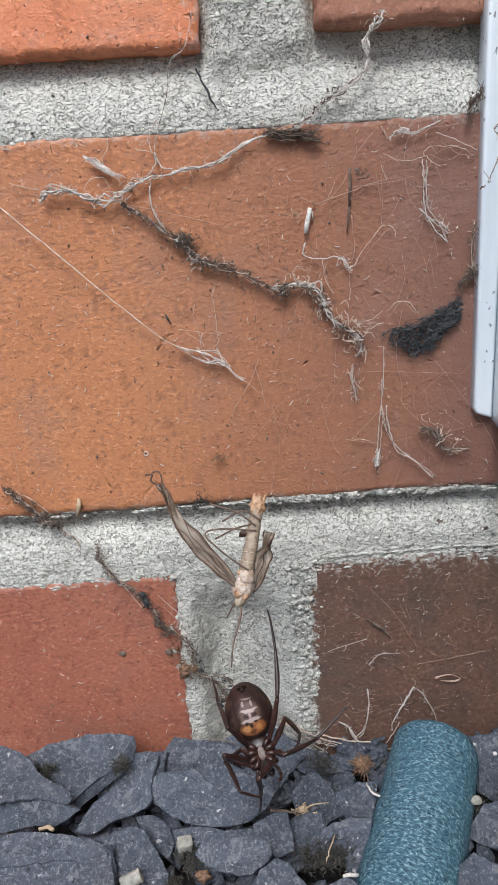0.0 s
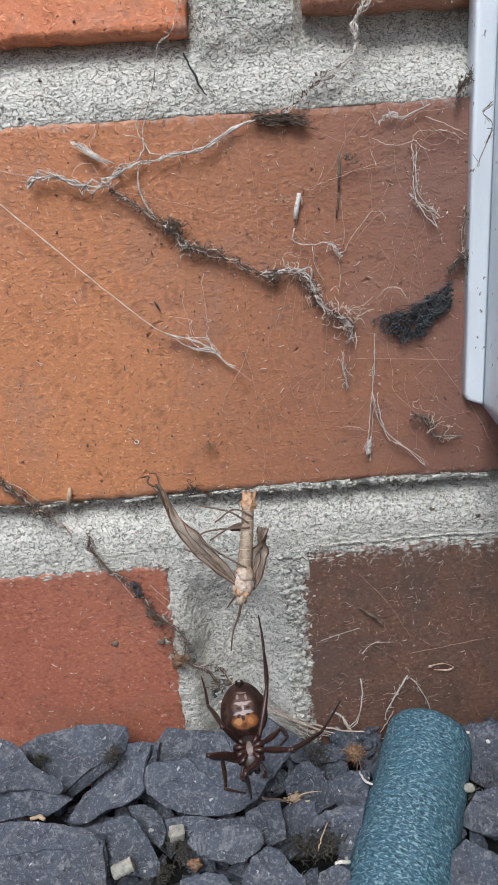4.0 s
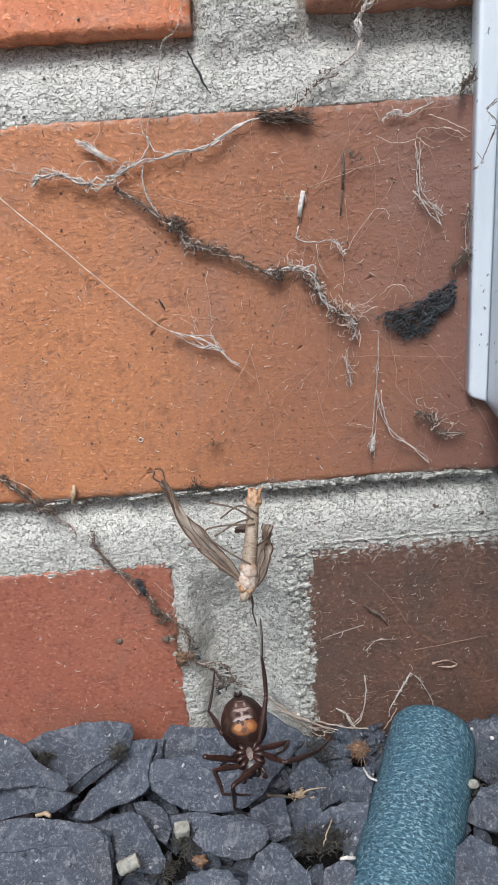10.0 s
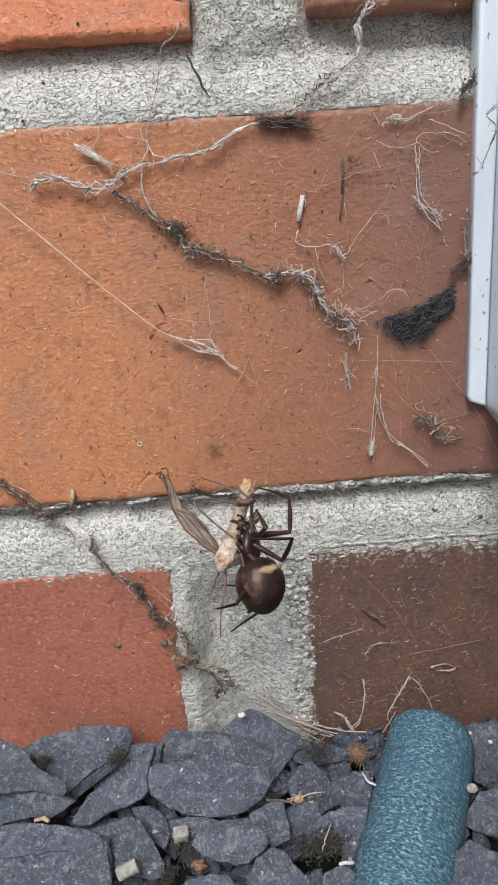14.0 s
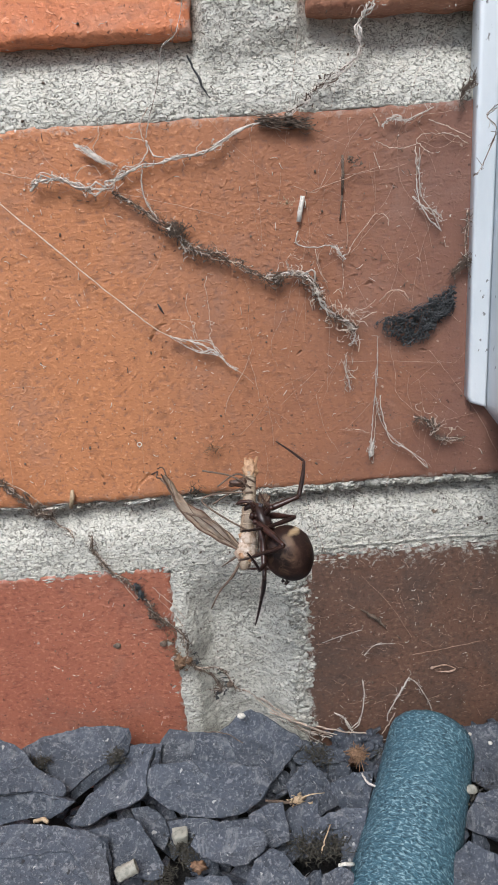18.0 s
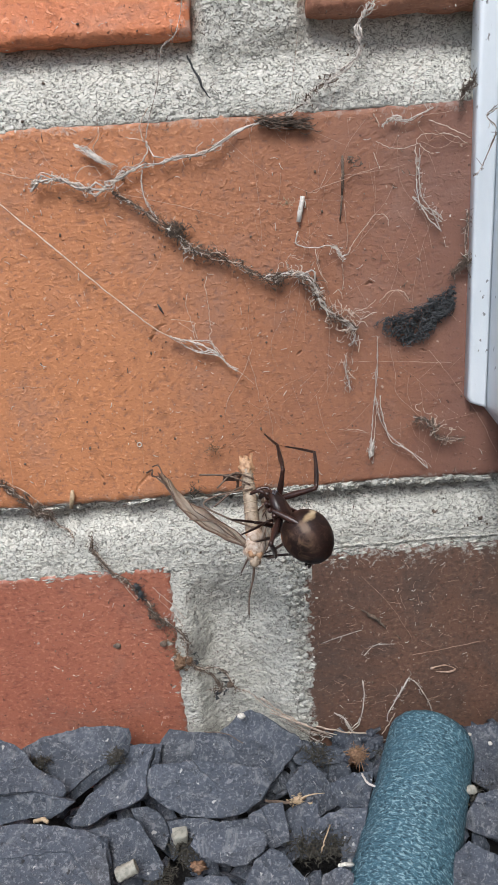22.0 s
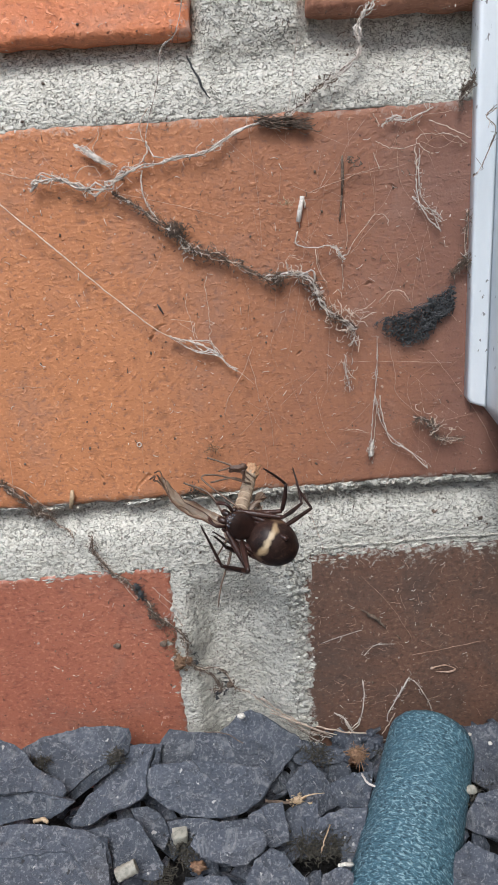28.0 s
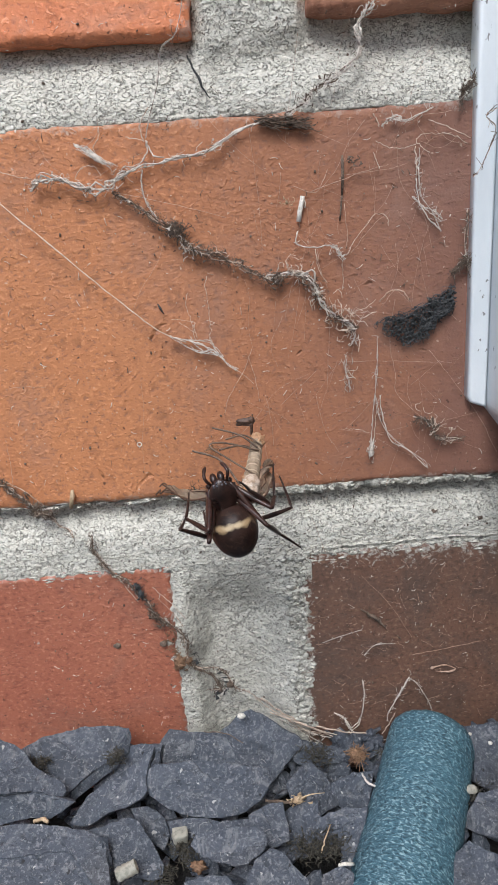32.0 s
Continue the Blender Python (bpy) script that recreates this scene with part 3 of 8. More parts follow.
def slate_chip(centre, normal, outline, thick):
    """A split flake of slate: an even cleaved top with breaks in it, crisp rims and a ragged layered edge."""
    r = random.Random(int(centre[0] * 100) + int(centre[1] * 10))
    pts = [Vector((u, v)) for u, v in outline]
    ring = []
    for i, p in enumerate(pts):
        q = pts[(i + 1) % len(pts)]
        k = max(1, int((q - p).length / 0.8))
        nrm = Vector(((q - p).y, -(q - p).x)).normalized()
        for s in range(k):
            w = p.lerp(q, s / k)
            ring.append(w + nrm * (0.22 * noise.noise(Vector((w.x * 0.6, w.y * 0.6, centre[0]))) + 0.14 * noise.noise(Vector((w.x * 2.1, w.y * 2.1, centre[0]))) + r.uniform(-0.09, 0.09)))
    mid = sum(ring, Vector((0, 0))) / len(ring)

    def rise(x, y):
        q = Vector((x * 0.11, y * 0.11, centre[1]))
        return 0.55 * noise.noise(q) + 0.13 * noise.noise(q * 4.5) + 0.05 * noise.noise(q * 13)

    def slab(loop, scales):
        bm = bmesh.new()
        c = sum(loop, Vector((0, 0))) / len(loop)
        rows = []
        for scale, z, keep in scales:
            row = []
            for p in loop:
                x, y = c.x + (p.x - c.x) * scale, c.y + (p.y - c.y) * scale
                row.append(bm.verts.new((x, y, z + keep * rise(x, y) + (0 if keep > 0.9 else 0.1 * thick * noise.noise(Vector((x * 0.5, y * 0.5, z * 1.7)))))))
            rows.append(row)
        n = len(loop)
        for a, b in zip(rows, rows[1:]):
            for k in range(n):
                bm.faces.new((a[k], b[k], b[(k + 1) % n], a[(k + 1) % n]))
        for rw in (rows[0], rows[-1]):
            v = bm.verts.new(sum((w.co for w in rw), Vector((0, 0, 0))) / n)
            for k in range(n):
                bm.faces.new((rw[k], rw[(k + 1) % n], v))
        bmesh.ops.recalc_face_normals(bm, faces=bm.faces)
        return bm
    reach = max((p - mid).length for p in ring)
    ring = [mid + (p - mid) * (1 - (0.3 * thick / reach if thick > 3 else 0.0)) for p in ring]
    levels = [(k / 12, 0.0, 1.0) for k in range(1, 12)] + [(0.975, 0.0, 1.0), (1.0, -0.08, 1.0)]
    layers, grow = max(1, int(thick / 1.3)), (0.8 if thick > 3 else -0.55) * thick / reach
    for k in range(layers):
        z, o = -thick * (k + 0.9) / layers, grow * (k + 0.9) / layers + r.uniform(-0.08, 0.08) / reach
        levels += [(1.0 + o, z, 0.7), (1.0 + o - 0.16 / reach, z - thick * 0.06, 0.6)]
    levels.append((0.9, -thick * 1.02, 0.4))
    ob = part("slate_chip", slab(ring, levels), SLATE)
    ob.data.set_sharp_from_angle(angle=radians(28))
    nv = Vector(normal).normalized()
    u = Vector((0, 1, 0)).cross(nv).normalized()
    v = nv.cross(u)
    ob.matrix_basis = Matrix.Translation(Vector(centre) * MM) @ Matrix((u, v, nv)).transposed().to_4x4()
    # leaves left standing where the top has split away
    h = 0.0
    for k in range(3 if reach > 9 else 2 if reach > 6 else 1):
        a = r.uniform(0, 2 * math.pi)
        way = Vector((math.cos(a), math.sin(a)))
        loop = clip_outline([mid + (p - mid) * 0.985 for p in ring], mid + way * reach * r.uniform(-0.15, 0.5), way, r)
        if len(loop) < 8:
            continue
        h += r.uniform(0.1, 0.22)
        leaf = part("split_layer", slab(loop, [(q, h, 1.0) for q in (0.1, 0.3, 0.5, 0.7, 0.85, 0.97)] + [(1.0, h - 0.06, 1.0), (1.02, -0.12, 1.0)]), SLATE, ob)
        leaf.data.set_sharp_from_angle(angle=radians(28))
    # hairs of silk, scuffs of lime and grit stuck to the face
    bm = bmesh.new()
    for _ in range(int(reach * reach * 0.13) + 4):
        a, q = r.uniform(0, 6.28), math.sqrt(r.random()) * 0.9
        p = mid + (ring[int(a / 6.284 * len(ring))] - mid) * q
        if r.random() < 0.3:
            crumb(bm, Vector((p.x, p.y, rise(p.x, p.y) + h + 0.02)), r.uniform(0.05, 0.15), r)
            continue
        d = Vector((r.gauss(0, 1), r.gauss(0, 1))).normalized() * r.choice((0.3, 0.5, 0.8, 1.4))
        e = Vector((-d.y, d.x)) * r.gauss(0, 0.15)
        tube(bm, spline([Vector((w.x, w.y, rise(w.x, w.y) + h + 0.03)) for w in (p, p + d * 0.5 + e, p + d)], 3), r.choice((0.02, 0.03, 0.04, 0.07)), 4, 0.3)
    tagged(part("lint", bm, LINT, ob, "pale lint and grit"), kind="stuff")
    return tagged(ob, "flat blue-grey slate chip lying in the loose bed", "stone", "slate chips")


slate_chip((-5.77, -8.78, -97.60), (0.050, -0.750, 0.660), [(-12.61, 3.72), (-7.58, 2.93), (-3.13, 2.76), (-0.90, 4.06), (1.37, 6.33), (3.63, 6.92), (6.99, 5.41), (9.74, 3.39), (13.05, 1.80), (13.87, 0.25), (11.21, -2.23), (7.43, -6.61), (6.07, -8.71), (-3.63, -9.31), (-13.86, -7.70), (-16.55, -2.48), (-14.39, 0.89)], 2)
slate_chip((-11.04, -19.52, -96.50), (0.000, -0.722, 0.692), [(-10.19, 3.93), (-8.84, 4.58), (-6.25, 4.68), (-1.58, 4.72), (3.58, 4.16), (8.18, 3.18), (11.53, 2.38), (12.27, 0.20), (10.88, -1.80), (9.24, -3.21), (6.63, -4.54), (3.08, -4.99), (-0.42, -4.75), (-3.41, -4.09), (-6.40, -3.00), (-7.90, -2.00), (-9.92, -0.50), (-10.72, 1.84)], 1.4)
slate_chip((-26.91, -19.19, -96.60), (-0.252, -0.605, 0.756), [(-9.52, -2.11), (-8.21, -0.62), (-6.02, 1.47), (-0.37, 2.74), (6.17, 4.44), (8.75, 5.42), (7.51, 3.72), (5.95, 0.79), (6.11, -1.36), (4.38, -2.34), (1.57, -2.61), (-2.32, -2.66), (-5.76, -3.40), (-7.94, -3.03)], 2)
slate_chip((-26.56, -10.73, -98.80), (-0.202, -0.656, 0.727), [(-7.15, -1.17), (-3.18, 1.85), (0.13, 4.08), (3.61, 3.52), (8.10, 2.26), (6.04, -2.51), (-0.05, -4.37), (-7.45, -3.39)], 1.5)
slate_chip((-35.17, -10.97, -94.80), (0.201, -0.624, 0.755), [(-10.89, 0.02), (-7.62, 2.55), (-4.13, 3.72), (-0.14, 5.37), (5.20, 6.27), (8.35, 6.15), (8.16, 4.25), (7.70, 2.13), (6.25, 0.13), (3.84, -1.75), (1.94, -3.73), (0.32, -5.84), (-0.78, -6.91), (-2.04, -5.64), (-5.99, -3.70), (-9.17, -1.65)], 1.6)
slate_chip((-43.02, -17.54, -91.50), (0.320, -0.420, 0.849), [(-10.24, 4.12), (-6.26, 4.57), (-3.50, 4.12), (-1.51, 3.49), (0.14, 1.98), (1.64, 0.87), (4.04, 0.15), (6.56, -0.33), (8.13, -1.79), (7.72, -2.84), (2.47, -2.91), (-2.90, -4.73), (-6.39, -5.88)], 1.8)
slate_chip((-33.52, -33.15, -94.00), (0.120, -0.420, 0.900), [(-13.80, 2.59), (-9.26, 4.20), (-6.58, 4.43), (-1.47, 4.12), (3.24, 3.45), (5.93, 2.67), (7.06, 1.20), (7.78, -1.22), (8.48, -3.56), (9.04, -8.04), (-10.69, -8.31)], 2)
slate_chip((-23.19, -30.44, -97.20), (0.251, -0.622, 0.742), [(-8.18, 1.13), (-4.51, 3.02), (-0.90, 4.76), (0.60, 4.14), (2.54, 2.42), (4.23, 0.86), (6.12, -1.30), (6.23, -3.19), (4.68, -3.88), (-0.50, -3.67), (-1.88, -3.71), (-3.06, -0.87), (-5.37, 0.82)], 1.8)
slate_chip((-20.43, -24.59, -98.80), (0.350, -0.600, 0.720), [(-4.23, 1.76), (-1.45, 2.91), (0.12, 2.57), (1.97, 1.67), (3.47, -0.64), (3.30, -2.94), (1.91, -2.75), (0.13, -2.31), (-2.03, -0.64), (-3.24, 0.57)], 1.5)
slate_chip((-6.40, -32.16, -96.40), (-0.060, -0.621, 0.781), [(-6.68, 1.11), (-5.75, 2.29), (-3.37, 2.58), (0.41, 2.69), (4.16, 2.55), (5.69, 1.30), (5.95, -0.34), (5.36, -1.30), (4.08, -1.93), (2.61, -2.70), (0.30, -2.89), (-2.38, -2.10), (-4.60, -1.05), (-5.91, 0.06)], 1.4)
slate_chip((0.19, -27.28, -98.00), (-0.201, -0.662, 0.722), [(-3.22, 2.42), (0.13, 3.32), (3.10, 2.90), (2.99, 0.37), (2.63, -2.97), (-0.49, -3.37), (-1.80, -2.28), (-3.37, -0.16)], 1.4)
slate_chip((0.75, -37.69, -96.80), (0.100, -0.550, 0.829), [(-3.39, 2.03), (-0.86, 3.83), (1.19, 3.23), (2.66, 1.63), (4.78, -0.46), (5.83, -4.95), (-5.72, -5.02), (-4.46, 0.20)], 2.2)
slate_chip((-9.12, -38.91, -97.60), (0.000, -0.503, 0.865), [(-4.71, 1.60), (-0.73, 2.31), (2.08, 1.88), (3.76, 0.12), (4.27, -3.17), (-4.70, -2.56)], 2)
slate_chip((8.22, -21.32, -97.60), (0.301, -0.622, 0.723), [(-4.90, 0.45), (-2.96, 3.51), (-0.95, 4.81), (1.99, 3.45), (4.11, 1.26), (5.43, -0.87), (2.42, -2.94), (0.90, -4.40), (-2.00, -3.31), (-3.96, -1.55)], 1.5)
slate_chip((11.80, -29.78, -99.00), (-0.200, -0.619, 0.759), [(-4.14, 1.49), (-2.97, 3.45), (-0.80, 3.95), (2.26, 4.06), (5.84, 3.33), (3.76, -1.46), (0.67, -6.42), (-1.38, -5.62), (-0.41, -1.61), (-2.84, -0.52)], 1.8)
slate_chip((15.34, -20.10, -99.20), (0.150, -0.679, 0.719), [(-3.70, 0.98), (0.40, 3.15), (4.13, 3.63), (3.49, -2.31), (-1.19, -3.55), (-3.05, -1.71)], 1.5)
slate_chip((10.36, -8.78, -101.00), (0.101, -0.704, 0.704), [(-5.35, 1.87), (0.09, 2.05), (7.45, 1.07), (4.53, -1.27), (-2.22, -2.29), (-4.45, -1.36)], 1.5)
slate_chip((5.82, -25.40, -100.00), (-0.350, -0.600, 0.720), [(-3.17, 2.38), (-0.30, 3.24), (4.11, 2.43), (3.44, -2.39), (-0.39, -3.62), (-3.74, -1.82)], 1.5)
slate_chip((9.75, -39.83, -97.80), (-0.100, -0.550, 0.829), [(-1.75, 2.12), (1.26, 2.88), (3.08, 1.48), (1.25, -3.49), (-3.77, -2.78)], 2)
slate_chip((44.44, -12.55, -98.60), (-0.319, -0.618, 0.718), [(-3.19, 5.23), (2.48, 3.14), (6.68, 0.66), (3.20, -4.32), (-3.52, -3.37), (-5.75, -1.04)], 2)
slate_chip((42.47, -18.43, -99.60), (0.301, -0.622, 0.723), [(-4.60, 0.86), (-0.84, 2.68), (5.71, 3.84), (5.37, -1.59), (-1.26, -3.37), (-4.19, -2.21)], 1.6)
slate_chip((38.72, -27.41, -99.00), (-0.301, -0.622, 0.723), [(-4.89, 1.20), (-0.90, 3.57), (4.23, 2.94), (7.34, 1.08), (2.69, -5.29), (-2.88, -2.88), (-5.68, -0.33)], 1.8)
slate_chip((32.14, -39.06, -98.20), (-0.199, -0.546, 0.814), [(-2.48, 3.40), (0.01, 4.58), (2.65, 2.54), (6.31, -0.77), (4.27, -6.18), (-6.51, -3.87), (-4.39, 0.88)], 2.2)
slate_chip((-42.41, -21.56, -95.90), (0.120, -0.858, 0.499), [(-8.79, 0.96), (-4.99, 1.52), (0.67, 2.82), (5.91, 2.51), (8.18, 2.17), (6.36, 0.15), (4.62, -1.12), (0.10, -1.73), (-4.03, -3.03), (-7.69, -4.10)], 2)
slate_chip((-26.15, -34.09, -96.76), (0.754, -0.503, 0.422), [(-4.56, 2.52), (-3.21, 3.03), (0.30, 1.00), (5.64, -3.74), (4.08, -4.64), (0.16, -0.01), (-2.65, 2.08)], 1.6)
slate_chip((-30.75, -11.78, -97.11), (0.500, -0.800, 0.330), [(-1.10, 8.12), (-0.17, 6.46), (0.63, 4.45), (0.42, 2.00), (-0.74, -0.87), (-1.38, -3.56), (-1.68, -6.19), (-2.01, -7.75), (-0.44, -8.19), (0.41, -5.21), (1.38, -1.33), (2.23, 1.55), (2.08, 4.51), (0.55, 7.53)], 1.4)
slate_chip((-9.84, -24.34, -100.50), (-0.101, -0.629, 0.771), [(-7.97, 2.25), (-2.96, 2.07), (2.47, 0.57), (7.97, 0.13), (9.16, -1.81), (2.24, -1.14), (-3.30, -1.13), (-7.83, -0.85)], 1.6)


# ---- white plastic door frame beside the wall ----
def door_frame():
    root = at_mm(new("door_frame"), (40.7, 0, -33.5))
    tagged(root, "white weathered plastic door frame speckled with dirt", "door frame", kind="structure")
    bm = bmesh.new()
    outline = [(0, 1.6), (0.5, 0.5), (1.6, 0), (3.4, -0.6), (3.4, 160), (0, 160)]
    a = [bm.verts.new((x, -2.2, z)) for x, z in outline]
    b = [bm.verts.new((x, 1.5, z)) for x, z in outline]
    bm.faces.new(a)
    bm.faces.new(b[::-1])
    for k in range(len(a)):
        bm.faces.new((a[k], b[k], b[(k + 1) % len(a)], a[(k + 1) % len(a)]))
    bmesh.ops.recalc_face_normals(bm, faces=bm.faces)
    bmesh.ops.bevel(bm, geom=[e for e in bm.edges if abs(e.verts[0].co.y + 2.2) < 0.01 and abs(e.verts[1].co.y + 2.2) < 0.01], offset=0.6, segments=3, affect="EDGES", profile=0.6)
    part("flange", bm, PLASTIC, root)
    bm = bmesh.new()
    outline = [(3.4, -0.6), (8.4, -7.2), (63.4, -7.2), (63.4, 960), (3.4, 960)]
    a = [bm.verts.new((x, -23, z)) for x, z in outline]
    b = [bm.verts.new((x, 1, z)) for x, z in outline]
    bm.faces.new(a)
    bm.faces.new(b[::-1])
    for k in range(len(a)):
        bm.faces.new((a[k], b[k], b[(k + 1) % len(a)], a[(k + 1) % len(a)]))
    bmesh.ops.recalc_face_normals(bm, faces=bm.faces)
    bmesh.ops.bevel(bm, geom=list(bm.edges), offset=1.0, segments=3, affect="EDGES", profile=0.6)
    part("jamb", bm, PLASTIC, root)
    return root


door_frame()

# plain brick block beside the door, unseen, added to cut sky light
bm = bmesh.new()
bmesh.ops.create_cube(bm, size=1, matrix=Matrix.Translation((107, -274, 850)) @ Matrix.Diagonal((104, 500, 1990, 1)))
sky_blocker = part("sky_blocker_east", bm, BROWN, smooth=False)
tagged(sky_blocker, "plain brown brick block beside the door frame, unseen, added to cut light", "wall", kind="structure")


# ---- the hose stub with its woven cover ----
def hose():
    far, near = Vector((32.9, -10.6, -97.6)), Vector((20.5, -36.9, -101.9))
    axis = (near - far).normalized()
    length, rad = 130.0, 8.1
    root = new("hose")
    root.matrix_basis = Matrix.Translation(far * MM) @ axis.to_track_quat("Z", "X").to_matrix().to_4x4()
    tagged(root, "teal hose end in a crinkled woven cover on slate", "hose")
    bm = bmesh.new()
    prof = [(5.6, 0.6), (6.4, -0.4), (7.2, -0.3), (7.8, 0.4), (rad, 1.6)] + [(rad, 1.6 + k * 0.45) for k in range(1, 110)] + [(rad, length)]
    rings = []
    for r0, z in prof:
        ring = []
        for k in range(96):
            a = 2 * math.pi * k / 96
            p = Vector((math.cos(a) * r0, math.sin(a) * r0, z))
            q = Vector((a * rad * 0.55, z * 1.5, 0))
            d = 0.22 * noise.noise(q * 1.1) + 0.12 * noise.noise(q * 2.6 + Vector((9, 0, 0))) + 0.15 * noise.noise(p * 0.12)
            p += Vector((math.cos(a), math.sin(a), 0)) * d
            ring.append(bm.verts.new(p))
        rings.append(ring)
    for p, q in zip(rings, rings[1:]):
        for k in range(96):
            bm.faces.new((p[k], p[(k + 1) % 96], q[(k + 1) % 96], q[k]))
    uv = bm.loops.layers.uv.new("around")
    for face in bm.faces:
        for lp in face.loops:
            a = math.atan2(lp.vert.co.y, lp.vert.co.x)
            a = a + 2 * math.pi if a < -2.6 and any(q.vert.co.y > 0 and q.vert.co.x < 0 for q in face.loops) else a
            lp[uv].uv = (a * rad * 0.4, lp.vert.co.z * 0.95)
    part("cover", bm, KNIT, root)
    bm = bmesh.new()
    bmesh.ops.create_cone(bm, cap_ends=True, segments=40, radius1=5.7, radius2=5.7, depth=3, matrix=Matrix.Translation((0, 0, 2.2)))
    part("core", bm, CHAR, root, "dark rubber core")
    return root


hose()

# ---- cobwebs and litter on the wall ----
def shred(bm, p, size, r):
    """A torn flat scrap, thin and bent."""
    m = Euler((r.uniform(-0.7, 0.7), r.uniform(-0.7, 0.7), 0)).to_matrix()
    a0, n = r.uniform(0, 6), r.choice((4, 5, 6))
    long_ = r.uniform(1.0, 2.6)
    turn = r.uniform(0, 6)
    rows = []
    for y in (-0.03, 0.03):
        ring = []
        for k in range(n):
            a = a0 + 2 * math.pi * k / n
            rr = size * (0.55 + 0.45 * math.sin(k * 2.3 + a0))
            u, v = math.cos(a) * rr * long_, math.sin(a) * rr
            q = m @ Vector((u * math.cos(turn) - v * math.sin(turn), y + 0.1 * math.sin(a * 2 + a0) * size, u * math.sin(turn) + v * math.cos(turn)))
            ring.append(bm.verts.new(p + q))
        rows.append(ring)
    bm.faces.new(rows[0])
    bm.faces.new(rows[1][::-1])
    for k in range(n):
        bm.faces.new((rows[0][k], rows[1][k], rows[1][(k + 1) % n], rows[0][(k + 1) % n]))


def web_strand(pts, width, pale, dark, seed, label, fibres=5):
    """Old silk: smooth fibres that part and cross, with fluff, hairs and a few torn shreds caught in them."""
    r = random.Random(seed)
    root = new("cobweb_strand")
    tagged(root, label, "cobweb", "dirty cobweb strands")
    line = spline(pts, 8)
    swell = [0.25 + 1.7 * abs(noise.noise(Vector((i * 0.13, seed * 3.1, 0)))) + 0.4 * abs(noise.noise(Vector((i * 0.5, seed, 4)))) for i in range(len(line))]
    share = pale / max(1, pale + dark)
    fibres += 5 if width > 0.42 else 0
    n_pale = max(1, round(fibres * min(1, share * 1.15)))
    for tone, n, material in (("silk_fibre", n_pale, WHITE_SILK if share > 0.6 else SILK), ("dusty_fibre", fibres - n_pale, DIRT)):
        for k in range(n):
            bm = bmesh.new()
            a0, a1 = (0, len(line)) if k < 2 or len(line) < 18 else sorted((r.randrange(len(line)), r.randrange(len(line))))
            if a1 - a0 < 10:
                a0, a1 = max(0, a0 - 10), min(len(line), a1 + 10)
            s1, s2 = r.uniform(0, 99), r.uniform(0, 99)
            path = []
            for i in range(a0, a1):
                q = Vector((i * 0.13, s1, s2))
                off = Vector((noise.noise(q), -0.3 - 0.7 * abs(noise.noise(q + Vector((0, 7, 0)))), noise.noise(q + Vector((0, 0, 9)))))
                path.append(line[i] + off * width * 1.35 * swell[i])
            rad = min(0.17, max(0.05, width * r.uniform(0.08, 0.18))) * (0.62 if share < 0.55 and width > 0.5 else 1.0)
            tube(bm, path, [rad * (0.75 + 0.5 * abs(noise.noise(Vector((i * 0.3, s2, 1))))) for i in range(a0, a1)], 5)
            part(tone, bm, material, root)
    for kind, count, material in (("dust", int(pale * 0.7), PALE_DIRT), ("grime", int(dark * (2.6 if width > 0.5 else 1.5)), DIRT)):
        if not count:
            continue
        bm = bmesh.new()
        for _ in range(count):
            i = r.randrange(len(line))
            if r.random() > swell[i]:
                i = r.randrange(len(line))
            sp = width * (0.42 if kind == "dust" else 0.6) * swell[i]
            p = line[i] + Vector((r.gauss(0, sp), -abs(r.gauss(0, width * 0.4)), r.gauss(0, sp)))
            pick = r.random()
            if pick < 0.12:
                crumb(bm, p, r.uniform(0.05, 0.14), r)
            elif pick < (0.3 if kind == "dust" else 0.4):
                shred(bm, p, r.uniform(0.12, 0.38) * min(1, width * 1.4), r)
            else:
                along = (line[min(i + 1, len(line) - 1)] - line[max(i - 1, 0)]).normalized()
                d = (along * r.choice((-1, 1)) + Vector((r.gauss(0, 0.7), r.gauss(-0.2, 0.3), r.gauss(0, 0.7)))).normalized() * r.uniform(0.4, 1.5)
                e = Vector((r.gauss(0, 0.3), -0.1, r.gauss(0, 0.3)))
                tube(bm, spline([p, p + d * 0.5 + e, p + d - e * 0.5], 3), r.uniform(0.02, 0.05), 4)
        tagged(part(kind, bm, material, root), kind="stuff")
    return root


def thread(bm, pts, rad, wob=0.08, r=rng):
    line = spline(pts, 6)
    tube(bm, [line[0]] + wobble(line[1:-1], wob, r) + [line[-1]], [rad * r.uniform(0.7, 1.3) for _ in line], 4)


def litter(name, bm, material, label, category="debris", group=""):
    return tagged(part(name, bm, material), label, category, group)


web_strand([(-30.31, -1.2, 7.29), (-28.77, -1.2, 8.46), (-26.09, -1.2, 8.45), (-23.52, -1.2, 7.61), (-20.96, -1.2, 6.6), (-18.23, -1.2, 6.77), (-16.06, -1.2, 8.31), (-13.42, -1.2, 9.32)], 1.25, 150, 16, 1, "pale ragged cobweb rope full of grey dust")
web_strand([(-15.78, -1, 8.65), (-12.98, -1, 9.47), (-10.24, -1, 9.88), (-7.06, -1, 10.35), (-3.87, -1, 10.81), (-1.41, -1, 11.32), (1.2, -1, 12.72), (4.89, -1, 14.45), (7.6, -1, 15.1)], 0.8, 90, 8, 2, "thin pale cobweb rope on the orange brick", 4)
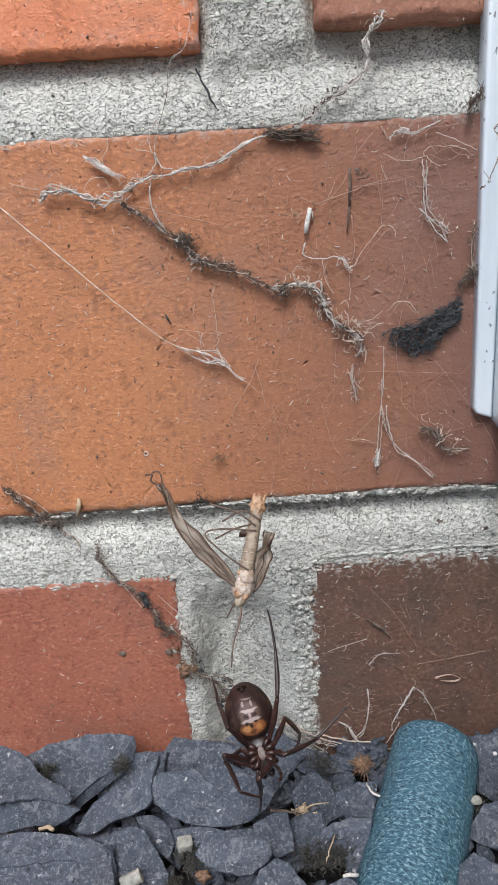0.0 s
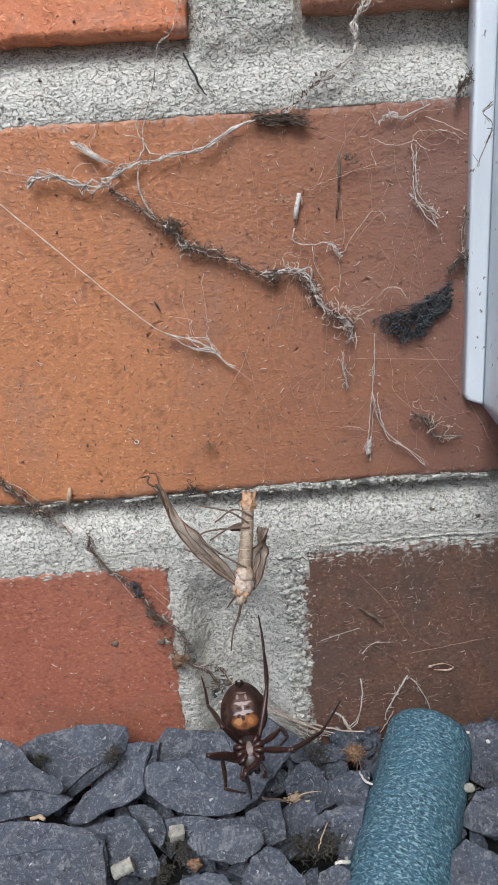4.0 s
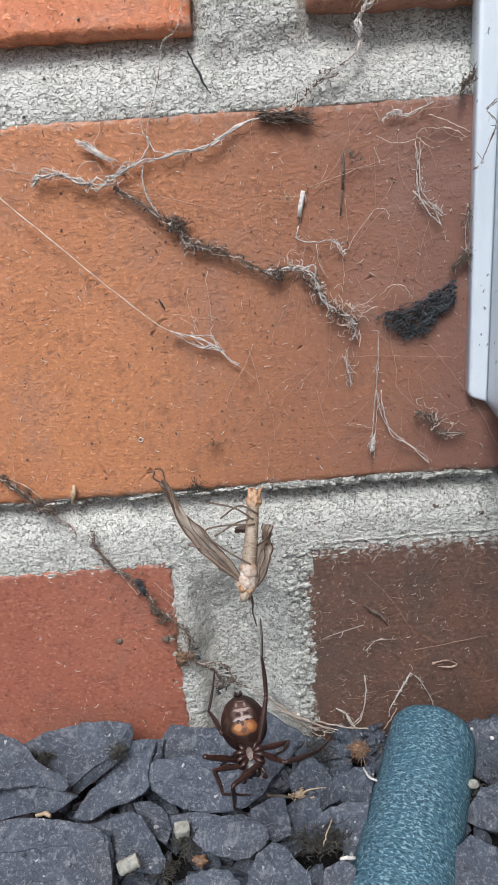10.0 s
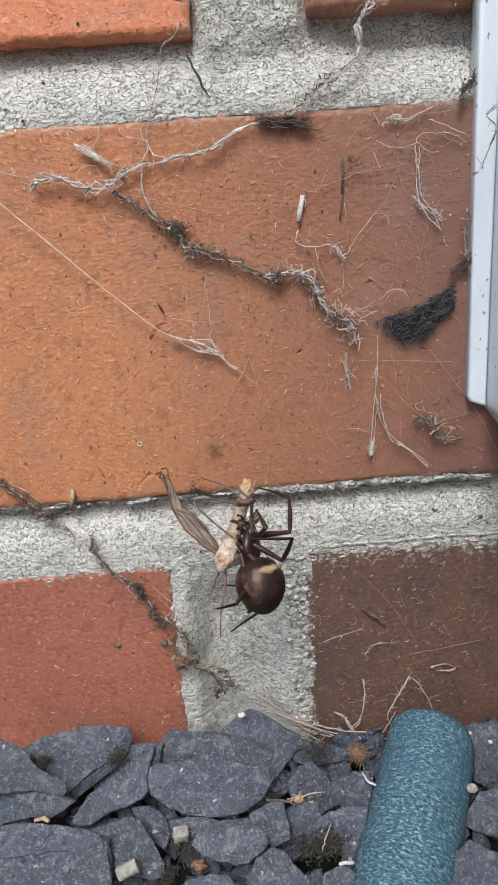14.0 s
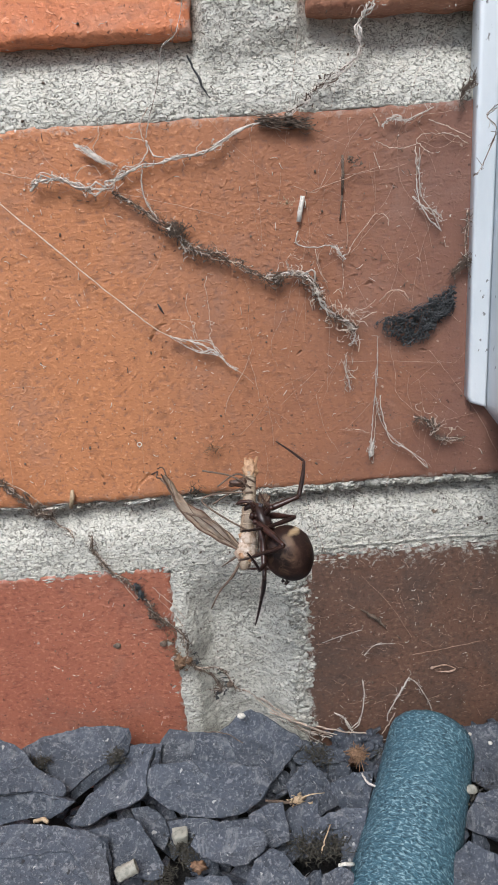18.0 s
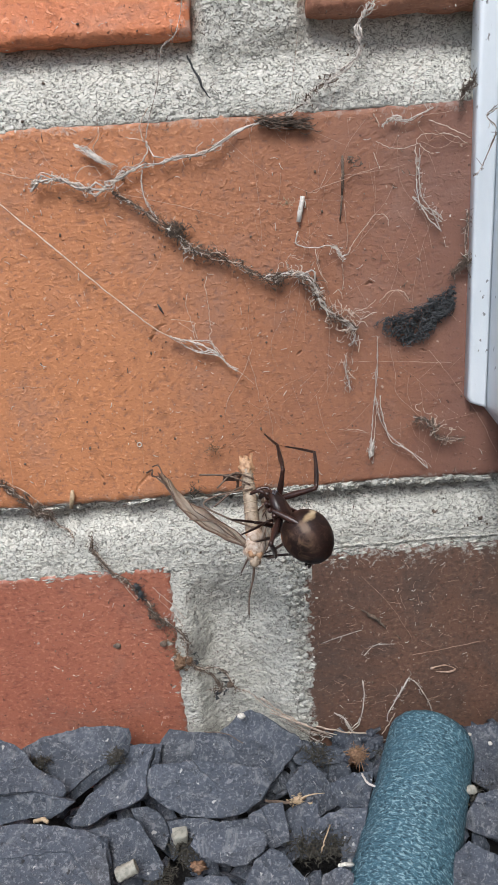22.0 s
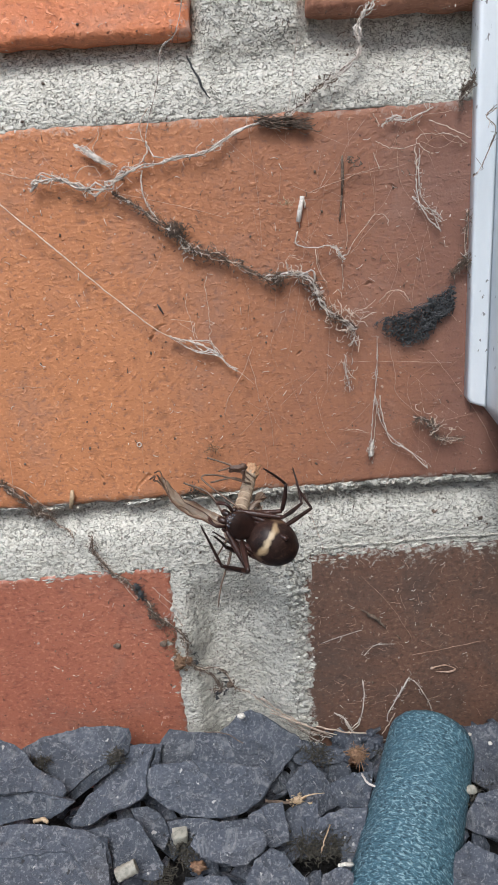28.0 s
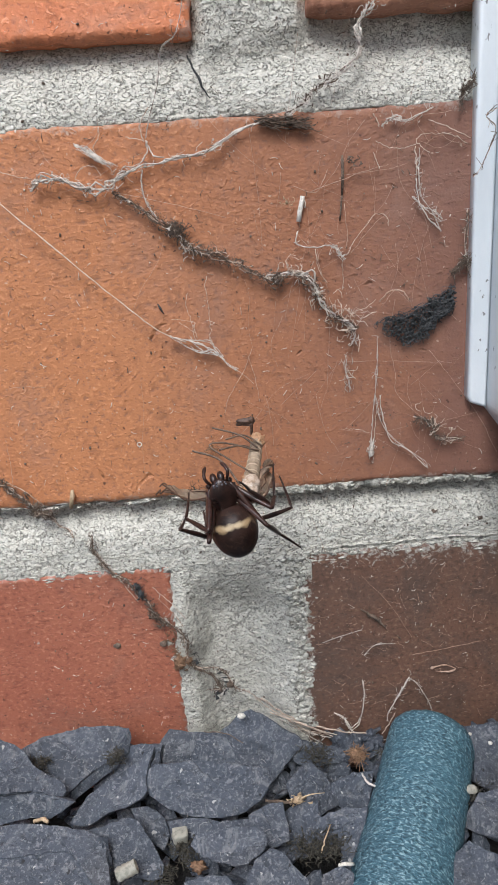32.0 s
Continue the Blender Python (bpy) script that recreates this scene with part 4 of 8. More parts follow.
web_strand([(-17.48, -1, 5.88), (-15.36, -1, 4.63), (-13.68, -1, 3.4), (-12.26, -1, 2.26), (-10.31, -1, 0.73), (-8.57, -1, -0.26), (-7.31, -1, -1.58), (-6.52, -1, -3.06)], 0.85, 30, 90, 3, "dark dusty cobweb rope on the orange brick")
web_strand([(-6.95, -1, -2.68), (-5.18, -1, -3.69), (-2.72, -1, -4.4), (-0.65, -1, -5.35), (2.09, -1, -6.54), (4.34, -1, -8.16), (6.92, -1, -9.26), (9, -1, -9.58)], 0.9, 60, 150, 4, "dark dusty cobweb rope on the orange brick")
web_strand([(6.92, -1, -9.26), (9.04, -1, -8.75), (10.94, -1, -8.61), (12.81, -1, -9.29), (13.9, -1, -10.76), (14.8, -1, -12.22), (15.7, -1, -14.17), (17.19, -1, -15.99), (19.29, -1, -17.1), (21.21, -1, -18.4)], 1.1, 120, 70, 5, "frayed dusty cobweb rope with pale husks")
web_strand([(-12.4, -1, 9.1), (-12.81, -1, 7.02), (-12.58, -1, 5.05), (-11.64, -1, 2.92), (-10.55, -1, 1.1)], 0.3, 22, 4, 6, "short pale silk strand hanging loose", 3)
web_strand([(24.8, -1.2, 30.79), (23.75, -1.2, 29), (22.36, -1.2, 27.43), (22.16, -1.2, 25.94), (22.47, -1.2, 24.16), (21.93, -1.2, 22.66), (20.34, -1.2, 21.75), (18.82, -1.2, 20.51), (17.04, -1.2, 19.6)], 1.0, 100, 8, 7, "grey cobweb rope crossing the mortar", 5)
web_strand([(18.86, -0.9, 20.17), (16.82, -0.9, 19.51), (15.39, -0.9, 18.96), (14.38, -0.9, 17.91), (12.83, -0.9, 16.72), (10.73, -0.9, 15.4)], 0.7, 40, 26, 8, "dark cobweb rope crossing the mortar", 3)
web_strand([(-3.86, -1, 32.46), (-4.44, -1, 29.92), (-5.52, -1, 27.59), (-6.99, -1, 26.61), (-7.79, -1, 25.45), (-8.44, -1, 22.56), (-9.56, -1, 18.71), (-10.73, -1, 15.98), (-11.35, -1, 13.59)], 0.18, 14, 8, 9, "thin silk strand over the mortar", 3)
web_strand([(-44.32, -1.2, -41.22), (-42.8, -1.2, -42.44), (-41.29, -1.2, -44.32), (-39.68, -1.2, -45.79), (-38.5, -1.2, -47.45), (-36.77, -1.2, -48.27), (-35.66, -1.2, -49.16)], 0.95, 26, 120, 10, "dark dusty cobweb rope on the brick edge")
web_strand([(-35.81, -1.2, -48.8), (-34.58, -1.2, -50.95), (-32.96, -1.2, -52.01), (-32.36, -1.2, -53.67)], 0.5, 16, 24, 11, "dark frayed cobweb end on mortar", 3)
web_strand([(-28.94, -1, -53.82), (-29.18, -1, -56.37), (-28.02, -1, -58.83), (-26.03, -1, -61.64), (-23.86, -1, -63.27), (-22.22, -1, -65.86), (-20.12, -1, -68.51), (-19.03, -1, -71.61), (-16.53, -1, -74.11)], 0.62, 30, 120, 12, "dark cobweb rope over the red brick")
web_strand([(-19.51, -1, -70.94), (-16.48, -1, -73.61), (-14.26, -1, -75.85), (-13.39, -1, -78.52), (-13.47, -1, -81.78), (-11.86, -1, -83.92), (-7.93, -1, -84.55), (-6.34, -1, -86.03), (-4.86, -1, -89.28), (-2.99, -1, -90.41)], 0.7, 24, 110, 13, "dark cobweb rope across the upright joint")
web_strand([(-12.44, -1, -84.13), (-9.2, -1, -86.17), (-7.52, -1, -89.44), (-9.16, -1, -89.84)], 0.6, 10, 70, 14, "dark tangled cobweb end on mortar", 3)
web_strand([(18.9, -1, -17.27), (20.42, -1, -18.83), (20.98, -1, -20.33), (19.98, -1, -21.44)], 0.4, 44, 8, 15, "pale curled cobweb scrap", 3)
web_strand([(19.35, -1, -23.17), (19.29, -1, -25.67), (19.65, -1, -27.21), (20.01, -1, -29.48)], 0.35, 40, 4, 16, "pale hanging cobweb scrap", 3)
web_strand([(31.87, -1, 9.48), (31.81, -1, 6.29), (32.12, -1, 3.28), (32.88, -1, 1.49), (34.21, -1, -0.61), (35.67, -1, -3.55)], 0.3, 40, 2, 17, "pale forked silk strand", 3)
web_strand([(30.93, -1, 2.23), (32.52, -1, 0.64), (34.2, -1, -0.08), (35.91, -1, -1.61)], 0.22, 20, 2, 18, "pale forked silk strand", 3)
web_strand([(17.23, -1, -4.66), (18.44, -1, -5.1), (18.98, -1, -6.22), (19.72, -1, -6.82)], 0.4, 30, 0, 19, "white hooked silk tuft", 3)
web_strand([(25.91, -1, 13.32), (27.62, -1, 13.87), (29.86, -1, 13.57), (32.09, -1, 14.41), (34.13, -1, 15.25)], 0.35, 46, 6, 20, "pale frayed silk on the brick edge", 4)
web_strand([(31.25, -1.2, -35.06), (33.09, -1.2, -35.62), (34.64, -1.2, -36.8), (35.39, -1.2, -38.99), (37.26, -1.2, -39.56), (40.15, -1.2, -39.79)], 0.55, 34, 50, 21, "brown and pale cobweb tangle", 4)
web_strand([(24.91, -1, -20.12), (24.87, -1, -24.57), (24.52, -1, -29.62), (23.96, -1, -34.77), (23.59, -1, -40.95)], 0.2, 26, 0, 22, "hanging silk thread with a drop at its end", 3)
web_strand([(24.51, -1, -30.64), (25.19, -1, -34.87), (27.01, -1, -38.19), (29.58, -1, -40.55), (32.72, -1, -43.19), (34.1, -1, -45.06)], 0.22, 22, 2, 23, "slack silk thread on the brick", 3)
web_strand([(38.27, -1.2, 15.37), (38.83, -1.2, 17.34), (39.69, -1.2, 18.08), (40.38, -1.2, 18.83)], 0.6, 10, 60, 24, "grey cobweb tuft beside the door frame", 4)
web_strand([(40.24, -1.2, -10.23), (39.75, -1.2, -6.52), (39.82, -1.2, -2.93), (39.92, -1.2, -0.28)], 0.4, 30, 30, 25, "pale cobweb along the door frame", 4)
web_strand([(37.57, -1.2, -10.51), (38.97, -1.2, -9.22), (39.99, -1.2, -8.18)], 0.7, 8, 60, 26, "dark cobweb tuft beside the door frame", 4)
web_strand([(41.16, -9, 13.64), (39.7, -9, 12.59), (41.11, -9, 10.98), (40.38, -9, 8.32), (38.97, -9, 5.27), (37.97, -9, 4.37)], 0.22, 2, 16, 27, "grey silk strand across the door frame", 3)
web_strand([(8.54, -1.5, -100.6), (11.3, -1.5, -102.29), (14.82, -1.5, -103.5), (17.2, -1.5, -103.15)], 0.3, 22, 6, 28, "pale root-like silk over the slate", 4)
web_strand([(4.39, -2.5, -97.24), (8.88, -2.5, -100.91), (12.88, -2.5, -104.16), (18.09, -2.5, -108.59), (22.23, -2.5, -111.51)], 0.16, 8, 4, 29, "pale root-like silk over the slate", 3)
web_strand([(15.23, -1.5, -97.27), (17.3, -1.5, -98.88), (18.65, -1.5, -101.85), (20.74, -1.5, -104.36)], 0.55, 30, 4, 30, "pale dry rootlet on the wall foot", 4)
web_strand([(21.29, -1, -90.33), (21.57, -1, -94.49), (20.66, -1, -100.04), (19.08, -1, -102.32)], 0.3, 26, 4, 31, "pale dry rootlet on the wall foot", 3)
web_strand([(30.79, -1, -90.52), (29.4, -1, -93.14), (28, -1, -95.79), (26.58, -1, -98.75), (26.34, -1, -100.58)], 0.42, 36, 2, 32, "pale dry rootlet on the brown brick", 4)
web_strand([(30.79, -1, -90.52), (32.67, -1, -92.34), (34.82, -1, -96.43), (35.69, -1, -99.05)], 0.22, 16, 6, 33, "pale dry rootlet on the brown brick", 3)
web_strand([(13.3, -0.8, -80.78), (16.73, -0.8, -79.78), (21.28, -0.8, -78.49)], 0.16, 14, 0, 34, "pale silk smear on the brown brick", 2)
web_strand([(21.76, -0.8, -84.45), (24.07, -0.8, -82.27), (28.06, -0.8, -82.37)], 0.18, 14, 0, 35, "pale silk smear on the brown brick", 2)

# silk bundle at the end of the long diagonal thread
bundle = new("silk_bundle")
tagged(bundle, "white frayed silk bundle on a long taut thread", "cobweb")
bm = bmesh.new()
thread(bm, [(-36.86, -2, 6.83), (-27.52, -2, -2.24), (-19.36, -2, -10.22), (-12.5, -2, -16.34), (-7.94, -2, -18.68)], 0.13, 0.03)
part("long_thread", bm, SILK, bundle)
for lines, rad, wob in ((([(-10.76, -1.4, -17.63), (-7.94, -1.4, -18.41), (-5.60, -1.4, -19.26), (-3.29, -1.4, -20.60), (-1.49, -1.4, -22.50), (0.53, -1.4, -24.44)],
                         [(-10.76, -1.4, -17.63), (-8.96, -1.4, -18.92), (-6.67, -1.4, -20.36), (-4.49, -1.4, -21.00), (-2.59, -1.4, -21.63), (-1.06, -1.4, -23.33), (0.53, -1.4, -24.44)],
                         [(-9.08, -1.4, -18.14), (-6.51, -1.4, -18.61), (-4.14, -1.4, -19.17), (-2.69, -1.4, -20.45), (-1.82, -1.4, -21.79)],
                         [(-7.37, -1.4, -18.46), (-6.31, -1.4, -19.60), (-5.22, -1.4, -20.46), (-3.32, -1.4, -20.99)],
                         [(-6.06, -1.4, -18.94), (-4.94, -1.4, -19.50), (-3.69, -1.4, -20.77), (-2.22, -1.4, -21.86)],
                         [(-7.12, -1.4, -19.93), (-5.43, -1.4, -20.64), (-4.05, -1.4, -20.35), (-2.75, -1.4, -21.23)]), 0.085, 0.05),
                        (([(-3.69, -1.4, -19.59), (-3.95, -1.4, -18.02), (-3.48, -1.4, -17.09), (-3.70, -1.4, -16.21), (-2.80, -1.4, -15.80), (-4.20, -1.4, -15.32)],
                         [(-5.89, -1.4, -19.24), (-6.54, -1.4, -17.84), (-6.59, -1.4, -16.29), (-6.24, -1.4, -15.55), (-8.39, -1.4, -15.02), (-10.18, -1.4, -14.70)],
                         [(-6.61, -1.4, -16.48), (-7.01, -1.4, -14.55), (-7.48, -1.4, -12.44), (-7.02, -1.4, -10.60)],
                         [(-3.72, -1.4, -16.50), (-3.73, -1.4, -13.17), (-4.01, -1.4, -9.70), (-3.59, -1.4, -8.07)],
                         [(0.53, -1.4, -24.44), (1.83, -1.4, -25.54), (3.13, -1.4, -26.84)],
                         [(-2.80, -1.4, -20.64), (-3.55, -1.4, -19.02), (-3.87, -1.4, -18.22)],
                         [(-6.39, -1.4, -17.27), (-7.74, -1.4, -16.21), (-8.81, -1.4, -15.37)],
                         [(-6.24, -1.4, -15.55), (-6.35, -1.4, -16.79), (-6.00, -1.4, -18.26)]), 0.05, 0.05)):
    bm = bmesh.new()
    for k, pts in enumerate(lines):
        for copy in range(2 if rad > 0.08 else 1):
            r2 = random.Random(k * 7 + copy)
            thread(bm, [Vector(p) + Vector((r2.gauss(0, 0.16), r2.gauss(0, 0.2), r2.gauss(0, 0.16))) * copy for p in pts], rad * r2.uniform(0.7, 1.1), wob, r2)
    tagged(part("frayed_silk", bm, WHITE_SILK if rad > 0.08 else SILK, bundle), kind="stuff")

# lacy tangle where the dusty rope frays out
bm = bmesh.new()
r5 = random.Random(12)
for c0, n, spread in (((15.6, -1.4, -12.8), 8, 0.7), ((18.3, -1.4, -15.6), 14, 1.1), ((20.2, -1.4, -16.4), 11, 0.9), ((20.3, -1.4, -19.4), 9, 0.6), ((19.5, -1.3, -25.8), 5, 0.35), ((10.2, -1.3, -8.4), 10, 0.8), ((35.0, -1.3, -36.4), 10, 1.1), ((37.4, -1.3, -38.6), 7, 0.9)):
    for _ in range(n):
        p = Vector(c0) + Vector((r5.gauss(0, spread), r5.gauss(0, 0.3), r5.gauss(0, spread)))
        pts = [p]
        d = Vector((r5.gauss(0, 1), r5.gauss(0, 0.2), r5.gauss(0, 1))).normalized()
        for _ in range(4):
            d = (d + Vector((r5.gauss(0, 0.7), r5.gauss(0, 0.15), r5.gauss(0, 0.7)))).normalized()
            pts.append(pts[-1] + d * r5.uniform(0.4, 0.9))
        thread(bm, pts, r5.choice((0.04, 0.06, 0.09)), 0.02, r5)
tagged(part("silk_tangle", bm, SILK), "pale lacy silk tangle frayed from the dusty ropes", "cobweb", kind="stuff")

# single stout silk fibres
for text, material, rad, lines in (
        ("stout white silk fibres curling over the bricks", WHITE_SILK, 0.11, (
            [(-11.38, -1.1, 13.25), (-11.26, -1.1, 11.93), (-12.15, -1.1, 10.41), (-13.84, -1.1, 8.94)], [(-11.38, -1.1, 13.25), (-10.97, -1.1, 12.16), (-10.39, -1.1, 10.97), (-8.72, -1.1, 10.69)], [(-12.64, -1.2, 8.35), (-12.66, -1.2, 5.81), (-11.9, -1.2, 3.62), (-10.61, -1.2, 1.19)],
            [(11.99, -1.1, -1.89), (11.62, -1.1, -3.92), (14.59, -1.1, -4.66), (17.5, -1.1, -4.58), (19.15, -1.1, -6.41)], [(17.79, -1.1, -4.33), (18.41, -1.1, -5.82), (19.15, -1.1, -6.41), (19.91, -1.1, -6.1)], [(31.43, -1.1, 4.95), (31.83, -1.1, 1.91), (33.26, -1.1, -0.99), (35.73, -1.1, -3.46)], [(30.81, -1.1, 2.23), (32.96, -1.1, 0.26), (35.7, -1.1, -1.95)],
            [(25.8, -1.1, 12.99), (27.59, -1.1, 14.26), (30.19, -1.1, 13.86), (33.57, -1.1, 15.11)], [(27.15, -1.1, 13.72), (28.04, -1.1, 14.48), (29.11, -1.1, 14.09)], [(25.3, -1.1, -30.68), (25.58, -1.1, -33.82), (27.09, -1.1, -39.03), (30.18, -1.1, -41.21), (34.07, -1.1, -45.13)], [(30.76, -1.1, -90.45), (28.68, -1.1, -94.38), (26.56, -1.1, -98.67)], [(15.28, -1.1, -97.6), (17.58, -1.1, -99.66), (19.17, -1.1, -102.82)], [(21.27, -1.1, -90.25), (21.54, -1.1, -95.11), (20.41, -1.1, -99.93), (17.99, -1.1, -102.71)])),
        ("tan silk fibres curling over the bricks", SILK, 0.07, (
            [(-14.5, -1, 13.95), (-12.95, -1, 13.6), (-11.67, -1, 13.12)], [(-23.27, -1, 8.37), (-22.07, -1, 9.88), (-20.07, -1, 10.09), (-19.03, -1, 8.52)], [(-18.43, -1, 15.73), (-18.84, -1, 13.97), (-19.72, -1, 12.72), (-18.93, -1, 11.26)], [(-18.01, -1, 10.79), (-16.93, -1, 10.22), (-16.18, -1, 9.76)], [(-34.79, -1, 10.19), (-32.52, -1, 9.38), (-29.85, -1, 8.79)],
            [(-10.51, -1, 17.97), (-12.13, -1, 15.34), (-11.58, -1, 13.19)], [(14.78, -1, -4.94), (15.22, -1, -8.35), (16.58, -1, -10.57)], [(19.92, -1, -6.29), (21.67, -1, -3.51), (24.89, -1, -0.18), (26.84, -1, -0.83), (26.93, -1, -2.08)], [(19.13, -1, -7.6), (19.27, -1, -9.73), (19.13, -1, -11.87)], [(21.46, -1, -15.53), (23.21, -1, -15.08), (24.77, -1, -13.86)],
            [(31.32, -1, 9.77), (31.53, -1, 7.16), (31.46, -1, 4.95)], [(24.59, -1, 14.95), (25.2, -1, 14.02), (25.55, -1, 13.02)], [(33.36, -1, 13.51), (36.98, -1, 12.06), (40.19, -1, 10.46)], [(35.46, -1, 11.42), (37.64, -1, 10.95), (39.67, -1, 9.75)], [(31.32, -1, 10.02), (32.3, -1, 11.45), (36.01, -1, 11.38)], [(31.5, -1, 10.34), (32.6, -1, 9.44), (33.7, -1, 8.62)],
            [(24.53, -1, 9.28), (25.15, -1, 7.98), (25.5, -1, 6.78)], [(25, -1, 10.91), (27.16, -1, 9.95), (29.24, -1, 9.65), (31.32, -1, 10.02)], [(24.19, -1, -32.38), (23.74, -1, -36.87), (23.28, -1, -40.71)], [(24.8, -1, -32.43), (24.35, -1, -36.92), (23.9, -1, -40.76)], [(19.04, -1, -36.41), (20.88, -1, -36.66), (22.71, -1, -37.33)], [(18.22, -1, -13.4), (18.96, -1, -14.88), (18.73, -1, -16.29)],
            [(17.48, -1, -12.41), (18.46, -1, -11.73), (19, -1, -13.27)], [(6.69, -1, -100.85), (11.36, -1, -102.44), (16.05, -1, -104.63), (20.76, -1, -109.2)], [(4.5, -1, -97.51), (9.03, -1, -101.36), (14.9, -1, -103.07), (19.04, -1, -104.34)], [(-28.94, -1, -53.82), (-28.81, -1, -56.75), (-26.88, -1, -59.88), (-24.67, -1, -63.69), (-21.96, -1, -68.35)], [(-43.43, -1, -41.58), (-40.19, -1, -43.6), (-37.54, -1, -46.27), (-35.55, -1, -48.12)], [(-18.91, -1, -65.4), (-16, -1, -68.87), (-13.09, -1, -72.89)]))):
    bm = bmesh.new()
    r4 = random.Random(5)
    for pts in lines:
        thread(bm, pts, rad * r4.uniform(0.75, 1.2), 0.07, r4)
    tagged(part("silk_fibres", bm, material), text, "cobweb", kind="stuff")

# fine threads spread over the bricks
bm = bmesh.new()
r3 = random.Random(21)
for pts in ([(-33.11, -1, 9.58), (-30.13, -1, 8.72), (-27.96, -1, 8.25)], [(0.31, -0.9, 1), (-8.63, -0.9, 3.76), (-17.47, -0.9, 6.05)], [(11.71, -1, -2.14), (13.94, -1, -4.62), (17.23, -1, -4.66)], [(11.71, -1, -2.14), (11.9, -1, -4.21), (14.87, -1, -4.86), (15.25, -1, -7.61), (16.55, -1, -11.41)], [(-21.22, -1, 12.81), (-19.04, -1, 14.47), (-18.54, -1, 16.86)],
            [(2.48, -1, -21.95), (3.4, -1, -26.02), (3.92, -1, -30.34)], [(3.14, -1, -20.82), (1.3, -1, -24.85), (-1.5, -1, -29.22), (-2.43, -1, -32.25)], [(8.7, -0.9, -15.6), (6.5, -0.9, -20.29), (7.46, -0.9, -24.32)], [(18.15, -0.9, -24.1), (28.07, -0.9, -24.82), (38.04, -0.9, -25.75)], [(17.83, -0.9, -36.45), (21.91, -0.9, -37.3), (26, -0.9, -38.15)],
            [(35.8, -1, -14.63), (37.3, -1, -16.64), (38.81, -1, -18.48)], [(34.01, -0.9, -23.26), (38.11, -0.9, -28.6), (43.43, -0.9, -36.28), (46.82, -0.9, -43.01)], [(21.45, -0.9, -66.46), (26.92, -0.9, -73.16), (31.45, -0.9, -81.29)], [(31.48, -0.9, -85.26), (37.2, -0.9, -84.44), (45.19, -0.9, -83.17)],
            [(28.05, -1, -14.09), (27.06, -1, -20.77), (28.04, -1, -26.82), (28.54, -1, -30.94), (34.18, -1, -36.61)], [(19.85, -0.9, 6.21), (26.26, -0.9, 6.65), (29.91, -0.9, 7.27)], [(14.29, -0.9, 4), (22.6, -0.9, 6.46), (27.17, -0.9, 7.44)], [(25.63, -1, -15.34), (28.05, -1, -12.67), (30.47, -1, -14.73)], [(11.58, -0.9, 5.03), (15.2, -0.9, 3.94), (17.14, -0.9, 7.23)],
            [(20.51, -0.9, -6.15), (24.34, -0.9, -1.91), (27.15, -0.9, 0.12)], [(28.08, -0.9, -4.84), (28.55, -0.9, -8.52), (27.11, -0.9, -13.09)], [(5, -0.9, -29.21), (5.76, -0.9, -33.42), (5.98, -0.9, -38.75)], [(13.99, -0.9, -29.88), (15.29, -0.9, -36.26), (17.72, -0.9, -40.75)], [(-41.63, -0.9, -34.01), (-41.57, -0.9, -38.29), (-41.79, -0.9, -43.74)], [(-18.1, -0.9, -68), (-15.22, -0.9, -72.01), (-13.82, -0.9, -74.67)], [(-3.2, -0.9, -90.19), (2.31, -0.9, -94.86), (7.87, -0.9, -101.05)], [(19.75, -0.9, 1.91), (20.1, -0.9, -3.41), (19.78, -0.9, -5.19)], [(33.52, -0.9, 10.39), (31.68, -0.9, 13.79), (37.04, -0.9, 14.68)],
            [(32.16, -0.9, 10.48), (35.36, -0.9, 9.28), (38.22, -0.9, 10.93)], [(34.4, -0.9, 11.99), (37.15, -0.9, 10.16), (39.89, -0.9, 9.58)], [(31.29, -0.9, 6.33), (33.52, -0.9, 10.39), (37.12, -0.9, 11.41)], [(-40, -1, -24.82), (-37.02, -1, -24.54), (-33.16, -1, -24.93)]):
    thread(bm, pts, r3.uniform(0.032, 0.055), 0.05, r3)
for _ in range(75):
    x, z = r3.uniform(-44, 40), r3.uniform(-46, 15)
    if x < 5 and r3.random() < 0.85:
        x = r3.uniform(5, 40)
    d = Vector((r3.gauss(0, 0.6), 0, r3.gauss(0, 1))).normalized() * r3.uniform(3, 20)
    e = Vector((-d.z, 0, d.x)) * 0.05
    p = Vector((x, -0.7, z))
    thread(bm, [p, p + d * 0.3 + e * r3.gauss(0, 0.7), p + d * 0.65 + e * r3.gauss(0, 0.7), p + d], r3.uniform(0.014, 0.027), 0.02, r3)
for _ in range(120):
    x, z = r3.uniform(10, 47), r3.uniform(-100, -63)
    d = Vector((r3.gauss(0, 1), 0, r3.gauss(0, 0.6))).normalized() * r3.uniform(0.5, 3.2)
    thread(bm, [(x, -0.5, z), (x + d.x / 2 + r3.gauss(0, 0.3), -0.7, z + d.z / 2), (x + d.x, -0.5, z + d.z)], r3.uniform(0.015, 0.034), 0.06, r3)
tagged(part("web_threads", bm, TAN_SILK), "fine tan spider threads spread over the bricks", "cobweb", kind="stuff")

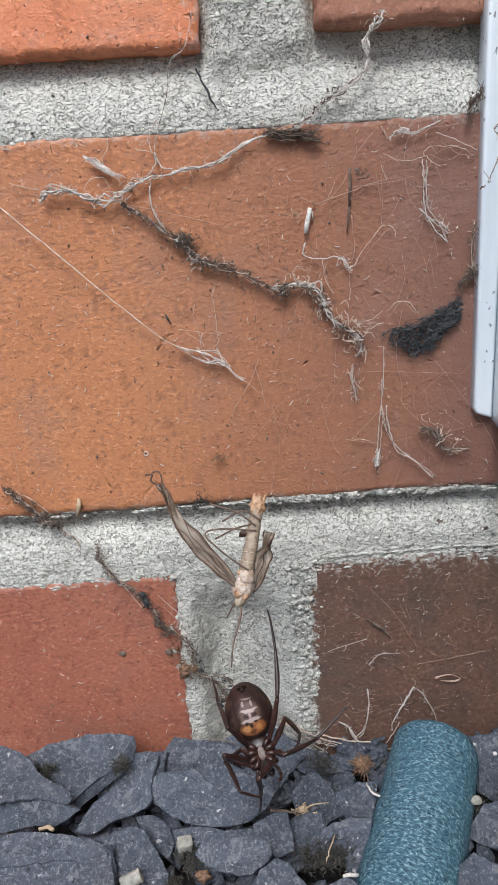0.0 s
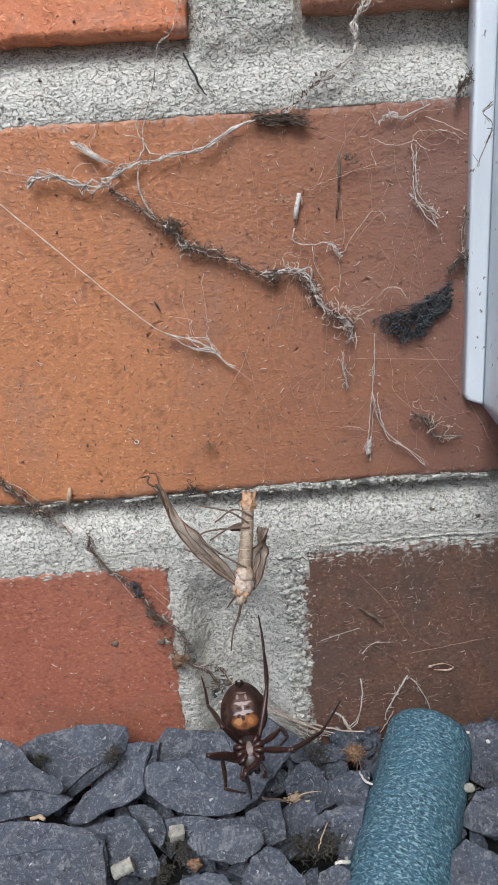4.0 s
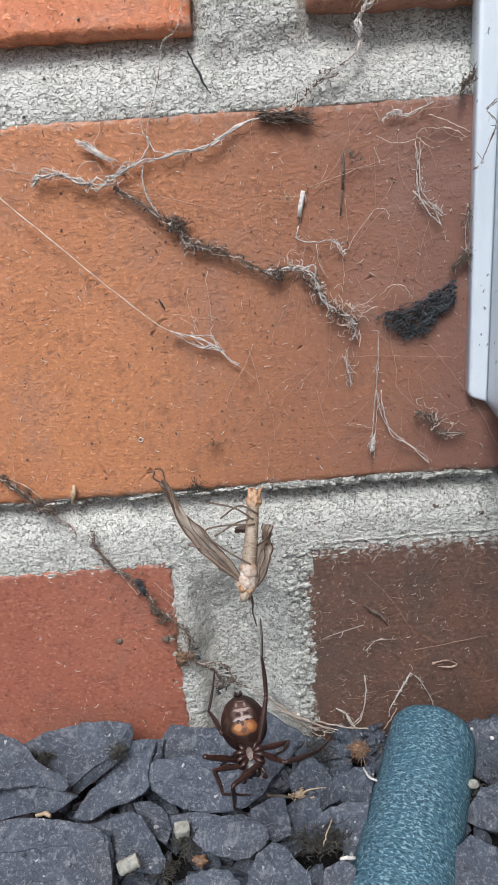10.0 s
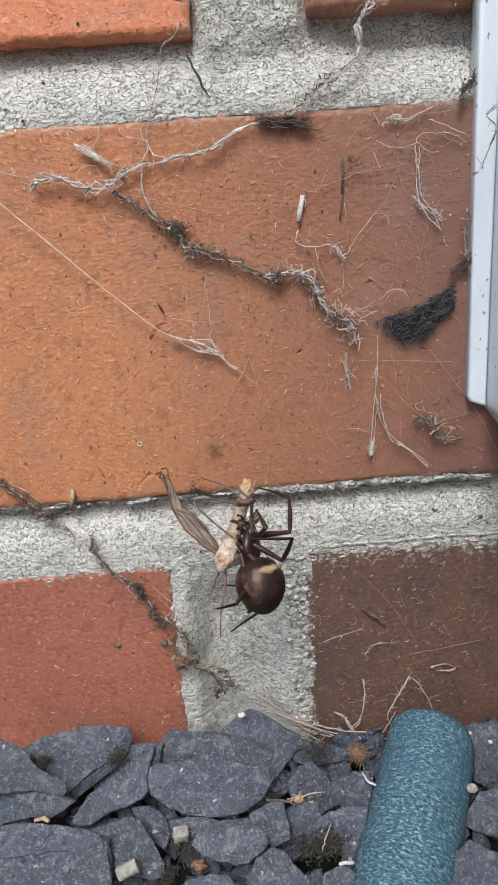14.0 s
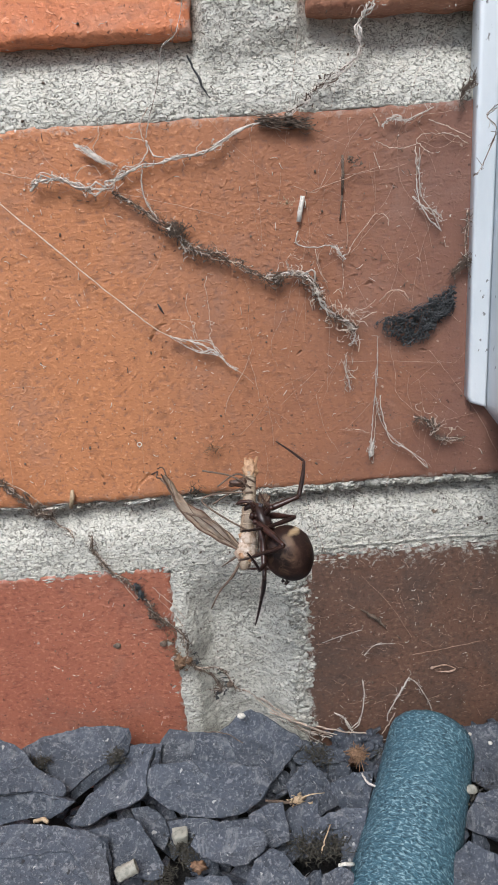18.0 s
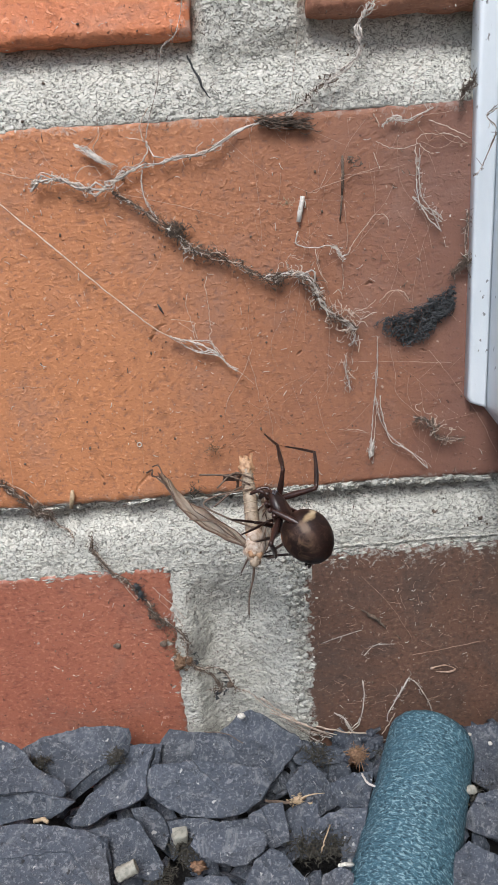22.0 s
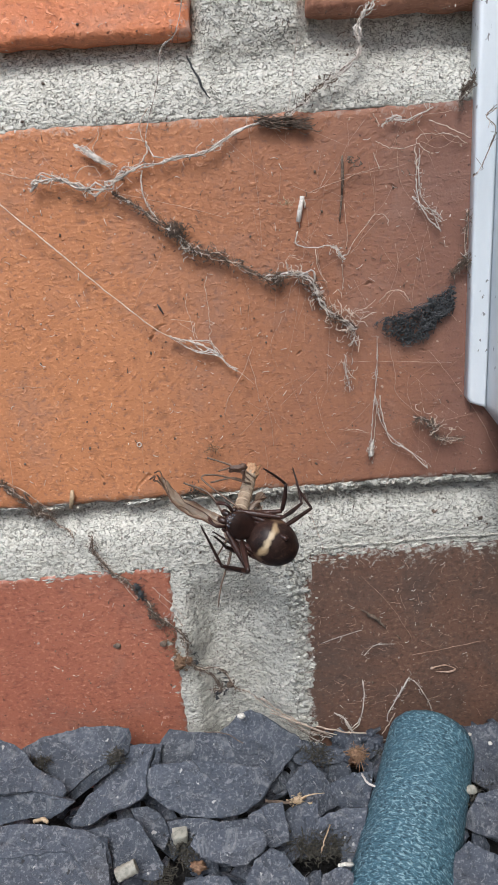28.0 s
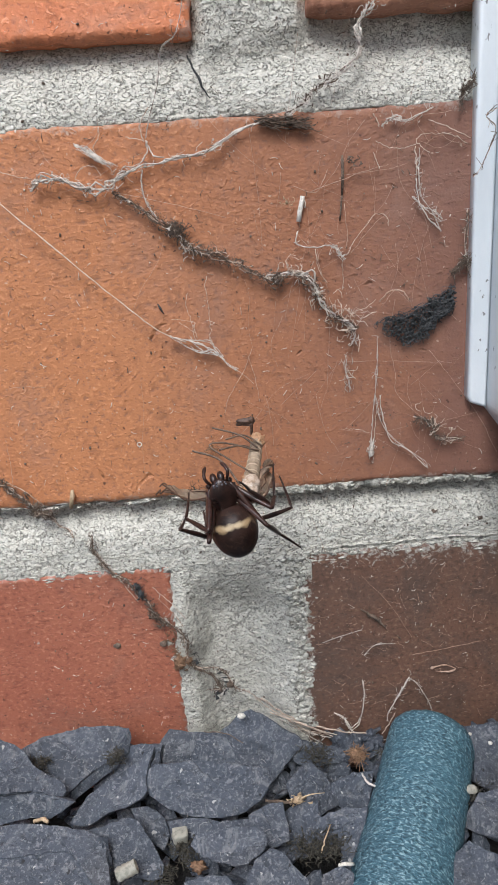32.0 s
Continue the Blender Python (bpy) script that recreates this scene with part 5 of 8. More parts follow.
# loose hairs, lint and grit clinging to bricks and mortar
for name, material, count, text in (("pale_lint", PALE_DIRT, 700, "pale lint and grit clinging to the bricks"), ("dark_grit", DIRT, 640, "dark grit clinging to the bricks")):
    bm = bmesh.new()
    for _ in range(count):
        x, z = r3.uniform(-46, 46), r3.uniform(-101, 32)
        s = r3.choice((0.08, 0.1, 0.14, 0.18, 0.26)) if name == "dark_grit" else r3.choice((0.06, 0.08, 0.1, 0.13, 0.17))
        if r3.random() < 0.6:
            crumb(bm, Vector((x, -0.15, z)), s, r3)
        else:
            d = Vector((r3.gauss(0, 1), 0, r3.gauss(0, 0.7))).normalized() * r3.uniform(0.3, 1.3)
            tube(bm, spline([(x, -0.2, z), (x + d.x * 0.5, -0.35, z + d.z * 0.5 + r3.gauss(0, 0.15)), (x + d.x, -0.2, z + d.z)], 2), r3.uniform(0.03, 0.07), 4)
    tagged(part(name, bm, material), text, "debris", kind="stuff")

# single bits of litter
bm = bmesh.new()
tube(bm, wobble(spline([(-3.92, -0.5, 24.86), (-3.2, -0.5, 23.28), (-2.45, -0.5, 21.99), (-1.88, -0.5, 20.54), (-0.72, -0.5, 18.73)], 4), 0.08), [0.16] * 8 + [0.22] * 4 + [0.16] * 3 + [0.08] * 2, 6, 0.2)
litter("twig", bm, CHAR, "thin black twig stuck on the mortar")
bm = bmesh.new()
tube(bm, [(12.99, -0.8, 3.48), (12.76, -0.8, 2.37), (12.43, -0.8, 1.08), (12.17, -0.8, -0.48)], [0.36, 0.4, 0.42, 0.4], 7)
tube(bm, [(13.19, -0.6, 3.22), (13.43, -0.6, 2.33), (13.31, -0.6, 1.64)], 0.1, 5)
litter("straw_chip", bm, BONE, "white straw chip caught on the brick")
bm = bmesh.new()
tube(bm, [(10.98, -0.8, 14.92), (11.37, -0.8, 15.7), (11.57, -0.8, 16.17)], [0.55, 0.5, 0.4], 6)
litter("straw_chip", bm, BONE, "small cream straw chip on the brick edge")
bm = bmesh.new()
tube(bm, [(-31.31, -0.8, -44.39), (-31.5, -0.8, -45.72), (-32.03, -0.8, -47.92)], [0.3, 0.5, 0.35], 8)
litter("straw_chip", bm, STRAW, "cream straw chip standing on the brick edge")
bm = bmesh.new()
tube(bm, spline([(-21.86, -1.2, 12.99), (-20.63, -1.2, 12.26), (-19.6, -1.2, 11.37), (-18.62, -1.2, 10.65), (-17.78, -1.2, 10.26)], 4), [0.1, 0.18, 0.26, 0.3, 0.34, 0.4, 0.42, 0.46, 0.48, 0.46, 0.4, 0.34, 0.3, 0.25, 0.2, 0.15, 0.1], 8, 0.3)
for k in range(14):
    thread(bm, [Vector(p) + Vector((r3.gauss(0, 0.25), -0.3, r3.gauss(0, 0.25))) for p in ((-22.4, -1.2, 13.3), (-20.63, -1.2, 12.26), (-18.62, -1.2, 10.65), (-17.2, -1.2, 10.0))], 0.06, 0.05, r3)
litter("silk_cocoon", bm, WHITE_SILK, "small white silk cocoon on the brick", "cocoon")
bm = bmesh.new()
tube(bm, [(19.61, -0.6, 9.2), (19.63, -0.6, 6.24), (19.46, -0.6, 3.25)], [0.18, 0.25, 0.16], 6, 0.3)
tube(bm, [(19.46, -0.6, 3.25), (19.23, -0.6, 1.08), (18.99, -0.6, -0.84)], [0.14, 0.16, 0.1], 6, 0.2)
litter("grass_stalk", bm, DIRT, "thin dark dry stalk hanging in web")
bm = bmesh.new()
tube(bm, spline([(24.1, -1.2, -38.6), (23.75, -1.3, -40.2), (23.5, -1.3, -41.4), (23.4, -1.2, -42.1)], 4), [0.08, 0.12, 0.16, 0.2, 0.26, 0.32, 0.4, 0.46, 0.5, 0.46, 0.4, 0.3, 0.12], 8, 0.3)
for _ in range(26):
    p = Vector((23.5, -1.4, -41.2)) + Vector((r3.gauss(0, 0.35), r3.gauss(0, 0.2), r3.gauss(0, 0.5)))
    thread(bm, [p, p + Vector((r3.gauss(0, 0.3), -0.1, r3.gauss(0.3, 0.4))), p + Vector((r3.gauss(0.1, 0.3), 0, r3.gauss(0.8, 0.5)))], 0.035, 0.03, r3)
litter("web_drop", bm, PALE_DIRT, "pale dusty silk plug at the end of a thread")
bm = bmesh.new()
for k in range(16):
    a = 2 * math.pi * k / 16
    p = Vector((-18.2, -0.3, -36.76))
    tube(bm, [p + Vector((math.cos(a), 0, math.sin(a))) * 0.38, p + Vector((math.cos(a + 0.4), 0, math.sin(a + 0.4))) * 0.38], 0.09, 5)
litter("tiny_ring", bm, BONE, "tiny pale ring on the orange brick")
bm = bmesh.new()
for k in range(170):
    p = Vector((10.05, -1, 14.5)) + Vector((r3.uniform(-4.2, 3.6), r3.uniform(-0.6, 0.4), r3.gauss(0, 0.42)))
    p.z -= 0.12 * (p.x - 10.05)
    d = Vector((r3.uniform(0.8, 2.6), r3.gauss(0, 0.2), r3.gauss(-0.15, 0.25)))
    tube(bm, spline([p, p + d * 0.5 + Vector((0, -0.1, r3.gauss(0, 0.15))), p + d], 2), r3.uniform(0.03, 0.1), 4, 0.3)
litter("bark_scrap", bm, DIRT, "dark frayed bark scrap on the brick edge")
bm = bmesh.new()
c = Vector((-7.93, -1.2, -0.48))
for k in range(130):
    p = c + Vector((r3.gauss(0, 0.85), r3.uniform(-0.6, 0.3), r3.gauss(0, 0.5)))
    tube(bm, spline([p, p + Vector((r3.gauss(0, 0.35), r3.gauss(0, 0.2), r3.gauss(0, 0.3))), p + Vector((r3.gauss(0, 0.5), r3.gauss(0, 0.2), r3.gauss(0, 0.4)))], 3), r3.uniform(0.03, 0.08), 4)
    if k % 2:
        shred(bm, p, r3.uniform(0.12, 0.35), r3)
litter("dust_clump", bm, DIRT, "dark fibrous dust clump in the web")
# charcoal fibre tuft: a flat mat of fibres that fans out from its end beside the door
TUFT_ENDS = spline(((24.34, -1.0, -17.96), (27.06, -1.0, -20.20), (29.62, -1.0, -22.25), (33.16, -1.0, -21.13)), 8)
TUFT_ROOT = (Vector((38.24, -1.0, -12.27)), Vector((37.96, -1.0, -16.42)))


def tuft_place(u, v):
    a, b = TUFT_ROOT[0].lerp(TUFT_ROOT[1], v), TUFT_ENDS[min(len(TUFT_ENDS) - 1, int(v * len(TUFT_ENDS)))]
    return a.lerp(b, u) + Vector((0, 0, -0.9 * math.sin(math.pi * u) * (1 - v) + 0.9 * math.sin(math.pi * u) * v))


tuft = None
for name, material, count in (("charcoal_tuft", CHAR, 150), ("fibre_layer", ASH, 60)):
    bm = bmesh.new()
    for k in range(count):
        v, u0 = r3.random(), r3.uniform(-0.02, 0.85)
        u1, w = min(1.05, u0 + r3.uniform(0.1, 0.34)), r3.gauss(0, 0.3)
        lift = Vector((0, r3.uniform(-0.45, 0.45) - (0.4 if material is ASH else 0), 0))
        path = [tuft_place(u0 + (u1 - u0) * q, min(1, max(0, v + w * q))) + lift + Vector((r3.gauss(0, 0.42), r3.gauss(0, 0.2), r3.gauss(0, 0.42))) for q in (0, 0.35, 0.7, 1)]
        fat = r3.choice((0.03, 0.04, 0.06, 0.09)) if material is CHAR else r3.choice((0.02, 0.03, 0.06))
        tube(bm, spline(path, 3), [fat * q for q in (0.4, 0.7, 0.9, 1, 1.1, 1.1, 1, 0.9, 0.7, 0.4)], 4, 0.25)
    if material is CHAR:
        for k in range(560):
            shred(bm, tuft_place(r3.uniform(0.0, 0.98), r3.random()) + Vector((0, r3.uniform(-0.6, 0.5), 0)), r3.uniform(0.2, 0.55), r3)
        tuft = litter(name, bm, CHAR, "tuft of charcoal grey fibres matted on the brick")
    else:
        part(name, bm, ASH, tuft, "ash grey fibres")


def scraps(name, pts, count, spread, size, material, label, parent=None):
    """Torn dark scraps and hairs gathered along a line."""
    bm = bmesh.new()
    line = spline(pts, 6)
    for _ in range(count):
        p = line[r3.randrange(len(line))] + Vector((r3.gauss(0, spread), -abs(r3.gauss(0, 0.4)), r3.gauss(0, spread)))
        if r3.random() < 0.4:
            shred(bm, p, r3.uniform(0.4, 0.9) * size, r3)
        else:
            d = Vector((r3.gauss(0, 1), -0.2, r3.gauss(0, 1))).normalized() * r3.uniform(0.6, 2.2)
            tube(bm, spline([p, p + d * 0.5 + Vector((r3.gauss(0, 0.3), 0, r3.gauss(0, 0.3))), p + d * 0.7], 3), r3.uniform(0.025, 0.06), 4)
    return litter(name, bm, material, label, "debris", "web scraps")


scraps("web_scrap", [(-22.19, -1.2, -64.03), (-21.32, -1.2, -65.82), (-20.06, -1.2, -68.15)], 34, 0.4, 0.95, CHAR, "black papery scrap caught in the cobweb")
scraps("web_scrap", [(-38.86, -1.2, -45.19), (-38.06, -1.2, -47.26), (-36.97, -1.2, -48.26)], 54, 0.6, 0.9, DIRT, "dark brown scraps caught in the cobweb")
scraps("web_scrap", [(-19.6, -1.2, -69.93), (-18.11, -1.2, -73.46)], 44, 0.5, 0.8, DIRT, "dark brown scraps caught in the cobweb")
scraps("web_scrap", [(-8, -1.2, -85.46), (-6.46, -1.2, -87.62), (-7.21, -1.2, -89.87), (-8.96, -1.2, -90.25)], 22, 0.5, 0.85, CHAR, "black papery scrap on the mortar")
scraps("web_scrap", [(-12.7, -1.2, -78.44), (-12.14, -1.2, -80.84), (-11.55, -1.2, -83.14)], 14, 0.35, 0.8, CHAR, "black papery scrap on the mortar")
scraps("web_scrap", [(-16.66, -1.2, -75.51), (-15.71, -1.2, -79.47), (-14.53, -1.2, -83.53)], 60, 0.7, 0.8, HUSK, "orange brown papery husk in the cobweb")
scraps("web_scrap", [(-5.72, -1.2, -37.97), (-4.38, -1.2, -38.93)], 34, 0.55, 0.45, HUSK, "small curled brown scrap on the orange brick")
scraps("web_scrap", [(-9.76, -1.2, -46.4), (-8.42, -1.2, -45.39)], 40, 0.6, 0.45, MOSS, "small dark scrap on the orange brick")
scraps("web_scrap", [(32.07, -1.2, -35.86), (33.72, -1.2, -36.73), (35.37, -1.2, -37.7)], 34, 0.7, 0.6, DIRT, "brown scraps tangled in silk")
scraps("web_scrap", [(16.88, -1.2, -15.66), (18.3, -1.2, -16.72)], 22, 0.6, 0.5, DIRT, "dark scraps tangled in silk")
scraps("web_scrap", [(7.1, -1.2, -9.34), (8.49, -1.2, -9.9)], 22, 0.5, 0.6, DIRT, "dark scraps tangled in silk")
scraps("web_scrap", [(-6.55, -1.2, -3.41), (-5.26, -1.2, -4.58)], 14, 0.5, 0.6, PALE_DIRT, "white papery scraps in dusty web")
scraps("web_scrap", [(14.15, -1.2, -11.04), (14.78, -1.2, -12.2)], 12, 0.4, 0.6, PALE_DIRT, "white papery scraps in dusty web")
scraps("web_scrap", [(20.58, -1.2, 8.25), (21.65, -1.2, 7.77)], 14, 0.4, 0.6, DIRT, "dark brown scraps on the brick")
scraps("web_scrap", [(9.62, -1.2, 3), (10.97, -1.2, 2.3)], 12, 0.4, 0.45, STRAW, "tan crumbs on the brick")
bm = bmesh.new()
thread(bm, [(25, -2.6, -14.18), (26.72, -2.6, -12.53), (28.81, -2.6, -12.67), (30.34, -2.6, -14.46)], 0.14)
litter("silk_arc", bm, TAN_SILK, "tan arched silk thread over the grey tuft", "cobweb")
for px, size, text in (((-15.4, -1.2, -82.6), (1.2, 0.8, 1.9), "orange brown husk in the cobweb"), ((-13.49, -1.2, -82.04), (0.7, 0.6, 0.8), "small brown husk in the cobweb")):
    bm = bmesh.new()
    lump(bm, px, (size[0] * 0.8, size[1] * 0.6, size[2] * 0.8), px[0], 0.9, 3, 3.2)
    for _ in range(26):
        shred(bm, Vector(px) + Vector((r3.gauss(0, 0.55), -abs(r3.gauss(0, 0.4)), r3.gauss(0, 0.7))), r3.uniform(0.2, 0.5), r3)
    litter("husk", bm, HUSK, text)
for px in ((-5.62, -1.2, -88.65), (-18.08, -0.8, -78.23), (-27.42, 0.1, -78.4), (44.63, 0.9, -56.75), (35.95, 1.2, -54.87)):
    bm = bmesh.new()
    lump(bm, px, (0.75, 0.6, 0.6), px[2], 0.35, 3, 2.0)
    litter("dark_pellet", bm, DIRT, "small dark pellet stuck to the wall", group="pellets")
bm = bmesh.new()
tube(bm, spline([(35.24, -0.8, -88.9), (36.74, -0.8, -88.5), (38.47, -0.8, -88.38), (40.35, -0.8, -89.37), (39.1, -0.8, -90.0), (36.41, -0.8, -89.62)], 4), [0.12, 0.3, 0.25, 0.2, 0.14, 0.12, 0.16, 0.2, 0.14, 0.1, 0.12, 0.1, 0.14, 0.18, 0.2, 0.26, 0.24, 0.2, 0.14, 0.1, 0.06], 6, 0.4)
litter("curled_flake", bm, TAN_SILK, "pale curled flake on the brown brick")
bm = bmesh.new()
tube(bm, wobble(spline([(21.4, -0.5, -74.19), (23.07, -0.5, -75.36), (24.75, -0.5, -76.79), (26.32, -0.5, -78.74)], 4), 0.1), [0.15] * 4 + [0.35] * 6 + [0.15] * 3, 6, 0.3)
litter("dark_scale", bm, DIRT, "dark crumpled scale on the brown brick")
bm = bmesh.new()
tube(bm, [(-12.28, -0.5, -12.08), (-11.88, -0.5, -12.87), (-11.41, -0.5, -13.85)], [0.1, 0.2, 0.08], 6)
litter("dark_scale", bm, CHAR, "tiny black splinter on the orange brick")

# dry rootlets and old silk strings along the wall foot
for pts, rad in (([(0.34, -2, -91.86), (5.62, -2, -96.79), (11.29, -2, -100.72), (20.62, -2, -105.93)], 0.13), ([(1.95, -2.5, -95.2), (8.96, -2.5, -98.94), (15.88, -2.5, -102.15), (21.74, -2.5, -103.29)], 0.11), ([(11.28, -2.5, -99.44), (17.07, -2.5, -101.41), (22.92, -2.5, -102.83), (26.45, -2.5, -107.22)], 0.14), ([(15.69, -2.5, -100.43), (18.78, -2.5, -103.87), (21.09, -2.5, -107.28), (23.32, -2.5, -110.73)], 0.1),
                 ([(18.16, -1.5, -102.38), (19.56, -1.5, -103.66), (22.16, -1.5, -104.78)], 0.2), ([(-2.05, -2, -89.73), (1.14, -2, -93.86), (6.72, -2, -98.02), (9.85, -2, -101.72)], 0.09), ([(22.44, -2, -102.93), (24.43, -2, -104.56), (26.57, -2, -104.19), (27.76, -2, -102.01)], 0.1), ([(27.88, -1.5, -98.47), (26.7, -1.5, -100.9), (25.03, -1.5, -103.61)], 0.12)):
    bm = bmesh.new()
    thread(bm, pts, rad, 0.09, r3)
    litter("rootlet", bm, SILK, "thin tan rootlet along the wall foot", "root", "rootlets")

# rough mortar smeared onto the brown brick's edge: small ragged clots, thickest along the arris
bm = bmesh.new()
for _ in range(330):
    z = r3.uniform(-101, -61)
    edge = 10.0 + 1.2 * noise.noise(Vector((0, z * 0.3, 3))) + 0.8 * noise.noise(Vector((4, z * 0.11, 3)))
    x = edge + r3.gauss(-0.8, 1.0)
    q = r3.choice((0.22, 0.3, 0.4, 0.5, 0.65)) * (1.0 if x < edge + 0.8 else 0.6)
    lump(bm, (x, r3.uniform(-0.2, 0.1), z), (q * r3.uniform(0.8, 1.5), q * r3.uniform(0.5, 0.8), q * r3.uniform(0.7, 1.1)), r3.uniform(0, 9), 0.85, 2, 2.0)
for _ in range(150):
    x = r3.uniform(-46, 47)
    if -15 < x < 9:
        continue
    lump(bm, (x, 0.1, (-60.9 if x > 8 else -61.5) - abs(r3.gauss(0, 0.8))), (r3.uniform(0.25, 1.1), 0.25, r3.uniform(0.15, 0.4)), r3.uniform(0, 9), 0.9, 2, 2.2)
tagged(part("mortar_smear", bm, MORTAR), "rough mortar smeared along the brick edges", "mortar", kind="stuff")
# mortar dragged over the top edge of the orange brick
bm = bmesh.new()
for _ in range(150):
    x = r3.uniform(-47, 39)
    lump(bm, (x, 0.25, 16.3 - abs(r3.gauss(0, 0.5))), (r3.uniform(0.3, 1.6), 0.22, r3.uniform(0.12, 0.45)), r3.uniform(0, 9), 1.0, 2, 2.2)
tagged(part("mortar_drag", bm, MORTAR), "mortar dragged over the brick's upper edge", "mortar", kind="stuff")
# struck bead of mortar over the brown brick
bm = bmesh.new()
tube(bm, wobble(spline([(10.31, 0.2, -60.27), (17.39, 0.2, -60.37), (23.94, 0.2, -60.2), (32.68, 0.2, -60.08), (41.43, 0.2, -59.97), (50.21, 0.2, -60.22)], 8), 0.12), [r3.uniform(0.12, 0.4) for _ in range(41)], 6, 0.4)
tagged(part("mortar_bead", bm, MORTAR), "thin raised mortar bead over the brown brick", "mortar", kind="stuff")
# flakes of lime along the lower edge of the orange brick
bm = bmesh.new()
for _ in range(190):
    x = r3.uniform(-46, 47)
    if x < -4 and r3.random() < 0.7:
        continue
    thick = 0.12 + 0.5 * smooth_step(-8, 12, x)
    lump(bm, (x, r3.uniform(0.5, 1.5), -47.7 - r3.uniform(-0.3, 0.7)), (r3.uniform(0.5, 2.0), 0.6, r3.uniform(0.6, 1.3) * thick), r3.uniform(0, 9), 1.0, 3, 2.2)
tagged(part("lime_crust", bm, MORTAR), "thin lime crust under the orange brick", "mortar", kind="stuff")


# ---- litter among the slate ----
def ground_bit(name, centre, size, seed, material, label, rough=0.3, freq=1.6, group=""):
    bm = bmesh.new()
    lump(bm, (0, 0, 0), size, seed, rough, 3, freq)
    ob = part(name, bm, material)
    ob.location = Vector(centre) * MM
    return tagged(ob, label, "stone" if material in (STONE, BONE) else "debris", group)


bm = bmesh.new()
bmesh.ops.create_cube(bm, size=1, matrix=Matrix.Translation((-15.4, -26.0, -99.9)) @ Euler((0.25, 0.1, 0.2)).to_matrix().to_4x4() @ Matrix.Diagonal((2.6, 2.1, 2.2, 1)))
bmesh.ops.bevel(bm, geom=list(bm.edges), offset=0.35, segments=2, profile=0.6, affect="EDGES")
bmesh.ops.subdivide_edges(bm, edges=list(bm.edges), cuts=2, use_grid_fill=True)
for v in bm.verts:
    v.co += Vector((noise.noise(v.co * 0.9), noise.noise(v.co * 0.9 + Vector((5, 0, 0))), noise.noise(v.co * 0.9 + Vector((0, 9, 0))))) * 0.3
tagged(part("pebble", bm, STONE), "pale greenish angular pebble between slate chips", "stone")
ground_bit("pebble", (-11.91, -32.45, -99.7), (1.1, 0.9, 0.8), 5, HUSK, "small brown crumb between slate chips", 0.9, 2.6)
ground_bit("pebble", (-3.73, -8.9, -90.2), (0.8, 0.5, 0.6), 8, BONE, "tiny white pebble on a slate chip")
ground_bit("pebble", (39.42, -12.82, -95.2), (0.35, 0.3, 0.3), 2, BONE, "tiny white pebble beside the hose")
ground_bit("pebble", (2.81, -26.71, -99.2), (0.45, 0.6, 1.6), 4, BONE, "narrow cream chip standing between slate chips")
ground_bit("pebble", (36, -23.83, -97.2), (1.0, 0.7, 0.8), 7, STONE, "grey pebble beside the hose")
ground_bit("pebble", (42.76, -14.44, -96.2), (0.4, 0.35, 0.35), 6, BONE, "tiny white pebble beside the hose")
bm = bmesh.new()
base, axis = Vector((-24.7, -35.22, -97.2)), (Vector((-21.5, -34.3, -96.3)) - Vector((-24.7, -35.22, -97.2)))
side = axis.cross(Vector((0, 0, 1))).normalized()
over = axis.cross(side).normalized()
rings = []
for k, (u, rad) in enumerate([(0, 0.5), (0.02, 0.95)] + [(0.06 + q * 0.085, (1.02, 1.14, 1.12)[q % 3]) for q in range(11)] + [(0.98, 1.1), (1.0, 0.98), (0.99, 0.72), (0.86, 0.6), (0.84, 0.1)]):
    rings.append([bm.verts.new(base + axis * u + (side * math.cos(2 * math.pi * q / 18) + over * math.sin(2 * math.pi * q / 18)) * rad * (1 + 0.05 * math.sin(q * 1.7 + k * 0.4))) for q in range(18)])
for lo, hi in zip(rings, rings[1:]):
    for q in range(18):
        bm.faces.new((lo[q], lo[(q + 1) % 18], hi[(q + 1) % 18], hi[q]))
bm.faces.new(rings[0][::-1])
bm.faces.new(rings[-1])
bmesh.ops.recalc_face_normals(bm, faces=list(bm.faces))
litter("snail_shell_bit", bm, STONE, "ringed cream shell bit between slate chips")
# seed head
bm = bmesh.new()
c = Vector((17.5, -14.61, -96.2))
lump(bm, c, (1.2, 0.9, 1.1), 3, 0.4, 3, 2.0)
for _ in range(260):
    d = Vector((r3.gauss(0, 1), r3.gauss(0, 1), r3.gauss(0, 1))).normalized()
    p = c + Vector((d.x * 1.6, d.y * 1.2, d.z * 1.4)) * r3.uniform(0.5, 0.95)
    e = Vector((r3.gauss(0, 0.5), r3.gauss(0, 0.5), r3.gauss(0, 0.5)))
    tube(bm, spline([p, p + d * 0.2 + e * 0.6, p + d * r3.uniform(0.0, 0.3) + e * 1.3], 2), r3.uniform(0.03, 0.09), 4)
litter("dry_seed", bm, HUSK, "fluffy orange brown seed head at the wall foot", "seed")
bm = bmesh.new()
c = Vector((5.46, -24, -96.2))
lump(bm, c, (0.9, 0.5, 0.6), 2, 0.9, 3, 2.6)
for _ in range(40):
    shred(bm, c + Vector((r3.gauss(0, 0.7), r3.gauss(0, 0.4), r3.gauss(0.1, 0.4))), r3.uniform(0.15, 0.45), r3)
tube(bm, spline([c, c + Vector((2.2, 0.6, 0.3)), Vector((10.25, -22.99, -96.2))], 3), [0.2, 0.18, 0.15, 0.13, 0.1, 0.08, 0.05], 5, 0.2)
litter("seed_wing", bm, STRAW, "tan winged seed on slate", "seed")
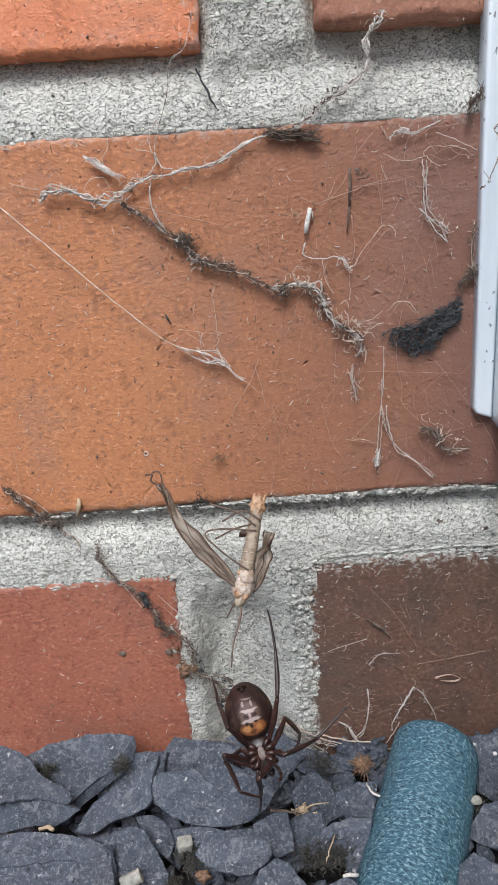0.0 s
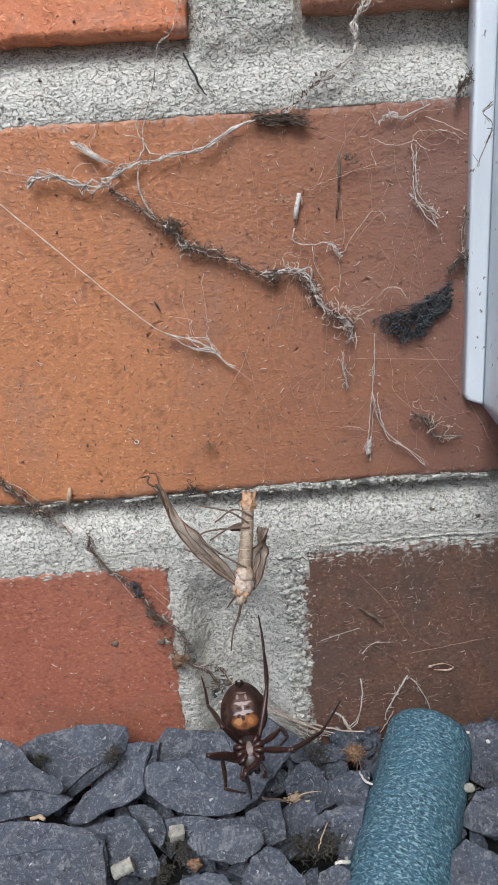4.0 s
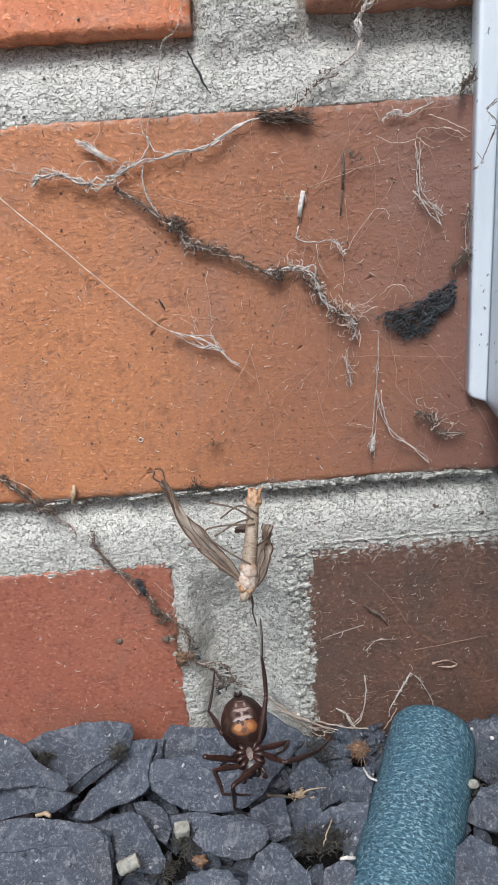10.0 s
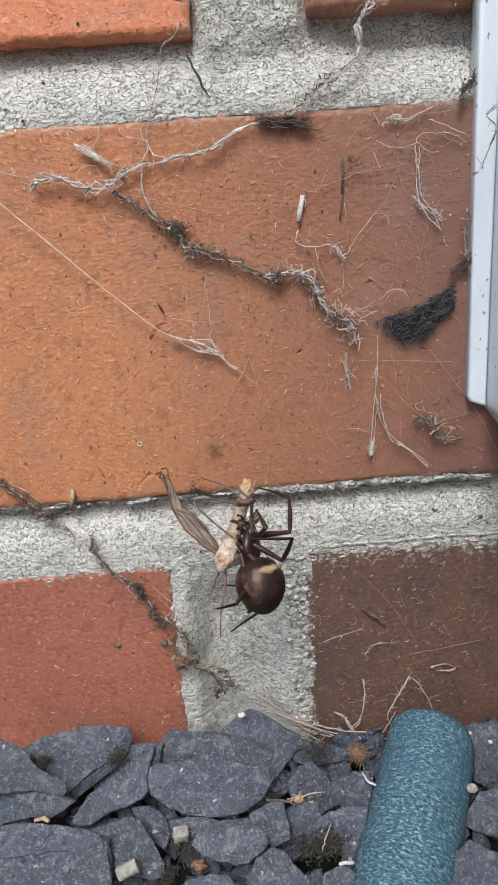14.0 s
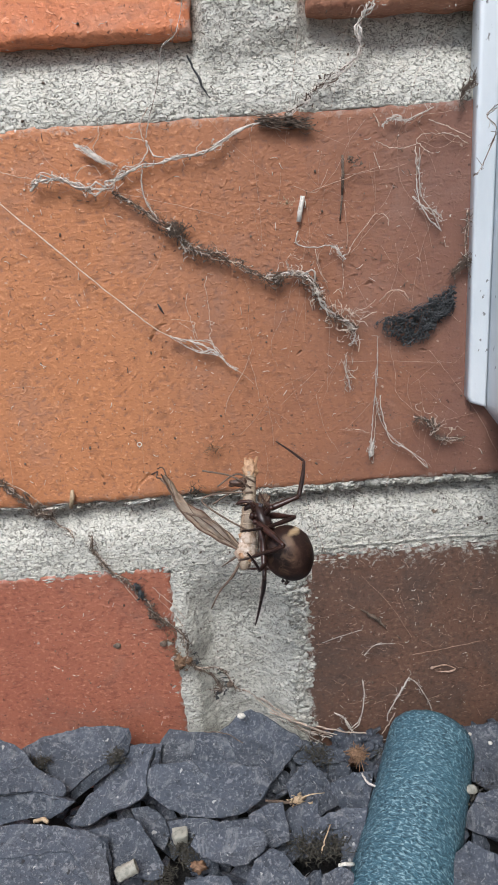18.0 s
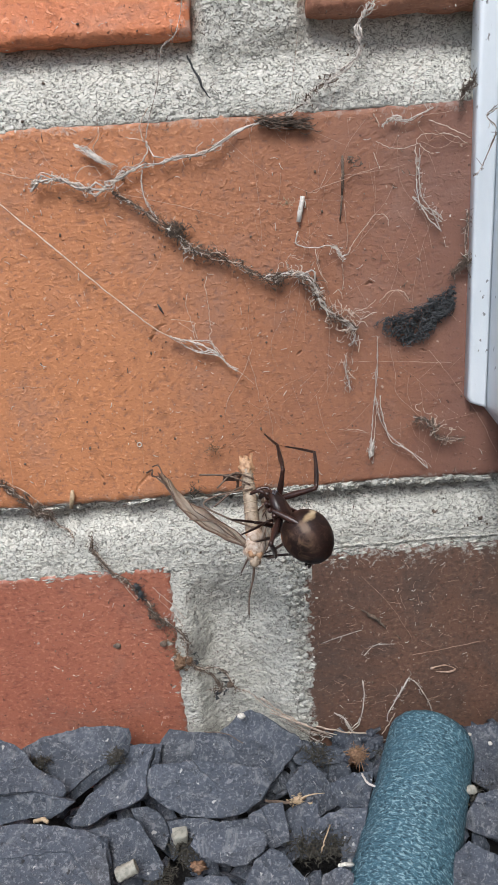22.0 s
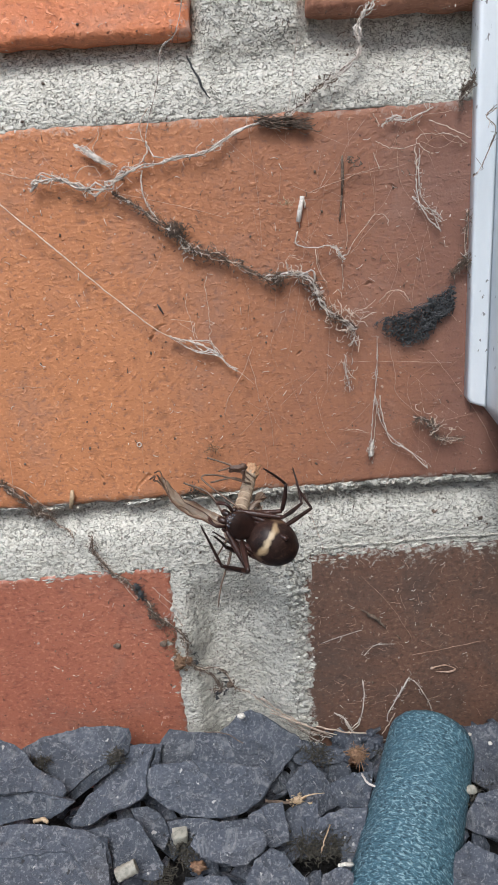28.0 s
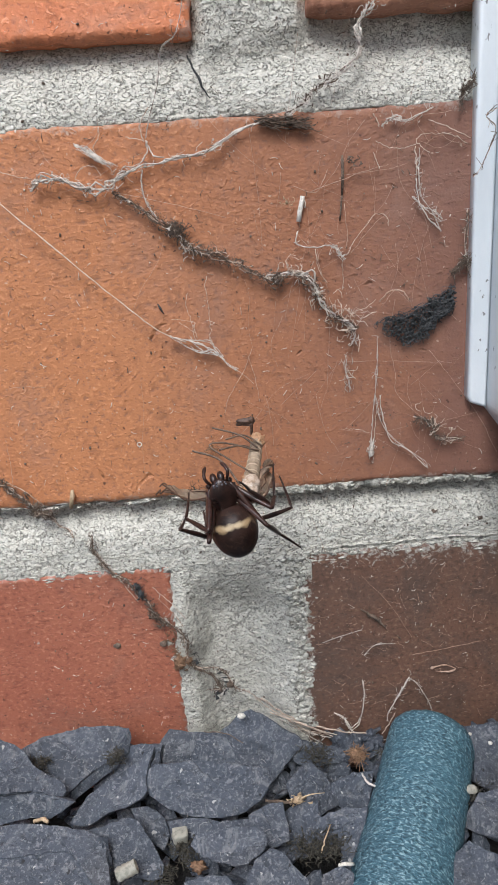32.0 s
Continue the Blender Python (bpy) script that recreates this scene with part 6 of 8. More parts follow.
for pts, rad, m in ((((17.63, -18.29, -97.2), (18.16, -20.86, -96.7), (19.37, -21.89, -96.7)), 0.2, PALE_DIRT), (((-0.25, -24.66, -95.2), (2.68, -24.21, -96.2), (4.63, -23.92, -97.2)), 0.25, DIRT), (((10.26, -29.65, -96.2), (8.87, -32.81, -96.2), (8.04, -33.95, -97.2)), 0.12, STRAW), (((10.46, -37.27, -96.2), (11.54, -37.17, -96.2), (12.77, -36.62, -97.2)), 0.3, BONE), (((-39.68, -26.13, -94.2), (-38.36, -25.68, -94.2), (-37.2, -26.49, -94.2)), 0.35, STRAW), (((-11.41, -7.71, -94.2), (-7.53, -8.45, -94.2), (-3.75, -11.61, -94.2)), 0.1, DIRT)):
    bm = bmesh.new()
    tube(bm, wobble(spline(pts, 4), 0.08), rad, 6, 0.2)
    litter("dry_straw", bm, m, "short dry straw lying on slate", "straw", "dry straws")


def moss_tuft(centre, n, spread):
    bm = bmesh.new()
    c0 = Vector(centre)
    for _ in range(n * 2):
        p = c0 + Vector((r3.gauss(0, spread), r3.gauss(0, spread), r3.gauss(0, spread * 0.3)))
        d = Vector((r3.gauss(0, 1), r3.gauss(0, 1), r3.gauss(0.2, 0.6))).normalized()
        pts = [p]
        for _ in range(3):
            d = (d + Vector((r3.gauss(0, 0.6), r3.gauss(0, 0.6), r3.gauss(0, 0.4)))).normalized()
            pts.append(pts[-1] + d * r3.uniform(0.25, 0.7))
        tube(bm, spline(pts, 2), r3.choice((0.03, 0.04, 0.06, 0.1)), 3)
        if r3.random() < 0.6:
            shred(bm, p, r3.uniform(0.15, 0.5), r3)
    litter("moss_tuft", bm, MOSS, "dark dead moss tuft between slate chips", "moss", "moss tufts")


for c, n, s in (((-14.31, -28.37, -101.2), 60, 1.4), ((9.44, -31.61, -98.2), 90, 1.5), ((6.27, -30.07, -100.2), 60, 1.4), ((-17.82, -32.3, -101.2), 60, 1.4), ((-27.83, -12.52, -94.2), 40, 1.0), ((-41.79, -13.55, -93.2), 40, 1.0), ((10.17, -11.48, -98.2), 60, 1.6), ((23.72, -14.38, -98.2), 40, 1.2), ((37.69, -23.51, -99.2), 50, 1.4)):
    moss_tuft(c, n, s)

# small slate splinters and grit filling the gaps
bm = bmesh.new()
for _ in range(900):
    x, y = r3.uniform(-62, 62), r3.uniform(-75, -1)
    p = Vector((x, y, -105.0 + r3.uniform(-1.5, 2.2) + (1.0 if y > -10 else 0)))
    m = Matrix.Translation(p) @ Euler((r3.uniform(-0.9, 0.9), r3.uniform(-0.9, 0.9), r3.uniform(0, 6))).to_matrix().to_4x4() @ Matrix.Diagonal((r3.uniform(1, 4.5), r3.uniform(1, 3.5), r3.uniform(0.4, 1.1), 1))
    bmesh.ops.create_icosphere(bm, subdivisions=1, radius=1, matrix=m)
for _ in range(220):
    p = Vector((r3.uniform(-62, 62), r3.uniform(-9, -2), r3.uniform(-106, -101.5)))
    m = Matrix.Translation(p) @ Euler((r3.uniform(-0.9, 0.9), r3.uniform(-0.9, 0.9), r3.uniform(0, 6))).to_matrix().to_4x4() @ Matrix.Diagonal((r3.uniform(1, 3.5), r3.uniform(0.8, 2), r3.uniform(0.4, 1.0), 1))
    bmesh.ops.create_icosphere(bm, subdivisions=1, radius=1, matrix=m)
tagged(part("slate_grit", bm, SLATE, smooth=False), "small dark slate splinters filling the gaps", "gravel", kind="stuff")


# ---- the rest of the wall: plain bricks in the same bond, sharing a few meshes ----
def far_brick(material):
    bm = bmesh.new()
    bmesh.ops.create_cube(bm, size=1, matrix=Matrix.Translation((107.5, 4, 32.5)) @ Matrix.Diagonal((215, 8, 65, 1)))
    bmesh.ops.bevel(bm, geom=[e for e in bm.edges if all(v.co.y < 1 for v in e.verts)], offset=1.2, segments=1, affect="EDGES")
    ob = part("brick", bm, material, wall)
    return ob


moulds = [far_brick(m) for m in (ORANGE, RED, BROWN, BRIGHT)]
placed = set()
r5 = random.Random(12)
for course in range(-1, 25):
    z0 = -47.6 + 75.6 * course + (0.6 if course > 0 else 0)
    start = -110.0 if course % 2 == 0 else 15.0
    for k in range(-7, 7):
        x0 = start + 230.2 * k
        if x0 > 1270 or x0 < -1500 or (course >= 0 and x0 + 215 > 44 and not (course == 0 and k == 0)):
            continue
        if any(abs(x0 - b[0]) < 40 and abs(z0 - b[2]) < 20 for b in BRICKS.values()):
            continue
        spare = [m for m in moulds if m.name not in placed]
        if spare:
            ob = spare[0]
            placed.add(ob.name)
        else:
            ob = new("brick", r5.choice(moulds).data)
            ob.parent = wall
        ob.location = Vector((x0, r5.uniform(0.0, 0.8), z0)) * MM

# ---- the spider ----
def spot(nd, ln, co, centre, size, soft=0.35):
    """A soft-edged patch round a point, sizes in millimetres."""
    mp = nd.new("ShaderNodeMapping")
    mp.vector_type = "POINT"
    mp.inputs["Location"].default_value = [-c / s for c, s in zip(centre, size)]
    mp.inputs["Scale"].default_value = [1000 / s for s in size]
    ln.new(co, mp.inputs["Vector"])
    ln2 = nd.new("ShaderNodeVectorMath")
    ln2.operation = "LENGTH"
    ln.new(mp.outputs["Vector"], ln2.inputs[0])
    return ramp(nd, ln, ln2.outputs["Value"], [(max(0, 1 - soft), (1, 1, 1)), (1.0, (0, 0, 0))])


def abdomen_material():
    m, nd, ln, b = nodes_of("patterned spider abdomen")
    tc = nd.new("ShaderNodeTexCoord").outputs["Object"]
    wob = nd.new("ShaderNodeTexNoise")
    wob.inputs["Scale"].default_value = 700
    ln.new(tc, wob.inputs["Vector"])
    sc = nd.new("ShaderNodeVectorMath")
    sc.operation = "MULTIPLY_ADD"
    ln.new(wob.outputs["Color"], sc.inputs[0])
    sc.inputs[1].default_value = (0.0009,) * 3
    ad = nd.new("ShaderNodeVectorMath")
    ad.operation = "SUBTRACT"
    ln.new(tc, sc.inputs[2])
    ln.new(sc.outputs[0], ad.inputs[0])
    ad.inputs[1].default_value = (0.00045,) * 3
    co = ad.outputs[0]
    broad = noise_tex(nd, ln, tc, 350, 5.0)
    fine = noise_tex(nd, ln, tc, 1600, 4.0)
    col = ramp(nd, ln, broad, [(0.35, (0.012, 0.007, 0.006)), (0.65, (0.036, 0.018, 0.014))])
    # red-brown lower sides
    col = blend(nd, ln, spot(nd, ln, co, (1.0, 0, -4.4), (4.6, 4.2, 4.0), 0.6), col, (0.036, 0.019, 0.015))
    veil = noise_tex(nd, ln, tc, 950, 5.0, 0.7, 0.6)
    col = blend(nd, ln, ramp(nd, ln, veil, [(0.52, (0, 0, 0)), (0.66, (0.4,) * 3)]), col, (0.11, 0.062, 0.042))
    # tan mottling on the flanks
    mott = noise_tex(nd, ln, tc, 420, 4.0, 0.6, 0.8)
    for y in (2.9, -2.9):
        spots = blend(nd, ln, spot(nd, ln, co, (0.3, y, -0.6), (3.3, 2.1, 2.6), 0.6), (0.0, 0.0, 0.0), ramp(nd, ln, mott, [(0.46, (0, 0, 0)), (0.6, (0.6,) * 3)]))
        col = blend(nd, ln, spots, col, (0.2, 0.12, 0.075))
    # cream crescent over the front, fading to tan along both sides
    for c, z, k in (((1.5, 2.7, 1.2), (1.3, 0.9, 0.9), (0.15, 0.095, 0.06)), ((1.5, -2.7, 1.2), (1.3, 0.9, 0.9), (0.15, 0.095, 0.06)), ((2.1, 1.6, 2.3), (0.7, 1.4, 1.3), (0.36, 0.26, 0.15)), ((2.1, -1.6, 2.3), (0.7, 1.4, 1.3), (0.36, 0.26, 0.15)), ((2.3, 0.7, 2.8), (0.6, 1.2, 0.9), (0.5, 0.4, 0.26)), ((2.3, -0.7, 2.8), (0.6, 1.2, 0.9), (0.5, 0.4, 0.26))):
        col = blend(nd, ln, spot(nd, ln, co, c, z, 0.5), col, k)
    # underneath: paired pale bars with dark dots between them, then a ragged orange field towards the waist
    pale, ink, glow = (0.36, 0.29, 0.265), (0.028, 0.015, 0.012), (0.25, 0.095, 0.035)
    marks = [((0.6, 0, -3.7), (2.1, 1.9, 1.5), (0.1, 0.06, 0.05)), ((2.5, 0, -2.9), (1.1, 2.2, 1.5), glow), ((2.3, 0.95, -2.9), (0.45, 0.6, 1.2), (0.42, 0.21, 0.085)), ((2.5, -0.8, -2.9), (0.4, 0.5, 1.2), (0.38, 0.17, 0.06)), ((2.9, 0.2, -2.6), (0.35, 0.5, 1.2), (0.12, 0.05, 0.025)), ((2.05, 0.15, -3.2), (0.4, 0.3, 1.0), ink),
             ((0.05, 0, -3.8), (0.32, 1.5, 1.3), pale), ((1.45, 0, -3.5), (0.36, 1.75, 1.4), pale), ((0.7, 0, -3.9), (0.75, 0.2, 0.9), (0.3, 0.22, 0.2)), ((-0.9, 0.6, -3.8), (0.55, 0.25, 0.9), (0.26, 0.2, 0.18)), ((-0.9, -0.6, -3.8), (0.55, 0.25, 0.9), (0.26, 0.2, 0.18)), ((-1.6, 0, -3.6), (0.25, 1.0, 1.0), (0.2, 0.15, 0.13))]
    marks += [((x, y, z), (a, b2, 0.9), ink) for x, a, b2, z in ((0.75, 0.34, 0.48, -3.8), (1.75, 0.2, 0.4, -3.4)) for y in (0.68, -0.68)]
    for c, z, k in marks:
        col = blend(nd, ln, spot(nd, ln, co, c, z, 0.28), col, k)
    ln.new(col, b.inputs["Base Color"])
    ln.new(bump_node(nd, ln, fine, 0.25, 0.00012), b.inputs["Normal"])
    ln.new(ramp(nd, ln, veil, [(0.35, (0.38,) * 3), (0.65, (0.56,) * 3)]), b.inputs["Roughness"])
    b.inputs["Specular IOR Level"].default_value = 0.27
    return m


ABDOMEN = abdomen_material()
CARAPACE = plain("dark red-brown carapace", (0.014, 0.008, 0.007), (0.036, 0.017, 0.013), 500, 0.35, 0.4, 0.0001)
LEG = plain("dark brown leg", (0.014, 0.008, 0.007), (0.042, 0.021, 0.016), 600, 0.35, 0.4, 0.00008)
LEG_RED = plain("red-brown leg", (0.02, 0.01, 0.008), (0.066, 0.028, 0.021), 600, 0.33, 0.4, 0.00008)
STERNUM = plain("grey brown sternum", (0.1, 0.07, 0.06), (0.26, 0.2, 0.175), 900, 0.5, 0.4, 0.0001)
EYE = plain("glossy eye", (0.03, 0.03, 0.035), (0.2, 0.2, 0.22), 900, 0.08, 0.0)

LENGTHS = {"1": (6.9, 6.3, 6.6), "2": (6.4, 5.8, 6.2), "3": (5.2, 4.5, 4.8), "4": (6.7, 6.6, 6.2)}
HIPS = {"1": (4.6, 1.5, -0.7), "2": (3.7, 1.9, -0.8), "3": (2.8, 1.9, -0.8), "4": (2.0, 1.5, -0.8)}


def bristles(bm, length, radius, count, r):
    for k in range(count):
        a, z = r.uniform(0, 6.28), r.uniform(0.1, 0.95) * length
        d = Vector((math.cos(a), math.sin(a), 0.9))
        p = Vector((math.cos(a), math.sin(a), 0)) * radius * 0.8 + Vector((0, 0, z))
        tube(bm, [p, p + d * 0.28], [0.03, 0.01], 3)


def limb(name, length, r0, r1, bulge, material, parent, tip=False):
    """One leg joint along +z, swollen where the muscle sits."""
    r = random.Random(len(name) * 31 + int(length * 10))
    bm = bmesh.new()
    n = 14
    pts, rad = [], []
    for k in range(n + 1):
        u = k / n
        pts.append((0.12 * math.sin(u * 3.1), 0, u * length))
        rr = r0 + (r1 - r0) * u + bulge * math.sin(math.pi * min(1, u * 1.15)) ** 1.5
        rad.append(rr * (0.7 if k in (0,) else 1.0) * (0.25 if tip and k == n else 1.0))
    tube(bm, pts, rad, 10)
    bristles(bm, length, r0, 22, r)
    return part(name, bm, material, parent)


def spider():
    root = new("spider")
    tagged(root, "glossy dark brown spider with cream and orange marked abdomen", "spider")
    bm = bmesh.new()
    bmesh.ops.create_icosphere(bm, subdivisions=5, radius=1)
    for v in bm.verts:
        d = v.co.copy()
        egg = 1 + 0.1 * d.x
        v.co = Vector((d.x * 4.1, d.y * 3.45 * egg, d.z * 3.6 * egg)) * (1 + 0.012 * noise.noise(d * 3))
    ab = part("abdomen", bm, ABDOMEN, root)
    ab.location = Vector((-2.6, 0, 0.5)) * MM
    bm = bmesh.new()
    for y in (-0.45, 0.45):
        tube(bm, [(-3.2, y, -2.2), (-3.45, y * 0.8, -2.75)], [0.3, 0.18], 8)
    tube(bm, [(-2.8, 0, -2.6), (-2.9, 0, -3.0)], [0.3, 0.2], 8)
    part("spinnerets", bm, CARAPACE, ab)
    bm = bmesh.new()
    bmesh.ops.create_icosphere(bm, subdivisions=4, radius=1)
    for v in bm.verts:
        d = v.co.copy()
        taper = 1 - 0.34 * max(0, d.x) ** 1.5
        v.co = Vector((3.3 + d.x * 2.7, d.y * 2.05 * taper, d.z * (1.25 if d.z > 0 else 0.95) + (0.25 if d.x > 0 else 0) * d.x))
        v.co.z -= 0.25 * math.exp(-((v.co.x - 2.4) ** 2 + v.co.y ** 2) * 1.2) * (d.z > 0)
    ce = part("cephalothorax", bm, CARAPACE, root)
    bm = bmesh.new()
    lump(bm, (3.2, 0, -0.85), (1.0, 0.7, 0.3), 3, 0.12, 3)
    part("sternum", bm, STERNUM, ce)
    for k, (x, y, z) in HIPS.items():
        for side in (1, -1):
            bm = bmesh.new()
            tube(bm, [(3.2 + (x - 3.2) * 0.45, side * 0.5, -1.0), (x, side * y * 0.75, -1.05), (x + (x - 3.2) * 0.2, side * (y + 0.3), z)], [0.3, 0.42, 0.34], 8)
            part("coxa", bm, LEG_RED, ce)
    for x, y, z, s in ((5.55, 0.32, 0.75, 0.2), (5.55, -0.32, 0.75, 0.2), (5.25, 0.38, 1.0, 0.19), (5.25, -0.38, 1.0, 0.19), (5.35, 0.85, 0.75, 0.18), (5.35, -0.85, 0.75, 0.18), (5.1, 0.9, 0.9, 0.16), (5.1, -0.9, 0.9, 0.16)):
        bm = bmesh.new()
        bmesh.ops.create_icosphere(bm, subdivisions=2, radius=s, matrix=Matrix.Translation((x, y, z)))
        part("eye", bm, EYE, ce)
    for y in (-0.55, 0.55):
        bm = bmesh.new()
        tube(bm, spline([(5.4, y, 0.2), (6.1, y, -0.5), (6.0, y * 0.9, -1.5)], 4), [0.3, 0.45, 0.5, 0.52, 0.5, 0.46, 0.4, 0.32, 0.2], 10)
        part("chelicera", bm, CARAPACE, ce)
        bm = bmesh.new()
        s = 1 if y > 0 else -1
        tube(bm, spline([(5.1, s * 1.2, -0.4), (6.4, s * 1.7, -0.1), (7.1, s * 1.5, -1.0), (7.3, s * 1.1, -2.0)], 4), [0.24] * 8 + [0.28, 0.3, 0.28, 0.22, 0.1], 8)
        part("palp", bm, LEG_RED, ce)
    joints = {}
    for side in "LR":
        for k in "1234":
            a, b, c = LENGTHS[k]
            joints[side + k] = (limb("femur", a, 0.3, 0.32, 0.16, LEG_RED, root), limb("tibia", b, 0.3, 0.24, 0.08, LEG, root), limb("foot", c, 0.22, 0.11, 0.02, LEG, root, tip=True))
    return root, joints


SPIDER, JOINTS = spider()


# ---- the crane fly caught in the web ----
FLY_TAN = plain("tan crane fly body", (0.26, 0.19, 0.13), (0.42, 0.34, 0.25), 600, 0.55, 0.4, 0.0001)
FLY_PALE = plain("pale crane fly chest", (0.42, 0.28, 0.18), (0.66, 0.58, 0.5), 500, 0.6, 0.5, 0.0002)
FLY_RING = plain("pale seam", (0.46, 0.36, 0.25), (0.6, 0.5, 0.38), 500, 0.6, 0.3)
FLY_ORANGE = plain("orange tan fly tail", (0.38, 0.19, 0.09), (0.55, 0.36, 0.22), 500, 0.55, 0.4)
FLY_LEG = plain("thin brown fly leg", (0.1, 0.065, 0.045), (0.2, 0.14, 0.1), 500, 0.6, 0.3)
VEIN = plain("brown wing vein", (0.06, 0.032, 0.02), (0.15, 0.082, 0.05), 500, 0.5, 0.2)
DARK_BIT = plain("dark brown shrivelled scrap", (0.05, 0.026, 0.018), (0.13, 0.075, 0.052), 500, 0.55, 0.5)


def wing_material():
    m, nd, ln, b = nodes_of("crumpled brown wing film")
    n = noise_tex(nd, ln, coords(nd, ln, (1, 1, 0.25)), 700, 4.0)
    ln.new(ramp(nd, ln, n, [(0.34, (0.2, 0.13, 0.085)), (0.6, (0.56, 0.45, 0.34))]), b.inputs["Base Color"])
    ln.new(ramp(nd, ln, n, [(0.3, (0.9,) * 3), (0.7, (0.62,) * 3)]), b.inputs["Alpha"])
    b.inputs["Roughness"].default_value = 0.35
    return m


FILM = wing_material()


def wing(parent, length, width, seed, bow):
    """A crumpled wing along +z: pleated and broad near its root, twisted to a string towards the tip, bent to one side."""
    n, w = 60, 12
    r = random.Random(seed)

    def place(u, s):
        half = width * (0.62 + 0.38 * math.exp(-((u - 0.45) / 0.3) ** 2)) * (0.4 + 0.6 * min(1, u / 0.16)) * (1 + 0.3 * noise.noise(Vector((u * 7, s * 1.5, seed))))
        tw = 0.3 * math.sin(u * 3.2 + seed) + 5.5 * max(0.0, u - 0.52)
        x = s * half
        y = half * (0.6 * math.sin(s * 4.2 + u * 5 + seed) + 0.3 * noise.noise(Vector((u * 11, s * 3, seed + 5)))) + 0.25 * math.sin(s * 13 + u * 4)
        side = bow * math.sin(math.pi * u) ** 1.2 + 0.45 * math.sin(u * 15 + seed) * max(0.0, u - 0.55)
        return Vector((x * math.cos(tw) - y * math.sin(tw) + side, x * math.sin(tw) + y * math.cos(tw), u * length))
    bm = bmesh.new()
    g = [[bm.verts.new(place(i / n, -1 + 2 * j / w)) for j in range(w + 1)] for i in range(n + 1)]
    for a, b in zip(g, g[1:]):
        for j in range(w):
            bm.faces.new((a[j], a[j + 1], b[j + 1], b[j]))
    bmesh.ops.solidify(bm, geom=list(bm.faces), thickness=0.04)
    film = part("wing", bm, FILM, parent, "crumpled translucent brown wing")
    for s in (-1.0, -0.45, 0.2, 1.0):
        bm = bmesh.new()
        tube(bm, [place(u / 40, max(-1.0, min(1.0, s + (0.3 * noise.noise(Vector((u * 0.12, s * 5, seed))) if abs(s) < 0.9 else 0)))) for u in range(41)], [(0.17 if abs(s) > 0.9 else 0.12) - 0.0012 * u for u in range(41)], 5)
        part("vein", bm, VEIN, film)
    if length < 15:
        return film
    bm = bmesh.new()
    end = place(1.0, 0)
    tube(bm, spline([place(0.93, -0.5), end + Vector((-0.7, 0, 0.5)), end + Vector((-0.9, 0.2, 1.4)), end + Vector((-0.2, 0.3, 2.0)), end + Vector((-1.2, 0.3, 2.6))], 4), 0.16, 5)
    tube(bm, spline([place(0.9, 0.8), end + Vector((0.7, 0, 0.5)), end + Vector((0.9, 0, 1.6)), end + Vector((0.2, 0, 2.2))], 4), 0.13, 5)
    part("torn_tip", bm, VEIN, film)
    return film


